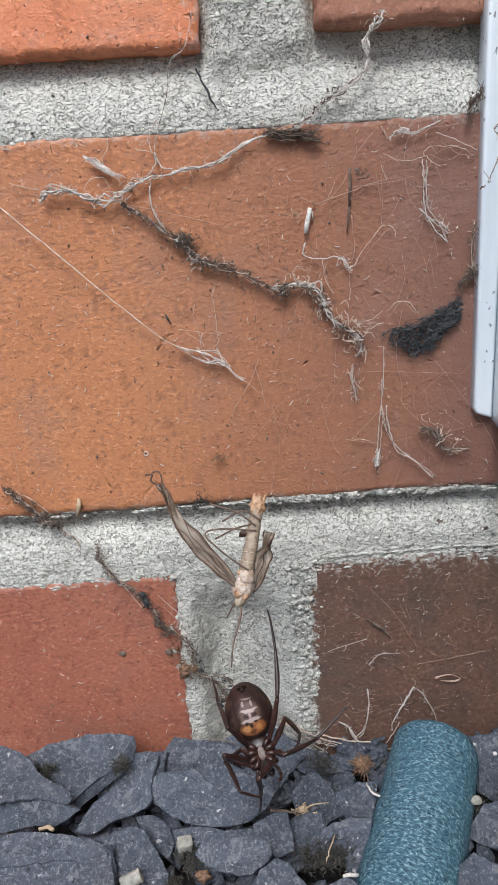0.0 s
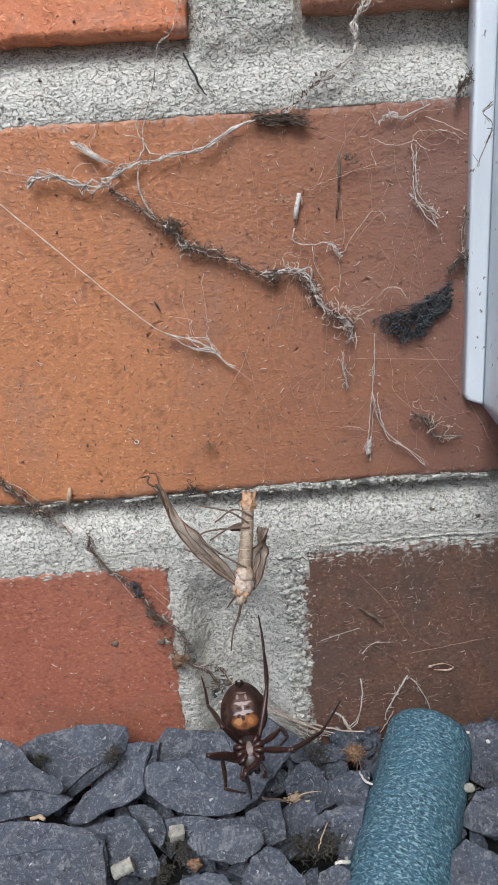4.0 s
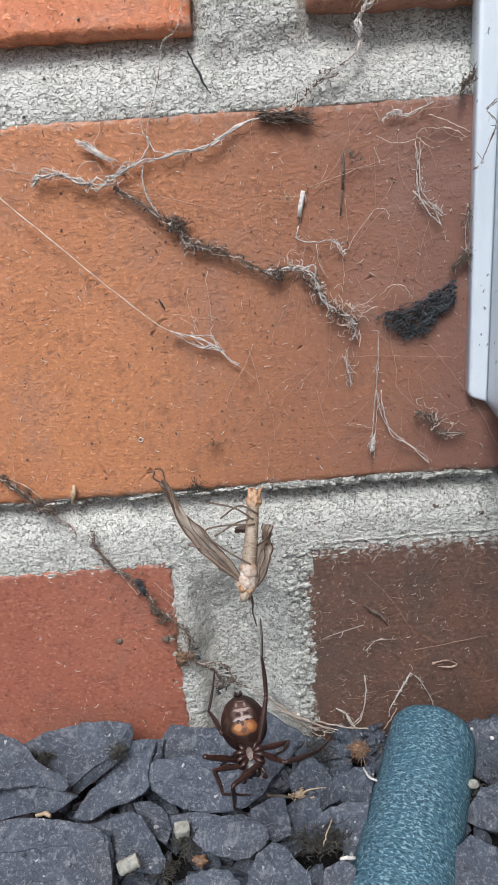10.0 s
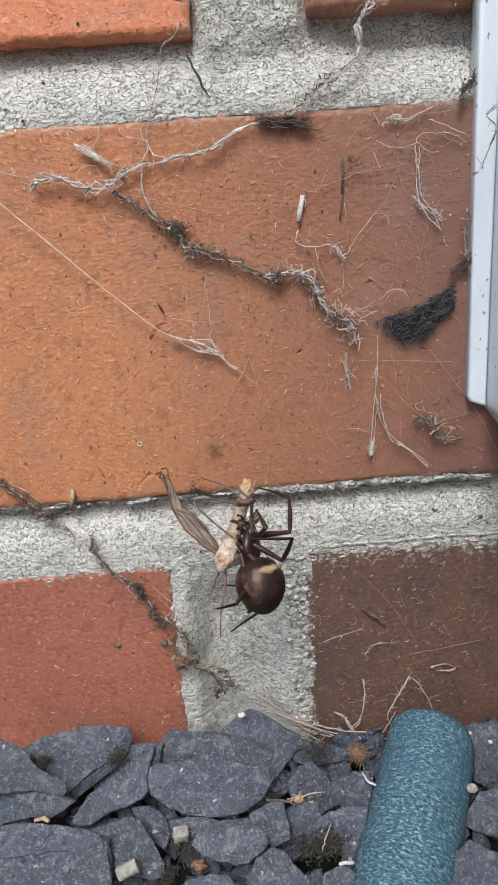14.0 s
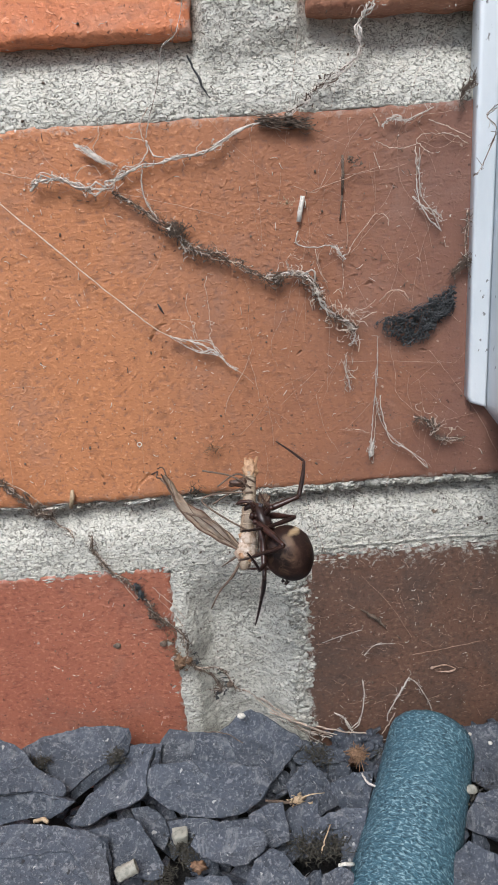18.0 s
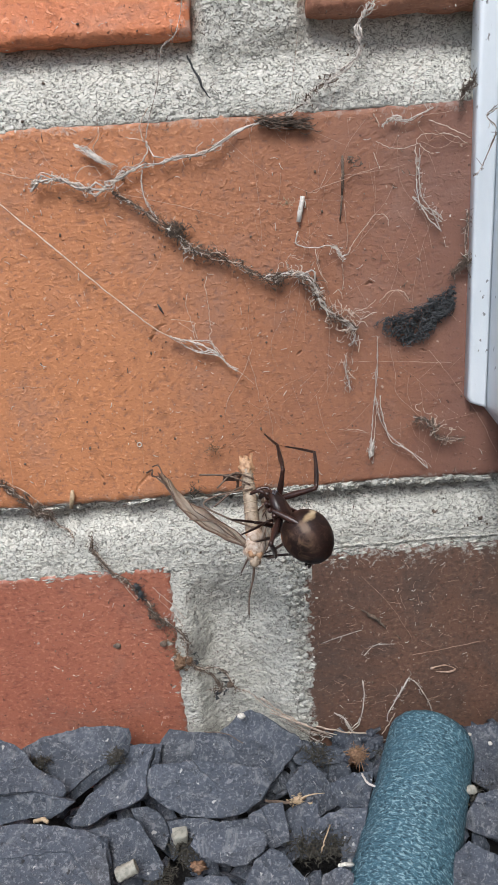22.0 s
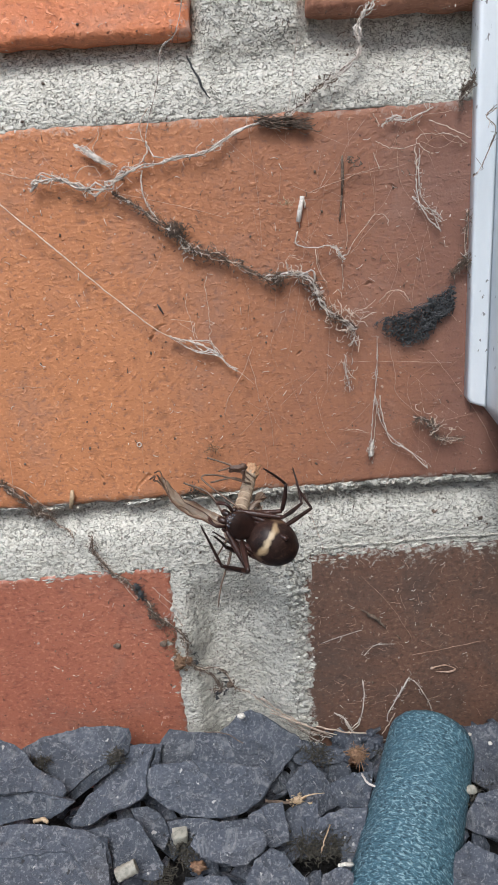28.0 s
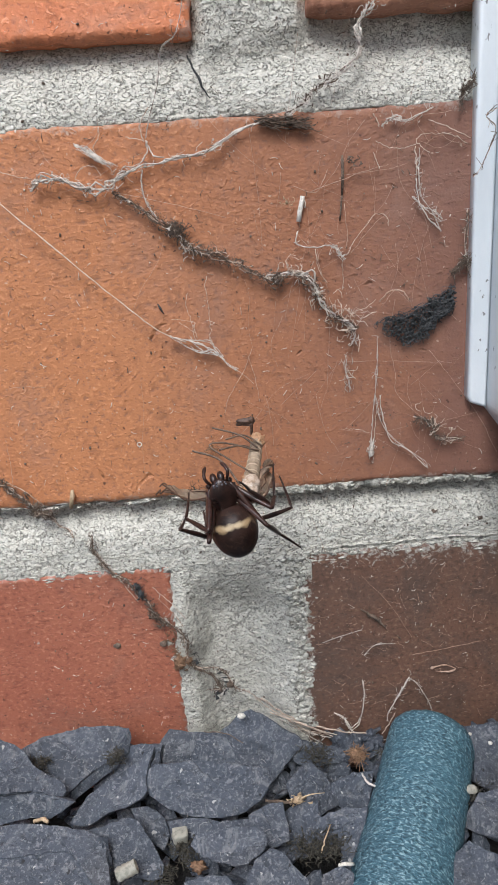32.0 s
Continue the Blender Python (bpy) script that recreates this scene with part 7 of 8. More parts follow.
def crane_fly():
    root = new("crane_fly")
    tagged(root, "dead tan crane fly with crumpled wings hung in web", "insect")
    bm = bmesh.new()
    lump(bm, (0, 0, 0), (1.6, 1.5, 2.1), 2, 0.22, 4, 2.0)
    lump(bm, (0.3, -0.6, 1.6), (1.3, 1.2, 1.2), 5, 0.2, 3)
    chest = part("thorax", bm, FLY_PALE, root)
    for name, material, spots_at in (("silk_patch", WHITE_SILK, ((0.5, -1.3, 0.5, 0.7), (-0.7, -1.2, 0.9, 0.6), (0.1, -1.5, -0.3, 0.5))), ("brown_patch", FLY_ORANGE, ((0.6, -1.2, -1.3, 0.6), (-0.6, -1.2, -1.1, 0.65), (0.4, -1.3, 1.7, 0.6), (-0.9, -0.9, 2.0, 0.5)))):
        bm = bmesh.new()
        for x, y, z, q in spots_at:
            lump(bm, (x * 0.9, y * 0.85, z), (q * 0.8, q * 0.35, q * 0.9), x + z, 0.6, 3, 2.5)
        part(name, bm, material, chest)
    bm = bmesh.new()
    lump(bm, (-0.1, -0.3, -2.1), (0.85, 0.8, 0.95), 9, 0.25, 3)
    head = part("head", bm, FLY_TAN, root)
    for x in (-0.75, 0.55):
        bm = bmesh.new()
        lump(bm, (x * 0.8, -0.45, -2.35), (0.3, 0.34, 0.38), 4, 0.1, 3)
        part("eye", bm, FLY_LEG, head)
    bm = bmesh.new()
    prof = []
    for k in range(64):
        u = k / 63
        seg = 0.5 + 0.5 * math.cos(u * 7 * 2 * math.pi)
        prof.append(((0.15 * math.sin(u * 3), 0, 1.6 + u * 10.6), 1.12 - 0.22 * u + 0.07 * seg - 0.2 * (u < 0.05)))
    tube(bm, [p for p, _ in prof], [q for _, q in prof], 18)
    belly = part("abdomen", bm, FLY_TAN, root)
    for k in range(7):
        bm = bmesh.new()
        u = (k + 0.5) / 7
        tube(bm, [(0.15 * math.sin(u * 3), 0, 1.6 + u * 10.6 - 0.05), (0.15 * math.sin(u * 3), 0, 1.6 + u * 10.6 + 0.05)], 1.24 - 0.22 * u, 18)
        part("ring", bm, FLY_RING, belly)
    bm = bmesh.new()
    lump(bm, (0.05, -0.1, 12.7), (1.15, 1.0, 1.5), 6, 0.35, 4, 2.2)
    for x, y, long_, lean in ((0.75, 0.1, 1.1, 0.35), (0.15, -0.4, 0.5, -0.1), (-0.6, 0.0, 0.7, -0.2), (-0.15, 0.4, 0.9, 0.15)):
        tube(bm, [(x * 0.8, y, 13.2), (x, y, 13.9), (x + lean, y - 0.1, 13.9 + long_)], [0.5, 0.36, 0.2], 7, 0.3)
    part("tail", bm, FLY_ORANGE, root, "orange tan tail claspers")
    left = wing(root, 20.0, 1.15, 1, -1.0)
    right = wing(root, 9.8, 1.2, 4, 0.25)
    right.matrix_basis = Matrix.Translation(Vector((1.4, 0.6, -0.6)) * MM) @ Euler((0, radians(7), 0)).to_matrix().to_4x4()
    legs = []
    paths = ([(-0.8, -0.5, -0.5), (-5.0, -1.5, 3.6), (-9.5, -1.0, 4.8)], [(0.5, -1.2, 8.8), (-5.0, -1.6, 8.0), (-7.2, -1.2, 6.8), (-3.8, -1.4, 4.5), (0.4, -1.3, 2.6)],
             [(0.9, -1.0, 10.5), (-2.2, -1.5, 11.4), (-5.0, -1.4, 9.2)], [(-0.4, -0.6, 9.6), (-2.6, -1.4, 8.6), (-5.6, -1.2, 6.4)],
             [(0.2, -1.2, 9.5), (-3.0, -1.6, 11.0), (-7.5, -1.2, 11.6)])
    for k, path in enumerate(paths):
        bm = bmesh.new()
        tube(bm, spline(path, 5), 0.15 if k else 0.17, 5)
        part("leg", bm, FLY_LEG, root)
    bm = bmesh.new()
    tube(bm, spline([(0, 0, 0), (0.4, 0, 4.5), (-0.2, 0, 8.5), (0.1, 0, 12.0)], 6), [0.22] * 8 + [0.15] * 5 + [0.12] * 5 + [0.08], 6)
    trail = part("leg", bm, FLY_LEG, root)
    bm = bmesh.new()
    tube(bm, spline([(0, 0, 0), (-0.9, 0.4, 2.5), (-1.9, 0.6, 5.0)], 6), [0.18] * 8 + [0.12] * 4 + [0.07], 6)
    part("foreleg", bm, FLY_LEG, trail)
    bm = bmesh.new()
    lump(bm, (-0.4, 0, 0.1), (1.25, 0.45, 0.6), 12, 0.5, 3, 1.3)
    lump(bm, (0.35, 0.1, 0.25), (0.7, 0.4, 0.5), 5, 0.4, 3, 1.5)
    tube(bm, spline([(0.3, 0, -0.2), (0.5, 0.1, -1.0), (0.3, 0.2, -2.0)], 3), [0.4, 0.34, 0.3, 0.26, 0.24, 0.22, 0.2], 6, 0.2)
    scrap = part("scrap", bm, DARK_BIT, root, "dark shrivelled scrap of leg and skin")
    return root, left, trail, scrap


FLY, FLY_WING, FLY_TRAIL, FLY_SCRAP = crane_fly()


# ---- how the spider and its prey move: places across the line of sight, u to the side and v upwards, in millimetres ----
EYE_POINT = Vector((0, -118.4, 0))
SPIDER_KEYS, FLY_KEYS = [], []


def spider_key(t, head, tail, roll, **legs):
    SPIDER_KEYS.append((t, head, tail, roll, legs))


def fly_key(t, chest, tail, wing_tip, leg_tip, scrap):
    FLY_KEYS.append((t, chest, tail, wing_tip, leg_tip, scrap))


def sight(p):
    """Axes across and along the line of sight at a place: side, up, away."""
    away = (p - EYE_POINT).normalized()
    side = away.cross(Vector((0, 0, 1))).normalized()
    return side, side.cross(away), away


def between(keys, t):
    """Straight in-between of rows (time, numbers)."""
    if t <= keys[0][0]:
        return keys[0][1]
    for a, b in zip(keys, keys[1:]):
        if t <= b[0]:
            u = (t - a[0]) / (b[0] - a[0])
            u = u * u * (3 - 2 * u) if b[0] - a[0] > 0.9 else u
            return [p + (q - p) * u for p, q in zip(a[1], b[1])]
    return keys[-1][1]


def reach(base, flat, length, sign, lo, hi):
    """The far end of a rigid joint whose place across the line of sight is near flat, leaning in depth by what is left of its length."""
    d = Vector((flat[0] - base.x, flat[1] - base.y, 0))
    if d.length < 1e-6:
        d = Vector((0.01, 0, 0))
    if d.length < length:
        w = base.z + sign * math.sqrt(length ** 2 - d.length ** 2)
        d.z = max(lo, min(hi, w)) - base.z
    return base + d.normalized() * length


def times_of(keys):
    ts = sorted({k[0] for k in keys})
    out = []
    for a, b in zip(ts, ts[1:]):
        n = max(1, round((b - a) / 0.25))
        out += [a + (b - a) * k / n for k in range(n)]
    return out + [ts[-1]]


class Turner:
    """Carries an orientation along a changing direction without twisting it."""

    def __init__(self):
        self.d, self.q = Vector((0, 0, 1)), Matrix.Identity(3).to_quaternion()

    def to(self, d):
        d = d.normalized()
        self.q = self.d.rotation_difference(d) @ self.q
        self.d = d
        return self.q


def motions():
    # the spider
    body = [(t, (*h, *a, roll)) for t, h, a, roll, _ in SPIDER_KEYS]
    offs = {leg: [(k[0], k[4][leg]) for k in SPIDER_KEYS if leg in k[4]] for leg in JOINTS}
    rows, limbs = [], {leg: ([], [], []) for leg in JOINTS}
    turn = {leg: (Turner(), Turner(), Turner()) for leg in JOINTS}
    for t in times_of(SPIDER_KEYS):
        hx, hy, hz, au, av, roll = between(body, t)
        head = Vector((hx, hy, hz))
        side, high, away = sight(head)
        net = Matrix((side, high, away)).transposed()
        d = Vector((-au, -av, 0))
        span = 5.5
        d.z = -math.sqrt(max(0.0, span ** 2 - d.length ** 2)) if d.length < span else 0.0
        f = (net @ d).normalized()
        up = (-away - f * (-away).dot(f)).normalized()
        up = Matrix.Rotation(radians(roll), 3, f) @ up
        rot = Matrix((f, up.cross(f), up)).transposed()
        origin = head - f * 3.0
        base = Matrix.Translation(origin * MM) @ rot.to_4x4()
        rows.append((t, base))
        inv = base.inverted()
        for leg, sets in limbs.items():
            flank = 1 if leg[0] == "L" else -1
            hip = origin + rot @ Vector((HIPS[leg[1]][0], flank * HIPS[leg[1]][1], HIPS[leg[1]][2]))
            p = net.transposed() @ (hip - head)
            o = between(offs[leg], t)
            for k in range(3):
                s = (-1, 1, 1)[k] if leg not in ("L1", "R3", "L3") else (1, -1, -1)[k]
                q = reach(p, (o[2 * k], o[2 * k + 1]), LENGTHS[leg[1]][k], s, -8.0, 7.0)
                world_turn = turn[leg][k].to(net @ (q - p))
                sets[k].append((t, inv @ (Matrix.Translation((head + net @ p) * MM) @ world_turn.to_matrix().to_4x4())))
                p = q
    walk(SPIDER, rows)
    for leg, sets in limbs.items():
        for ob, rws in zip(JOINTS[leg], sets):
            walk(ob, rws)
    # the fly
    track = [(t, (*c, *b, *w, *l, *s)) for t, c, b, w, l, s in FLY_KEYS]
    rows, wings, trails, scraps = [], [], [], []
    tw, tl, tr = Turner(), Turner(), Turner()
    for t in times_of(FLY_KEYS):
        cx, cy, cz, bu, bv, wu, wv, lu, lv, su, sv = between(track, t)
        chest = Vector((cx, cy, cz))
        net = Matrix(sight(chest)).transposed()
        zero, root = Vector((0, 0, 0)), Vector((-0.8, 0.2, -0.8))
        base = Matrix.Translation(chest * MM) @ tr.to(net @ reach(zero, (bu, bv), 13.2, 1, -6.0, 9.0)).to_matrix().to_4x4()
        rows.append((t, base))
        inv = base.inverted()
        tip = reach(root, (wu, wv), 21.5, 1, -6.0, 12.0)
        wings.append((t, inv @ (Matrix.Translation((chest + net @ root) * MM) @ tw.to(net @ (tip - root)).to_matrix().to_4x4())))
        toe = reach(zero, (lu, lv), 12.0, 1, -6.0, 9.0)
        trails.append((t, inv @ (Matrix.Translation(chest * MM) @ tl.to(net @ toe).to_matrix().to_4x4())))
        scraps.append((t, inv @ Matrix.Translation((chest + net @ Vector((su, sv, 0.9))) * MM)))
    walk(FLY, rows)
    walk(FLY_WING, wings)
    walk(FLY_TRAIL, trails)
    walk(FLY_SCRAP, scraps)


spider_key(0, (-1.0, -39.0, -69.7), (-1.4, 5.5), 180, L1=(-5.4, -0.8, -3.3, -5.0, -0.5, -5.5), L2=(-5.0, -0.1, -4.1, -1.2, -2.7, -2.3), L3=(-2.9, 0.4, -4.6, -0.7, -5.0, -1.1), L4=(-4.4, 3.4, -5.7, 6.8, -6.7, 10.8), R1=(-0.6, -3.2, -0.5, -5.7, -0.9, -8.2), R2=(3.0, -0.6, 7.7, 1.0, 13.7, 6.0), R3=(3.9, 4.2, 5.7, 1.8, 4.6, -0.3), R4=(2.8, 6.6, 3.1, 13.3, 2.5, 19.2))
spider_key(1, (-1.0, -39.0, -69.6), (-0.3, 5.3), 180, L1=(-2.9, -3.2, -2.2, -5.5, -0.5, -6.2), L2=(-5.1, -1.1, -2.1, -0.9, -1.4, -1.3), L4=(-3.5, 3.2, -5.1, 6.0, -6.2, 10.6), R1=(0.5, -3.6, 0.1, -6.4, -0.0, -8.3), R2=(5.9, -0.4, 10.1, 1.4, 14.0, 5.9), R3=(5.2, 2.7, 6.1, 1.4, 3.9, 0.2), R4=(3.4, 7.3, 3.7, 13.2, 2.8, 19.0))
spider_key(2, (-1.3, -39.0, -71.1), (-0.9, 5.2), 180, L1=(-3.4, -2.3, -3.0, -4.6, -1.0, -4.0), L2=(-5.5, -0.9, -3.1, -0.6, -1.9, -0.4), L4=(-4.0, 3.5, -6.0, 5.3, -7.1, 10.1), R1=(-0.8, -3.3, -1.1, -6.5, -1.4, -8.0), R2=(6.6, -0.3, 10.5, 2.0, 14.6, 7.0), R3=(5.7, 3.6, 6.0, 2.0, 4.2, 0.6), R4=(3.2, 8.3, 3.4, 13.9, 2.9, 19.6))
spider_key(3, (-1.1, -39.0, -71.3), (-0.7, 5.3), 180, L1=(-4.1, -0.9, -3.7, -4.9, -1.2, -5.3), L2=(-5.6, -0.4, -4.5, -1.2, -2.5, -1.0), L4=(-3.8, 3.1, -5.7, 6.3, -7.3, 10.5), R1=(-0.5, -3.0, 0.1, -5.2, -0.1, -6.9), R2=(5.6, -0.2, 10.3, 2.0, 14.5, 7.2), R3=(4.3, 2.9, 5.4, 1.6, 4.1, 0.3), R4=(3.0, 7.8, 3.2, 13.6, 2.7, 19.5))
spider_key(6, (-2.0, -39.0, -72.9), (0.1, 5.3), 180, L1=(-4.7, -0.9, -3.9, -4.7, -0.1, -5.3), L2=(-5.8, -0.3, -3.0, -0.3, -1.0, -0.9), L3=(-0.5, 0.3, -2.2, -0.8, -2.7, -1.1), L4=(-2.4, 2.8, -5.0, 5.7, -4.4, 11.0), R1=(-1.8, -3.0, -1.8, -5.4, -1.5, -6.5), R2=(5.3, -1.8, 9.5, -0.7, 11.7, 0.6), R3=(6.5, 1.2, 5.5, -0.4, 3.8, -0.9), R4=(3.5, 7.6, 3.4, 12.7, 3.5, 19.0))
spider_key(7, (-0.3, -39.0, -71.6), (-0.8, 5.3), 180, L1=(-4.3, -1.5, -3.7, -4.3, -1.3, -4.2), L2=(-6.1, -0.0, -4.3, -1.1, -1.9, -1.3), L4=(-3.2, 2.9, -5.4, 6.1, -5.8, 12.1), R1=(-1.2, -2.5, -1.1, -5.3, -1.1, -8.0), R2=(3.7, -1.4, 7.7, -2.1, 10.9, -1.6), R3=(5.6, 2.5, 5.2, 0.7, 2.2, -0.2), R4=(2.9, 7.4, 2.6, 13.5, 2.1, 19.2))
spider_key(8, (-1.8, -39.0, -71.5), (-0.5, 5.1), 180, L1=(-3.7, -1.4, -3.7, -3.9, -1.2, -5.0), L2=(-5.2, -0.5, -3.9, -1.3, -1.9, -1.2), L4=(-2.8, 2.8, -5.0, 5.9, -5.5, 11.1), R1=(-0.4, -2.7, -0.7, -5.9, -0.8, -8.2), R2=(4.5, -1.4, 8.5, -2.1, 11.7, -2.0), R3=(5.7, 1.9, 5.6, 0.4, 3.0, -0.5), R4=(3.6, 7.9, 3.5, 13.2, 3.3, 19.1))
spider_key(9, (-1.8, -39.0, -73.8), (-0.8, 5.2), 180, L1=(-5.7, -1.1, -4.7, -4.1, -1.0, -4.6), L2=(-6.4, 0.1, -4.2, 0.2, -1.8, -0.4), L4=(-3.9, 4.0, -5.8, 7.1, -4.8, 11.5), R1=(-2.1, -2.9, -2.2, -5.2, -1.5, -5.4), R2=(4.2, -0.9, 7.9, -0.9, 11.0, 1.9), R3=(4.4, 0.9, 3.5, -0.1, 2.2, -0.7), R4=(2.7, 8.4, 2.7, 14.6, 2.8, 19.9))
spider_key(10, (-2.2, -39.0, -73.5), (-0.6, 4.8), 180, L1=(-5.5, -1.5, -4.2, -4.5, -0.3, -4.8), L2=(-6.3, 0.4, -3.9, -0.2, -1.1, -0.8), L4=(-3.7, 3.2, -5.5, 6.4, -4.3, 12.3), R1=(-2.7, -3.5, -2.8, -6.4, -1.0, -8.0), R2=(4.5, -1.3, 9.5, -0.3, 12.3, 1.7), R3=(5.8, 1.4, 4.7, 0.2, 3.0, -0.4), R4=(3.0, 7.6, 3.0, 13.3, 3.4, 19.6))
spider_key(11, (-1.2, -39.0, -73.1), (-1.2, 4.8), 180, L1=(-4.4, -0.5, -3.7, -4.5, -0.4, -5.5), L2=(-5.5, 0.2, -4.4, -0.5, -2.0, -0.4), L3=(-2.3, 0.4, -4.0, -0.6, -4.4, -0.9), L4=(-4.5, 4.0, -6.1, 6.8, -6.2, 10.8), R1=(-1.5, -2.2, -1.8, -5.8, -1.7, -8.4), R2=(4.5, -0.2, 8.5, -1.2, 10.9, -1.1), R3=(3.9, 1.8, 3.0, 0.3, 1.7, -0.3), R4=(2.7, 7.6, 2.6, 13.7, 2.5, 19.7))
spider_key(11.3, (1.0, -38.9, -69.5), (-0.4, 4.9), 180, L1=(-3.1, -3.1, -2.5, -3.6, -1.7, -3.5), L2=(-5.8, 0.2, -4.6, 0.3, -3.0, 0.2), L4=(-3.2, 4.0, -4.7, 7.1, -5.8, 12.4), R1=(-0.3, -3.6, -0.7, -8.5, -1.9, -12.0), R2=(4.9, -1.0, 6.6, -3.3, 8.9, -7.4), R3=(5.7, 3.0, 5.2, 1.9, 4.3, 0.8), R4=(3.6, 8.5, 2.9, 13.8, 1.4, 18.8))
spider_key(11.5, (2.3, -38.3, -66.6), (1.0, 4.5), 180, L1=(-1.1, -2.5, -0.7, -6.1, -1.0, -10.6), L2=(-4.9, 0.3, -4.1, 0.6, -3.3, 0.4), L4=(-2.3, 3.5, -3.8, 7.5, -4.1, 11.6), R1=(0.5, -1.5, 1.6, -3.4, 1.9, -4.1), R2=(4.7, -3.5, 6.8, -5.8, 7.3, -8.6), R3=(6.3, 1.1, 5.4, 0.1, 5.7, -1.0), R4=(4.7, 7.4, 3.6, 11.8, 1.3, 16.9))
spider_key(11.7, (2.7, -33.1, -57.2), (-4.1, 3.4), 180, L1=(-1.3, -1.9, -3.0, -2.9, -4.6, -2.5), L2=(-1.8, -3.4, -2.7, -4.9, -3.4, -5.6), L4=(-5.3, 0.3, -8.9, 2.9, -10.6, 6.6), R1=(0.2, -2.7, 0.9, -5.1, 1.6, -5.9), R2=(2.4, -1.3, 3.4, -2.9, 4.2, -3.7), R3=(1.7, 1.1, 2.8, -0.6, 3.6, -1.4), R4=(1.4, 3.1, 1.9, 4.3, 2.6, 5.8))
spider_key(11.8, (6.7, -33.3, -57.9), (-4.5, -0.6), 170, L1=(1.9, -2.4, 6.0, -7.1, 9.5, -8.3), L2=(1.1, -2.8, 1.7, -6.2, 2.3, -9.2), L4=(-7.4, -2.5, -11.1, -1.2, -13.3, 0.8), R1=(4.5, 1.0, 8.0, 3.7, 8.9, 11.0), R2=(-1.0, 4.0, 0.3, 5.6, -0.3, 9.7), R3=(-2.3, 3.2, -3.5, 4.9, -3.8, 6.5), R4=(-2.7, 3.7, -4.3, 5.7, -5.0, 7.4))
spider_key(12, (5.2, -30.2, -52.6), (-5.1, -1.9), 160, L1=(0.6, -3.6, 1.3, -6.0, 0.4, -7.6), L2=(-1.0, -3.6, -2.8, -5.9, -6.0, -4.9), L3=(-1.8, -2.7, -3.5, -3.5, -5.2, -4.2), L4=(-7.7, -4.9, -10.5, -4.4, -13.4, -2.6), R1=(2.7, -3.3, 6.4, -2.7, 9.0, -0.4), R2=(-0.3, 2.0, 0.3, 2.8, 0.9, 4.4), R3=(-1.5, 2.1, -3.1, 3.8, -4.8, 4.7), R4=(-2.4, 1.3, -4.0, 2.2, -5.7, 3.1))
spider_key(12.2, (3.2, -29.5, -50.9), (-3.9, -3.0), 130, L1=(4.7, 1.8, 6.2, -0.6, 1.2, -0.1), L2=(2.2, -4.5, 1.0, -2.9, 0.3, -1.2), L3=(-1.3, -1.1, -2.9, -0.2, -4.5, 0.7), L4=(-4.1, -5.8, -7.4, -5.8, -11.5, -5.9), R1=(2.3, 2.7, 1.5, 4.4, 1.5, 6.5), R2=(-0.2, 2.9, -2.5, 6.3, -4.2, 6.8), R3=(0.4, 0.4, -1.1, 2.1, -2.7, 3.0), R4=(2.5, -5.0, 1.0, -3.3, -0.5, -1.2))
spider_key(12.4, (3.1, -29.8, -51.6), (-1.2, -5.1), 110, L1=(6.7, -4.6, 3.4, -5.0, 1.0, -2.9), L2=(4.2, -4.7, 1.0, -2.9, -1.3, -1.1), L4=(-0.1, -8.3, -2.6, -9.4, -6.8, -10.2), R1=(3.0, 1.9, 1.7, 1.1, 1.5, 3.6), R2=(2.1, 0.7, 0.6, 2.8, -1.0, 4.6))
spider_key(12.7, (4.6, -29.0, -49.8), (-2.2, -6.2), 100, L1=(4.1, -0.6, 0.9, 0.8, -2.4, 1.8), L2=(3.0, -4.6, -0.1, -2.4, -2.5, -0.7), L4=(-0.0, -7.2, -0.4, -6.4, -1.9, -4.7), R1=(6.9, 3.7, 4.2, 7.6, -1.2, 7.9), R2=(2.6, 1.5, -0.7, 2.9, -2.3, 4.2))
spider_key(13, (3.2, -28.5, -48.1), (-0.2, -6.8), 90, L1=(6.6, -0.8, 5.5, 3.4, -1.1, 5.0), L2=(4.5, -4.5, 1.2, -3.7, -2.8, -2.7), L3=(0.4, -4.1, -2.8, -3.1, -4.4, -2.2), L4=(2.7, -6.6, 0.9, -8.1, -1.4, -7.2), R1=(2.4, 4.1, 0.9, 3.2, -0.9, 4.6), R2=(6.4, -1.2, 1.4, -1.1, -1.9, -0.5), R3=(0.0, 3.3, -0.7, 4.6, -1.5, 5.0), R4=(2.0, -5.0, -0.5, -5.6, -2.2, -5.5))
spider_key(13.5, (2.5, -29.0, -49.6), (1.3, -5.7), 80, L1=(6.6, -0.6, 5.7, 4.2, -0.4, 6.5), L2=(3.1, -3.0, -0.6, -2.8, -3.9, -2.6), L3=(0.0, -6.0, -3.3, -5.8, -6.5, -5.2), L4=(0.3, -8.0, -2.7, -9.4, -6.4, -10.4), R1=(4.3, 5.1, 3.5, 10.6, 1.3, 12.9), R2=(2.3, 2.7, 0.7, 3.6, -0.1, 4.9))
spider_key(14, (0.3, -28.1, -45.2), (0.6, -5.7), 60, L1=(5.8, -3.1, 5.7, 0.8, 0.1, 1.2), L2=(3.3, -5.5, -0.0, -5.7, -4.2, -5.4), L3=(-0.6, -7.6, -2.6, -7.5, -4.6, -7.6), L4=(2.2, -8.6, 0.5, -9.7, -2.7, -11.7), R1=(5.7, 1.8, 6.2, 7.0, 1.7, 9.2), R2=(2.3, 2.7, 1.6, 4.8, 1.3, 5.7))
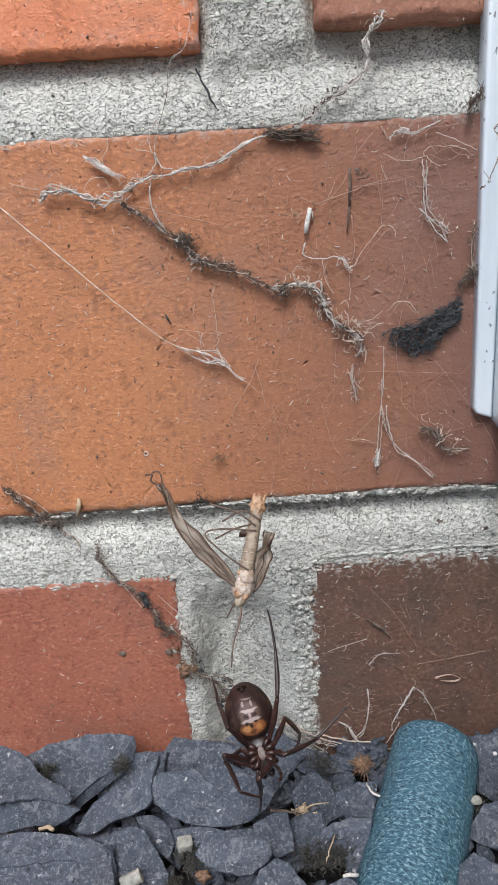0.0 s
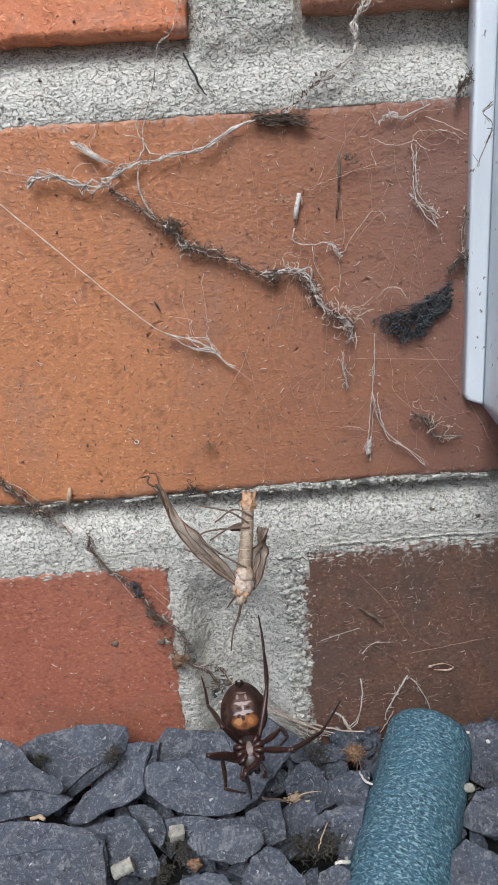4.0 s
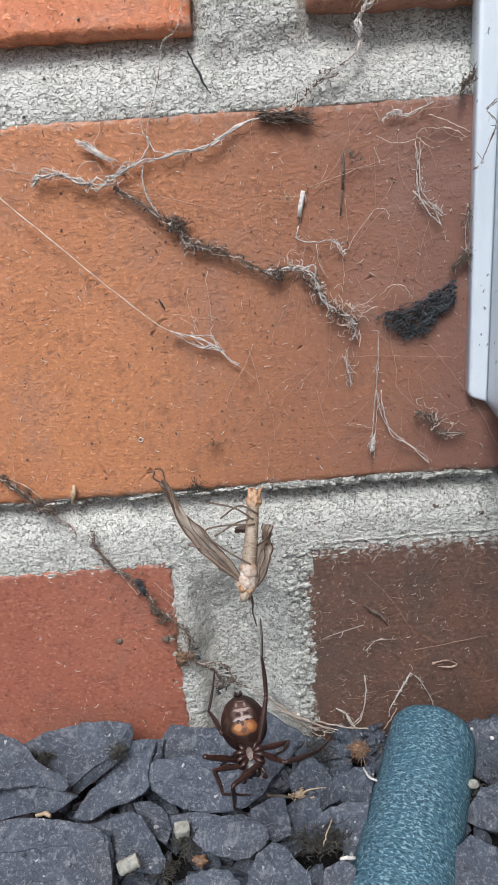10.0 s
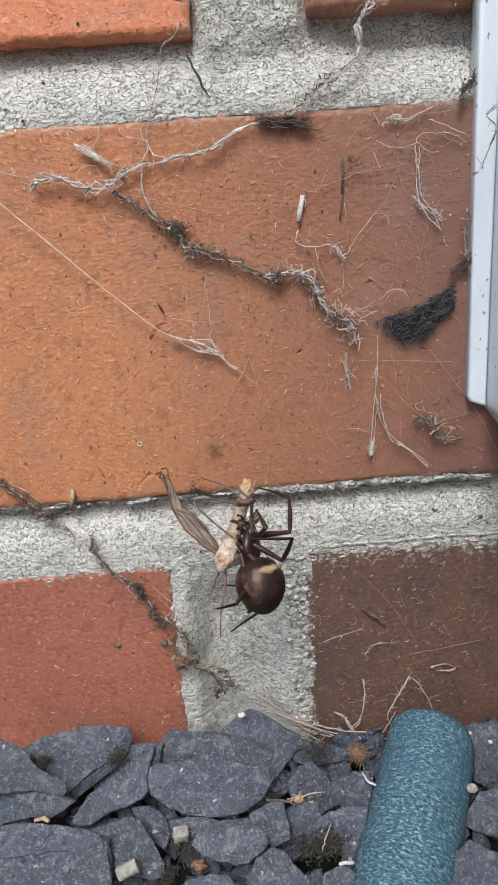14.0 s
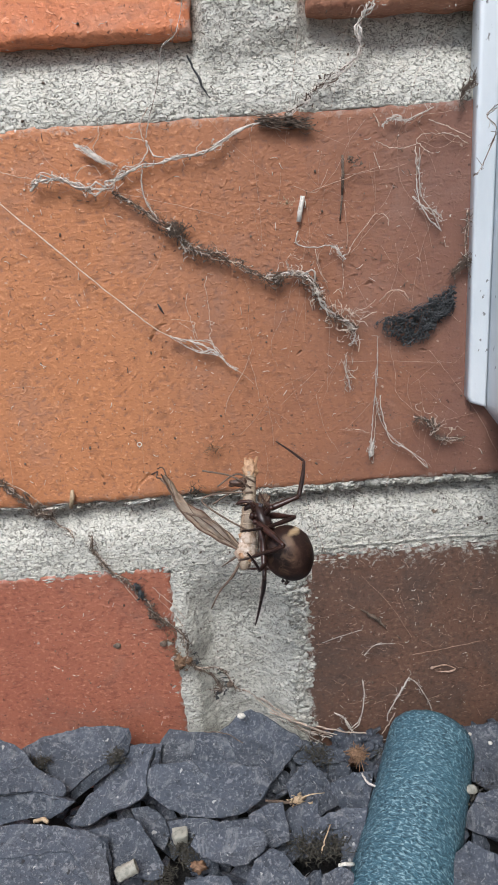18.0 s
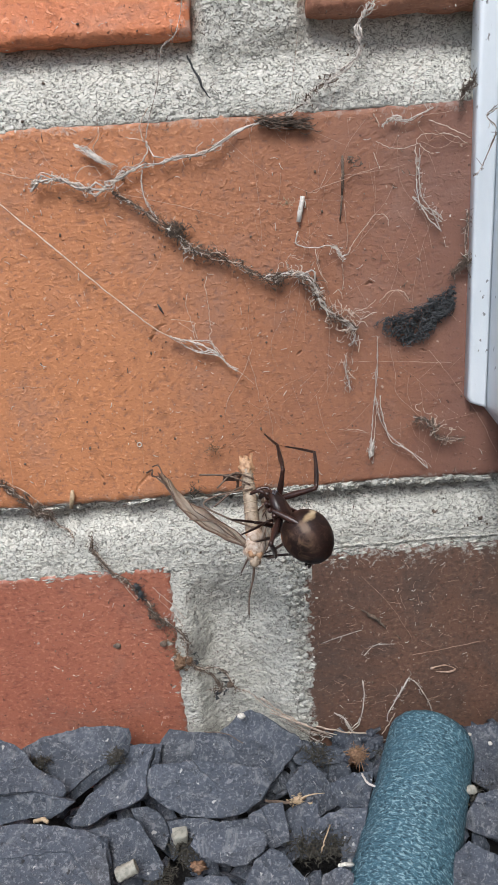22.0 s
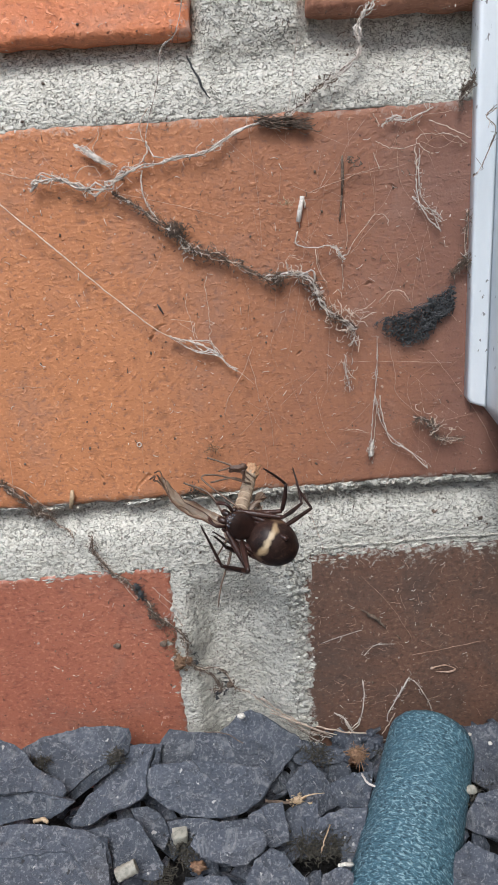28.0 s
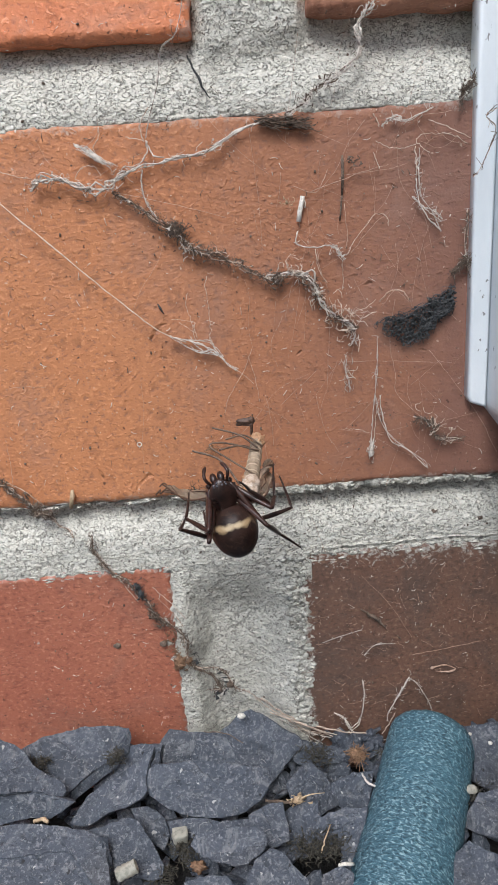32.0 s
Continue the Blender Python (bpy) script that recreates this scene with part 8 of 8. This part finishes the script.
spider_key(14.5, (2.5, -28.3, -46.6), (-0.5, -5.4), 60, L1=(6.9, -2.1, 5.8, 2.1, 0.5, 3.3), L2=(4.0, -5.3, 0.3, -4.9, -2.9, -4.3), L3=(-0.5, -5.2, -2.9, -4.3, -4.6, -4.2), L4=(-2.3, -7.5, -6.1, -8.9, -8.9, -9.1), R1=(5.8, 2.5, 5.8, 7.9, 0.5, 9.9), R2=(0.5, 4.1, 0.2, 5.3, 0.1, 7.0))
spider_key(16.5, (4.5, -28.0, -41.4), (-0.9, -6.0), 64, L1=(5.0, -1.9, -1.0, -0.4, -7.5, 1.2), L2=(2.8, -5.0, 0.4, -4.9, -2.1, -5.1), L3=(0.5, -2.9, -1.2, -4.4, -2.1, -5.9), L4=(3.9, -6.2, 1.7, -9.3, 0.0, -10.8), R1=(7.3, 3.9, 6.1, 9.1, -0.3, 11.5), R2=(0.7, 1.6, 0.0, 2.8, -1.6, 3.8), R3=(-0.8, 2.9, -1.6, 3.8, -2.4, 3.8), R4=(1.9, -6.1, 0.2, -6.8, -1.4, -6.8))
spider_key(17, (2.7, -28.0, -41.3), (0.4, -6.5), 74, L1=(3.6, -1.7, -1.7, -0.7, -5.6, -0.9), L2=(2.1, -5.8, -2.0, -5.9, -5.3, -6.0), L4=(3.8, -6.3, 0.9, -10.9, -3.2, -14.5), R1=(6.0, 3.7, 6.3, 8.6, 3.4, 11.5), R2=(0.2, 6.1, -0.6, 10.3, -2.9, 9.2))
spider_key(17.5, (2.7, -28.0, -41.3), (1.6, -6.9), 74, L1=(3.6, -1.0, -0.9, -0.8, -5.6, -0.5), L2=(2.1, -5.0, -2.0, -5.9, -5.9, -6.1), L3=(-2.0, -5.9, -4.5, -6.6, -6.2, -8.8), L4=(-4.4, -7.4, -5.9, -9.7, -6.6, -12.9), R1=(5.2, 3.7, 5.8, 9.1, 3.5, 11.4), R2=(-0.4, 6.2, -1.0, 10.2, -3.1, 9.5))
spider_key(18, (2.6, -28.0, -41.2), (3.2, -5.8), 84, L1=(4.5, 0.4, 0.1, -0.8, -3.2, -1.0), L2=(2.4, -3.4, -1.8, -4.7, -4.2, -5.4), L3=(-0.2, -6.0, -1.1, -6.4, -1.8, -5.1), L4=(-0.5, -7.6, -1.2, -11.1, -2.4, -15.4), R1=(6.1, 3.7, 6.6, 8.8, 3.8, 11.4), R2=(1.1, 2.0, 0.3, 2.8, -0.4, 4.5))
spider_key(18.5, (3.8, -28.0, -40.4), (2.9, -6.2), 84, L1=(3.8, -1.4, -1.9, -1.5, -6.7, -1.0), L2=(4.9, -6.3, 0.3, -5.6, -3.0, -6.7), L4=(1.0, -6.9, -0.6, -6.8, -2.2, -7.1), R1=(6.1, 2.6, 6.3, 7.8, 2.7, 10.5), R2=(-0.0, 2.0, -2.4, 3.8, -4.0, 4.7))
spider_key(19, (3.4, -28.0, -40.4), (0.8, -7.3), 84, L1=(4.1, -2.2, -2.4, -1.4, -7.2, -0.7), L2=(2.7, -4.5, -1.0, -5.9, -3.5, -6.5), L4=(1.0, -6.8, 0.3, -9.9, -0.1, -11.5), R1=(6.4, 2.5, 6.6, 7.8, 2.9, 10.5), R2=(1.5, 5.7, 1.4, 11.1, -1.3, 12.5))
spider_key(19.5, (3.8, -28.0, -39.8), (3.5, -6.0), 79, L1=(3.7, -1.2, -2.8, -2.8, -6.7, -1.0), L2=(3.2, -4.8, -0.6, -6.9, -2.2, -7.3), L4=(-0.9, -6.1, -2.1, -8.5, -7.4, -12.9), R1=(6.1, 2.7, 6.2, 8.2, 2.9, 10.0), R2=(-0.7, 4.3, -2.5, 9.4, -5.4, 8.1))
spider_key(20, (3.5, -28.0, -39.7), (2.7, -5.0), 74, L1=(2.1, -0.7, -2.4, -2.4, -8.0, -0.5), L2=(4.3, -4.4, -0.2, -5.8, -2.6, -6.0), L3=(-0.9, -4.1, -2.6, -4.8, -3.4, -6.0), L4=(-0.2, -5.8, -1.8, -4.9, -2.6, -6.0), R1=(5.6, 2.3, 6.2, 7.8, 3.0, 9.9), R2=(-0.1, 5.5, -2.6, 9.1, -5.9, 7.1))
spider_key(20.5, (3.5, -28.0, -39.7), (3.3, -4.5), 74, L1=(3.3, -1.2, -2.4, -2.4, -6.5, -2.6), L2=(4.4, -4.0, -0.2, -5.8, -1.8, -6.1), L4=(-0.3, -7.4, -1.5, -8.1, -2.8, -8.4), R1=(6.3, 2.9, 6.4, 8.4, 3.0, 9.9), R2=(0.7, 5.5, -1.7, 9.1, -5.6, 6.8))
spider_key(21, (3.2, -28.0, -39.5), (4.0, -4.8), 74, L1=(2.8, -0.7, -2.2, -2.3, -6.7, -2.8), L2=(4.2, -3.5, 0.1, -5.2, -2.0, -6.3), L3=(-1.3, -1.9, -3.8, -1.8, -6.9, -0.4), L4=(-1.2, -5.6, -1.7, -7.5, -3.3, -8.1), R1=(6.5, 3.1, 6.9, 8.1, 3.3, 9.7), R2=(0.9, 5.6, -1.7, 9.1, -4.9, 6.6), R3=(0.3, -2.0, -2.1, -1.5, -6.1, -0.8), R4=(3.1, -7.8, 0.7, -7.7, -1.7, -7.9))
spider_key(21.5, (3.7, -28.0, -39.2), (4.7, -5.3), 74, L1=(2.8, -0.0, -2.6, -2.1, -6.0, -3.5), L2=(3.7, -2.9, -0.3, -5.0, -2.8, -6.5), L3=(-1.0, -2.6, -3.4, -2.1, -7.3, -0.6), L4=(-0.3, -4.6, 0.0, -7.8, -1.1, -11.6), R1=(6.0, 3.0, 6.5, 8.1, 2.9, 9.5), R2=(-0.9, 5.9, -3.5, 9.3, -6.2, 8.3))
spider_key(22, (5.1, -28.0, -39.2), (3.6, -5.0), 74, L1=(2.6, -0.8, -2.3, -1.9, -5.6, -3.3), L2=(3.9, -3.3, -0.1, -5.2, -3.0, -6.7), L3=(-0.7, -2.8, -3.9, -1.8, -7.1, -1.2), L4=(-1.6, -4.7, -1.1, -6.8, -2.6, -7.5), R1=(5.2, 2.6, 5.4, 8.0, 1.4, 9.4), R2=(0.6, 5.6, -0.0, 9.4, -1.6, 11.3))
spider_key(22.5, (4.6, -28.0, -39.2), (2.8, -4.6), 74, L1=(0.4, -1.2, -2.7, -1.9, -5.6, -2.9), L2=(4.0, -3.8, 0.4, -4.8, -1.3, -5.9), L4=(0.6, -7.2, -0.1, -9.6, -3.2, -14.2), R1=(5.8, 2.3, 5.8, 7.8, 1.8, 9.3), R2=(0.2, 5.7, -0.8, 9.7, -4.7, 8.8))
spider_key(23, (4.7, -28.0, -38.5), (3.4, -4.8), 74, L1=(-1.2, -3.4, -6.0, -3.1, -11.6, -2.0), L2=(4.0, -4.5, 0.3, -6.3, -2.5, -6.5), L3=(-1.8, -0.9, -5.1, -0.8, -7.1, -1.9), L4=(0.5, -9.1, -0.8, -11.4, -3.8, -14.6), R1=(6.2, 1.0, 6.7, 6.4, 1.8, 8.6), R2=(0.2, 7.0, -1.3, 11.2, -5.2, 12.5), R3=(-1.3, -5.4, -1.5, -7.0, -1.4, -8.2), R4=(3.5, -5.6, 1.1, -6.3, -2.1, -6.5))
spider_key(23.5, (4.5, -28.0, -38.3), (4.2, -3.8), 69, L1=(2.5, -4.7, 0.6, -3.6, -1.0, -3.2), L2=(0.8, -6.4, -1.6, -6.7, -3.2, -6.9), L3=(-2.6, -2.7, -5.0, -2.1, -6.6, -2.1), L4=(-0.6, -9.6, -1.8, -10.7, -3.9, -12.4), R1=(6.1, 0.5, 6.8, 5.7, 1.9, 8.6), R2=(1.8, 6.0, 0.2, 11.0, -4.7, 11.3))
spider_key(24, (1.5, -28.0, -40.7), (3.5, -2.3), 59, L1=(-1.1, -4.0, -4.7, -2.9, -7.0, -1.1), L2=(2.5, -5.4, -0.8, -5.6, -4.8, -4.5), L3=(-2.1, -0.7, -3.8, -1.8, -4.6, -2.1), L4=(-1.7, -7.1, -3.0, -7.8, -6.2, -8.4), R1=(6.5, -0.8, 8.6, 3.5, 6.7, 8.1), R2=(5.7, 5.5, 4.4, 10.4, -1.2, 12.8), R3=(1.8, 6.0, 1.6, 7.2, -0.0, 9.2), R4=(3.3, 1.0, 2.1, 0.7, 1.3, 1.1))
spider_key(24.5, (1.8, -28.0, -39.9), (2.7, -3.8), 64, L1=(-1.7, -3.1, -4.9, -2.5, -9.7, -1.8), L2=(1.8, -5.7, 0.7, -4.1, -0.9, -4.0), L3=(-2.4, -1.5, -3.9, -0.5, -4.6, 1.1), L4=(-2.7, -7.0, -4.8, -8.1, -8.6, -9.8), R1=(2.2, 0.3, 1.8, -0.1, 1.0, 0.3), R2=(5.7, 3.7, 4.1, 9.1, -1.7, 12.0), R3=(1.3, 4.8, 1.6, 6.4, -0.1, 8.0))
spider_key(25, (2.3, -28.0, -40.1), (0.3, -5.0), 74, L1=(-2.9, -2.5, -7.0, -2.2, -11.4, -1.5), L2=(-4.7, -5.6, -7.9, -4.2, -9.8, -1.6), L3=(0.1, -5.1, -0.7, -5.8, -1.6, -6.6), L4=(-2.5, -8.5, -5.7, -8.3, -7.3, -7.8), R1=(3.4, 1.2, 2.1, 0.4, 0.9, 0.1), R2=(5.2, 3.9, 4.0, 9.3, -1.6, 12.1), R3=(2.9, 4.9, 2.7, 6.1, 1.8, 7.5))
spider_key(25.5, (2.1, -28.0, -39.5), (0.4, -4.3), 74, L1=(-4.0, -5.8, -6.8, -4.8, -9.1, -3.0), L2=(1.7, -4.1, -0.2, -2.8, -1.7, -1.9), L3=(0.5, -4.5, -0.3, -5.2, -1.2, -5.9), L4=(-1.0, -8.3, -5.4, -8.9, -8.3, -10.7), R1=(2.9, 1.0, 1.6, -0.1, 0.4, -0.0), R2=(5.9, 2.9, 4.5, 9.1, -1.5, 11.7), R3=(3.6, 5.0, 3.5, 6.3, 2.5, 7.6))
spider_key(27.5, (-2.1, -28.0, -43.0), (4.3, -3.2), 0, L1=(-1.5, -5.9, -5.8, -4.0, -9.4, 0.4), L2=(-5.1, -2.8, -7.4, -1.0, -8.2, 2.7), L3=(0.2, -6.1, -2.2, -4.7, -4.0, -1.3), L4=(-1.0, -5.6, -2.0, -7.5, -1.6, -8.3), R1=(7.3, 1.0, 6.9, 5.2, 5.8, 6.9), R2=(7.2, -0.6, 9.7, 3.7, 9.1, 10.8), R3=(5.9, -1.5, 3.3, 1.8, 1.7, 2.7), R4=(6.3, -1.3, 7.3, 0.2, 8.2, 1.8))
spider_key(28, (-0.7, -28.0, -41.5), (4.2, -2.6), 0, L1=(0.8, -7.3, -3.1, -5.2, -5.5, 0.6), L2=(3.4, -5.7, -0.1, -3.9, -3.6, -1.2), L3=(-0.6, -4.2, -2.5, -2.9, -4.0, -1.1), L4=(0.5, -6.3, -2.7, -6.1, -4.3, -5.1), R1=(7.6, 0.4, 9.4, 2.7, 8.9, 6.8), R2=(7.8, -1.7, 10.6, 1.8, 8.9, 6.0), R3=(6.9, 1.7, 6.8, 5.4, 3.6, 7.7), R4=(6.3, -2.4, 3.5, 1.1, 2.0, 2.0))
spider_key(28.5, (-0.2, -28.0, -42.5), (3.6, -2.9), 0, L1=(-1.3, -6.6, -4.9, -5.1, -6.7, -2.2), L2=(1.0, -3.6, -1.4, -2.2, -3.0, -1.2), R1=(5.7, -1.1, 9.2, 1.9, 7.6, 2.4), R2=(5.3, -0.6, 6.3, 1.7, 5.5, 2.6), R3=(5.5, 2.2, 3.9, 3.1, 2.3, 2.8))
spider_key(29, (1.6, -28.0, -40.0), (3.2, -3.3), 0, L1=(0.0, -5.9, -3.6, -6.0, -7.5, -2.6), L2=(-0.3, -3.8, -4.7, -3.6, -8.5, 1.1), L3=(-1.5, -4.6, -4.0, -4.8, -4.6, -2.8), L4=(-2.4, -5.3, -4.1, -6.8, -5.6, -9.1), R1=(5.4, 1.8, 6.2, 4.2, 1.7, 6.6), R2=(4.3, -2.1, 8.6, 0.8, 7.5, 2.9), R3=(5.3, 3.0, 5.0, 6.8, 1.5, 9.9), R4=(4.3, -2.5, 2.1, 0.8, 0.5, 1.7))
spider_key(29.5, (-1.3, -28.0, -40.5), (3.8, -3.7), 0, L1=(-3.6, -4.5, -7.4, -1.4, -7.6, 1.4), L2=(-1.9, -3.1, -4.2, -1.7, -4.4, 1.6), L3=(-3.6, -4.1, -4.3, -2.9, -4.6, -2.1), L4=(1.2, -5.3, 0.3, -6.5, -0.6, -8.1), R1=(5.8, 0.8, 7.6, 2.6, 7.2, 7.6), R2=(4.3, -2.0, 8.2, 0.6, 8.9, 3.4), R3=(6.2, 1.1, 3.5, 2.6, 2.8, 3.8), R4=(5.1, -6.8, 7.5, -7.4, 8.3, -7.7))
spider_key(30, (-4.0, -28.0, -38.3), (4.0, -4.6), 0, L1=(-1.6, -6.1, -7.8, -3.9, -10.3, 0.1), L2=(-3.3, -5.9, -5.1, -2.6, -4.2, 0.9), L3=(-0.6, -7.4, -0.7, -3.4, -1.0, -1.8), L4=(6.4, -5.7, 3.8, -7.4, 3.1, -9.3), R1=(3.8, -3.0, 10.3, 1.3, 9.2, 3.0), R2=(6.9, -0.1, 9.3, -0.3, 8.8, 3.0), R3=(5.2, -0.7, 2.9, 1.1, 2.2, 2.0), R4=(7.5, -2.5, 8.6, -3.5, 9.0, -3.9))
spider_key(30.5, (-2.7, -28.0, -38.2), (3.0, -4.7), 0, L1=(-1.8, -6.7, -5.7, -3.1, -5.1, 1.6), L2=(-3.1, -3.7, -4.6, -2.4, -4.4, 0.8), L3=(-0.1, -5.6, -1.4, -1.9, -2.4, -0.2), L4=(5.8, -5.6, 3.2, -7.5, 3.6, -9.5), R1=(4.1, -3.6, 8.9, -0.8, 8.5, 3.7), R2=(5.6, -1.3, 8.1, -0.3, 7.3, 4.6), R3=(6.0, -1.3, 3.4, 1.3, 2.2, 1.8), R4=(6.3, -2.6, 7.4, -3.5, 7.8, -3.9))
spider_key(31, (-2.6, -28.0, -38.1), (2.7, -4.6), 0, L1=(-1.7, -6.7, -7.6, -2.6, -7.9, 1.5), L2=(-3.0, -5.3, -4.8, -2.8, -4.5, 1.6), L3=(0.3, -4.4, -1.1, -1.9, -2.2, -0.6), L4=(-1.5, -6.3, -2.9, -4.2, -3.1, -1.7), R1=(4.0, -3.6, 9.1, -1.2, 8.3, 3.8), R2=(6.1, -0.9, 8.0, 0.9, 6.8, 5.9), R3=(6.2, -0.9, 3.2, 1.3, 1.6, 1.9), R4=(6.0, -3.3, 7.8, -1.9, 8.3, -1.1))
spider_key(32, (-3.0, -28.0, -36.8), (1.2, -4.8), 0, L1=(-2.9, -6.5, -6.2, -3.9, -5.6, -3.1), L2=(-2.4, -4.6, -5.6, -2.7, -5.1, 1.2), L3=(1.0, -4.9, -0.9, -0.7, -1.6, -0.3), L4=(-2.5, -6.2, -2.8, -4.6, -3.1, -2.9), R1=(5.3, -4.1, 9.9, -2.5, 9.0, 1.6), R2=(6.7, -2.2, 7.6, -0.7, 8.0, 3.3), R3=(6.7, -1.8, 3.7, 0.5, 2.2, 1.8), R4=(5.7, -4.5, 7.9, -6.3, 10.2, -8.1))
fly_key(0, (-2.1, -24.5, -51.6), (3.5, 13.3), (-12.8, 18.2), (-2.8, -12.1), (1.8, 8.1))
fly_key(1, (-1.1, -24.5, -52.3), (4.1, 13.4), (-14.3, 18.4), (-2.6, -11.2), (1.9, 8.3))
fly_key(2, (-1.2, -24.5, -53.3), (3.1, 14.2), (-13.7, 19.0), (-1.0, -11.2), (1.6, 9.0))
fly_key(3, (-1.0, -24.5, -53.5), (2.3, 14.8), (-14.5, 19.3), (-2.7, -10.3), (0.7, 9.1))
fly_key(6, (0.0, -24.5, -54.2), (1.5, 14.5), (-14.7, 18.9), (-2.9, -9.5), (-0.1, 8.3))
fly_key(7, (0.3, -24.5, -53.9), (2.4, 14.4), (-15.1, 18.9), (0.4, -11.8), (0.4, 8.3))
fly_key(8, (-0.5, -24.5, -54.6), (2.2, 14.9), (-14.6, 19.0), (-2.2, -7.5), (0.5, 8.7))
fly_key(9, (-0.5, -24.5, -53.9), (2.0, 14.0), (-14.4, 18.5), (0.7, -11.0), (0.2, 8.1))
fly_key(10, (-0.9, -24.5, -53.6), (2.3, 14.1), (-13.8, 18.9), (1.0, -6.9), (0.5, 8.1))
fly_key(11, (-0.6, -24.5, -53.7), (2.2, 14.6), (-14.0, 18.9), (-3.2, -9.8), (0.4, 8.5))
fly_key(11.5, (1.7, -24.5, -53.2), (0.8, 14.8), (-16.4, 18.1), (2.5, -7.8), (-0.7, 9.6))
fly_key(11.8, (2.6, -24.5, -52.8), (0.5, 14.5), (-17.4, 17.5), (4.6, -13.2), (-0.7, 9.2))
fly_key(12, (1.4, -24.5, -51.7), (0.8, 13.7), (-15.9, 16.5), (0.2, -9.7), (-0.6, 10.9))
fly_key(12.4, (2.2, -24.5, -51.6), (0.5, 13.5), (-16.4, 16.0), (-1.6, -11.2), (-0.6, 10.5))
fly_key(13, (-1.6, -24.5, -50.8), (3.0, 12.9), (-12.0, 16.8), (0.3, -11.7), (3.0, 10.2))
fly_key(13.5, (-1.6, -24.5, -50.8), (2.8, 12.4), (-12.0, 16.8), (-0.9, -11.2), (3.0, 10.2))
fly_key(14, (-3.6, -24.5, -48.1), (4.5, 10.9), (-9.8, 15.2), (-1.9, -11.9), (4.2, 7.8))
fly_key(14.5, (-1.1, -24.5, -50.1), (2.6, 12.4), (-12.9, 16.3), (-0.9, -10.8), (0.3, 10.0))
fly_key(16.5, (2.6, -24.5, -47.0), (-0.9, 13.5), (-17.3, 12.8), (-3.1, -9.0), (-2.8, 11.2))
fly_key(17, (-1.3, -24.5, -46.7), (2.4, 13.2), (-12.9, 13.5), (-2.9, -9.8), (-0.1, 10.3))
fly_key(17.5, (-1.8, -24.5, -48.1), (2.9, 14.5), (-12.6, 14.9), (-2.5, -9.4), (0.5, 11.6))
fly_key(18, (-0.4, -24.5, -47.2), (1.6, 12.9), (-13.8, 14.0), (-6.2, -8.7), (-0.1, 10.3))
fly_key(18.5, (0.0, -24.5, -47.3), (1.0, 13.3), (-14.5, 13.8), (-2.8, -9.4), (-1.0, 10.0))
fly_key(19, (0.4, -24.5, -47.3), (-0.3, 13.9), (-15.6, 14.4), (-1.8, -7.0), (-2.2, 11.6))
fly_key(19.5, (-1.3, -24.5, -47.6), (2.5, 13.0), (-13.3, 14.5), (-2.8, -8.2), (0.8, 10.5))
fly_key(20, (-1.8, -24.5, -48.0), (1.8, 13.7), (-13.1, 15.8), (2.5, -11.5), (-0.2, 11.3))
fly_key(21, (-1.3, -24.5, -47.6), (1.5, 13.8), (-13.5, 14.9), (-4.8, -7.2), (-0.6, 10.8))
fly_key(21.5, (-1.7, -24.5, -47.1), (2.1, 13.2), (-13.5, 14.9), (-0.0, -10.9), (-0.0, 10.8))
fly_key(22, (0.9, -24.5, -46.8), (-0.4, 13.0), (-15.7, 13.6), (-1.6, -10.7), (-2.3, 10.9))
fly_key(22.5, (2.2, -24.5, -47.0), (-2.6, 14.0), (-17.5, 14.1), (-3.6, -9.8), (-3.9, 10.6))
fly_key(23, (-0.6, -24.5, -46.3), (0.8, 13.3), (-14.4, 14.0), (-6.9, -11.5), (-1.6, 10.0))
fly_key(23.5, (-1.2, -24.5, -46.3), (1.0, 13.1), (-13.9, 14.9), (0.2, -11.3), (-0.7, 10.4))
fly_key(24, (-4.6, -24.5, -46.0), (3.6, 11.3), (-10.3, 16.5), (-3.5, -10.5), (2.2, 11.6))
fly_key(24.5, (-4.7, -24.5, -46.5), (3.3, 12.2), (-10.3, 16.5), (-3.0, -9.7), (2.1, 11.2))
fly_key(25, (-4.7, -24.5, -46.5), (3.9, 11.3), (-9.9, 15.6), (-3.1, -11.4), (2.4, 12.3))
fly_key(25.5, (-4.7, -24.5, -46.9), (4.2, 12.2), (-9.2, 14.7), (-4.5, -7.9), (2.1, 13.2))
fly_key(27.5, (-2.7, -24.5, -44.2), (3.8, 9.1), (-10.4, 9.2), (-1.1, -8.7), (2.6, 10.0))
fly_key(28, (-1.8, -24.5, -43.3), (3.6, 9.1), (-11.3, 8.6), (-3.5, -11.8), (1.6, 8.8))
fly_key(28.5, (-1.4, -24.5, -43.4), (3.3, 9.1), (-11.2, 7.4), (-3.4, -11.0), (1.4, 9.5))
fly_key(29, (-0.8, -24.5, -41.1), (2.9, 7.8), (-11.4, 5.5), (-2.8, -9.7), (2.1, 10.4))
fly_key(29.5, (-0.3, -24.5, -39.8), (3.0, 7.8), (-11.1, 3.6), (-1.6, -10.2), (2.0, 9.1))
fly_key(30, (1.4, -24.5, -39.1), (1.4, 7.9), (-12.4, 2.5), (-2.4, -10.2), (0.7, 9.5))
fly_key(31, (1.0, -24.5, -38.1), (1.4, 7.4), (-11.9, 1.1), (-2.0, -10.2), (0.1, 9.9))
fly_key(32, (0.6, -24.5, -37.7), (1.8, 7.4), (-12.0, 1.3), (-1.5, -9.8), (0.7, 10.3))

motions()
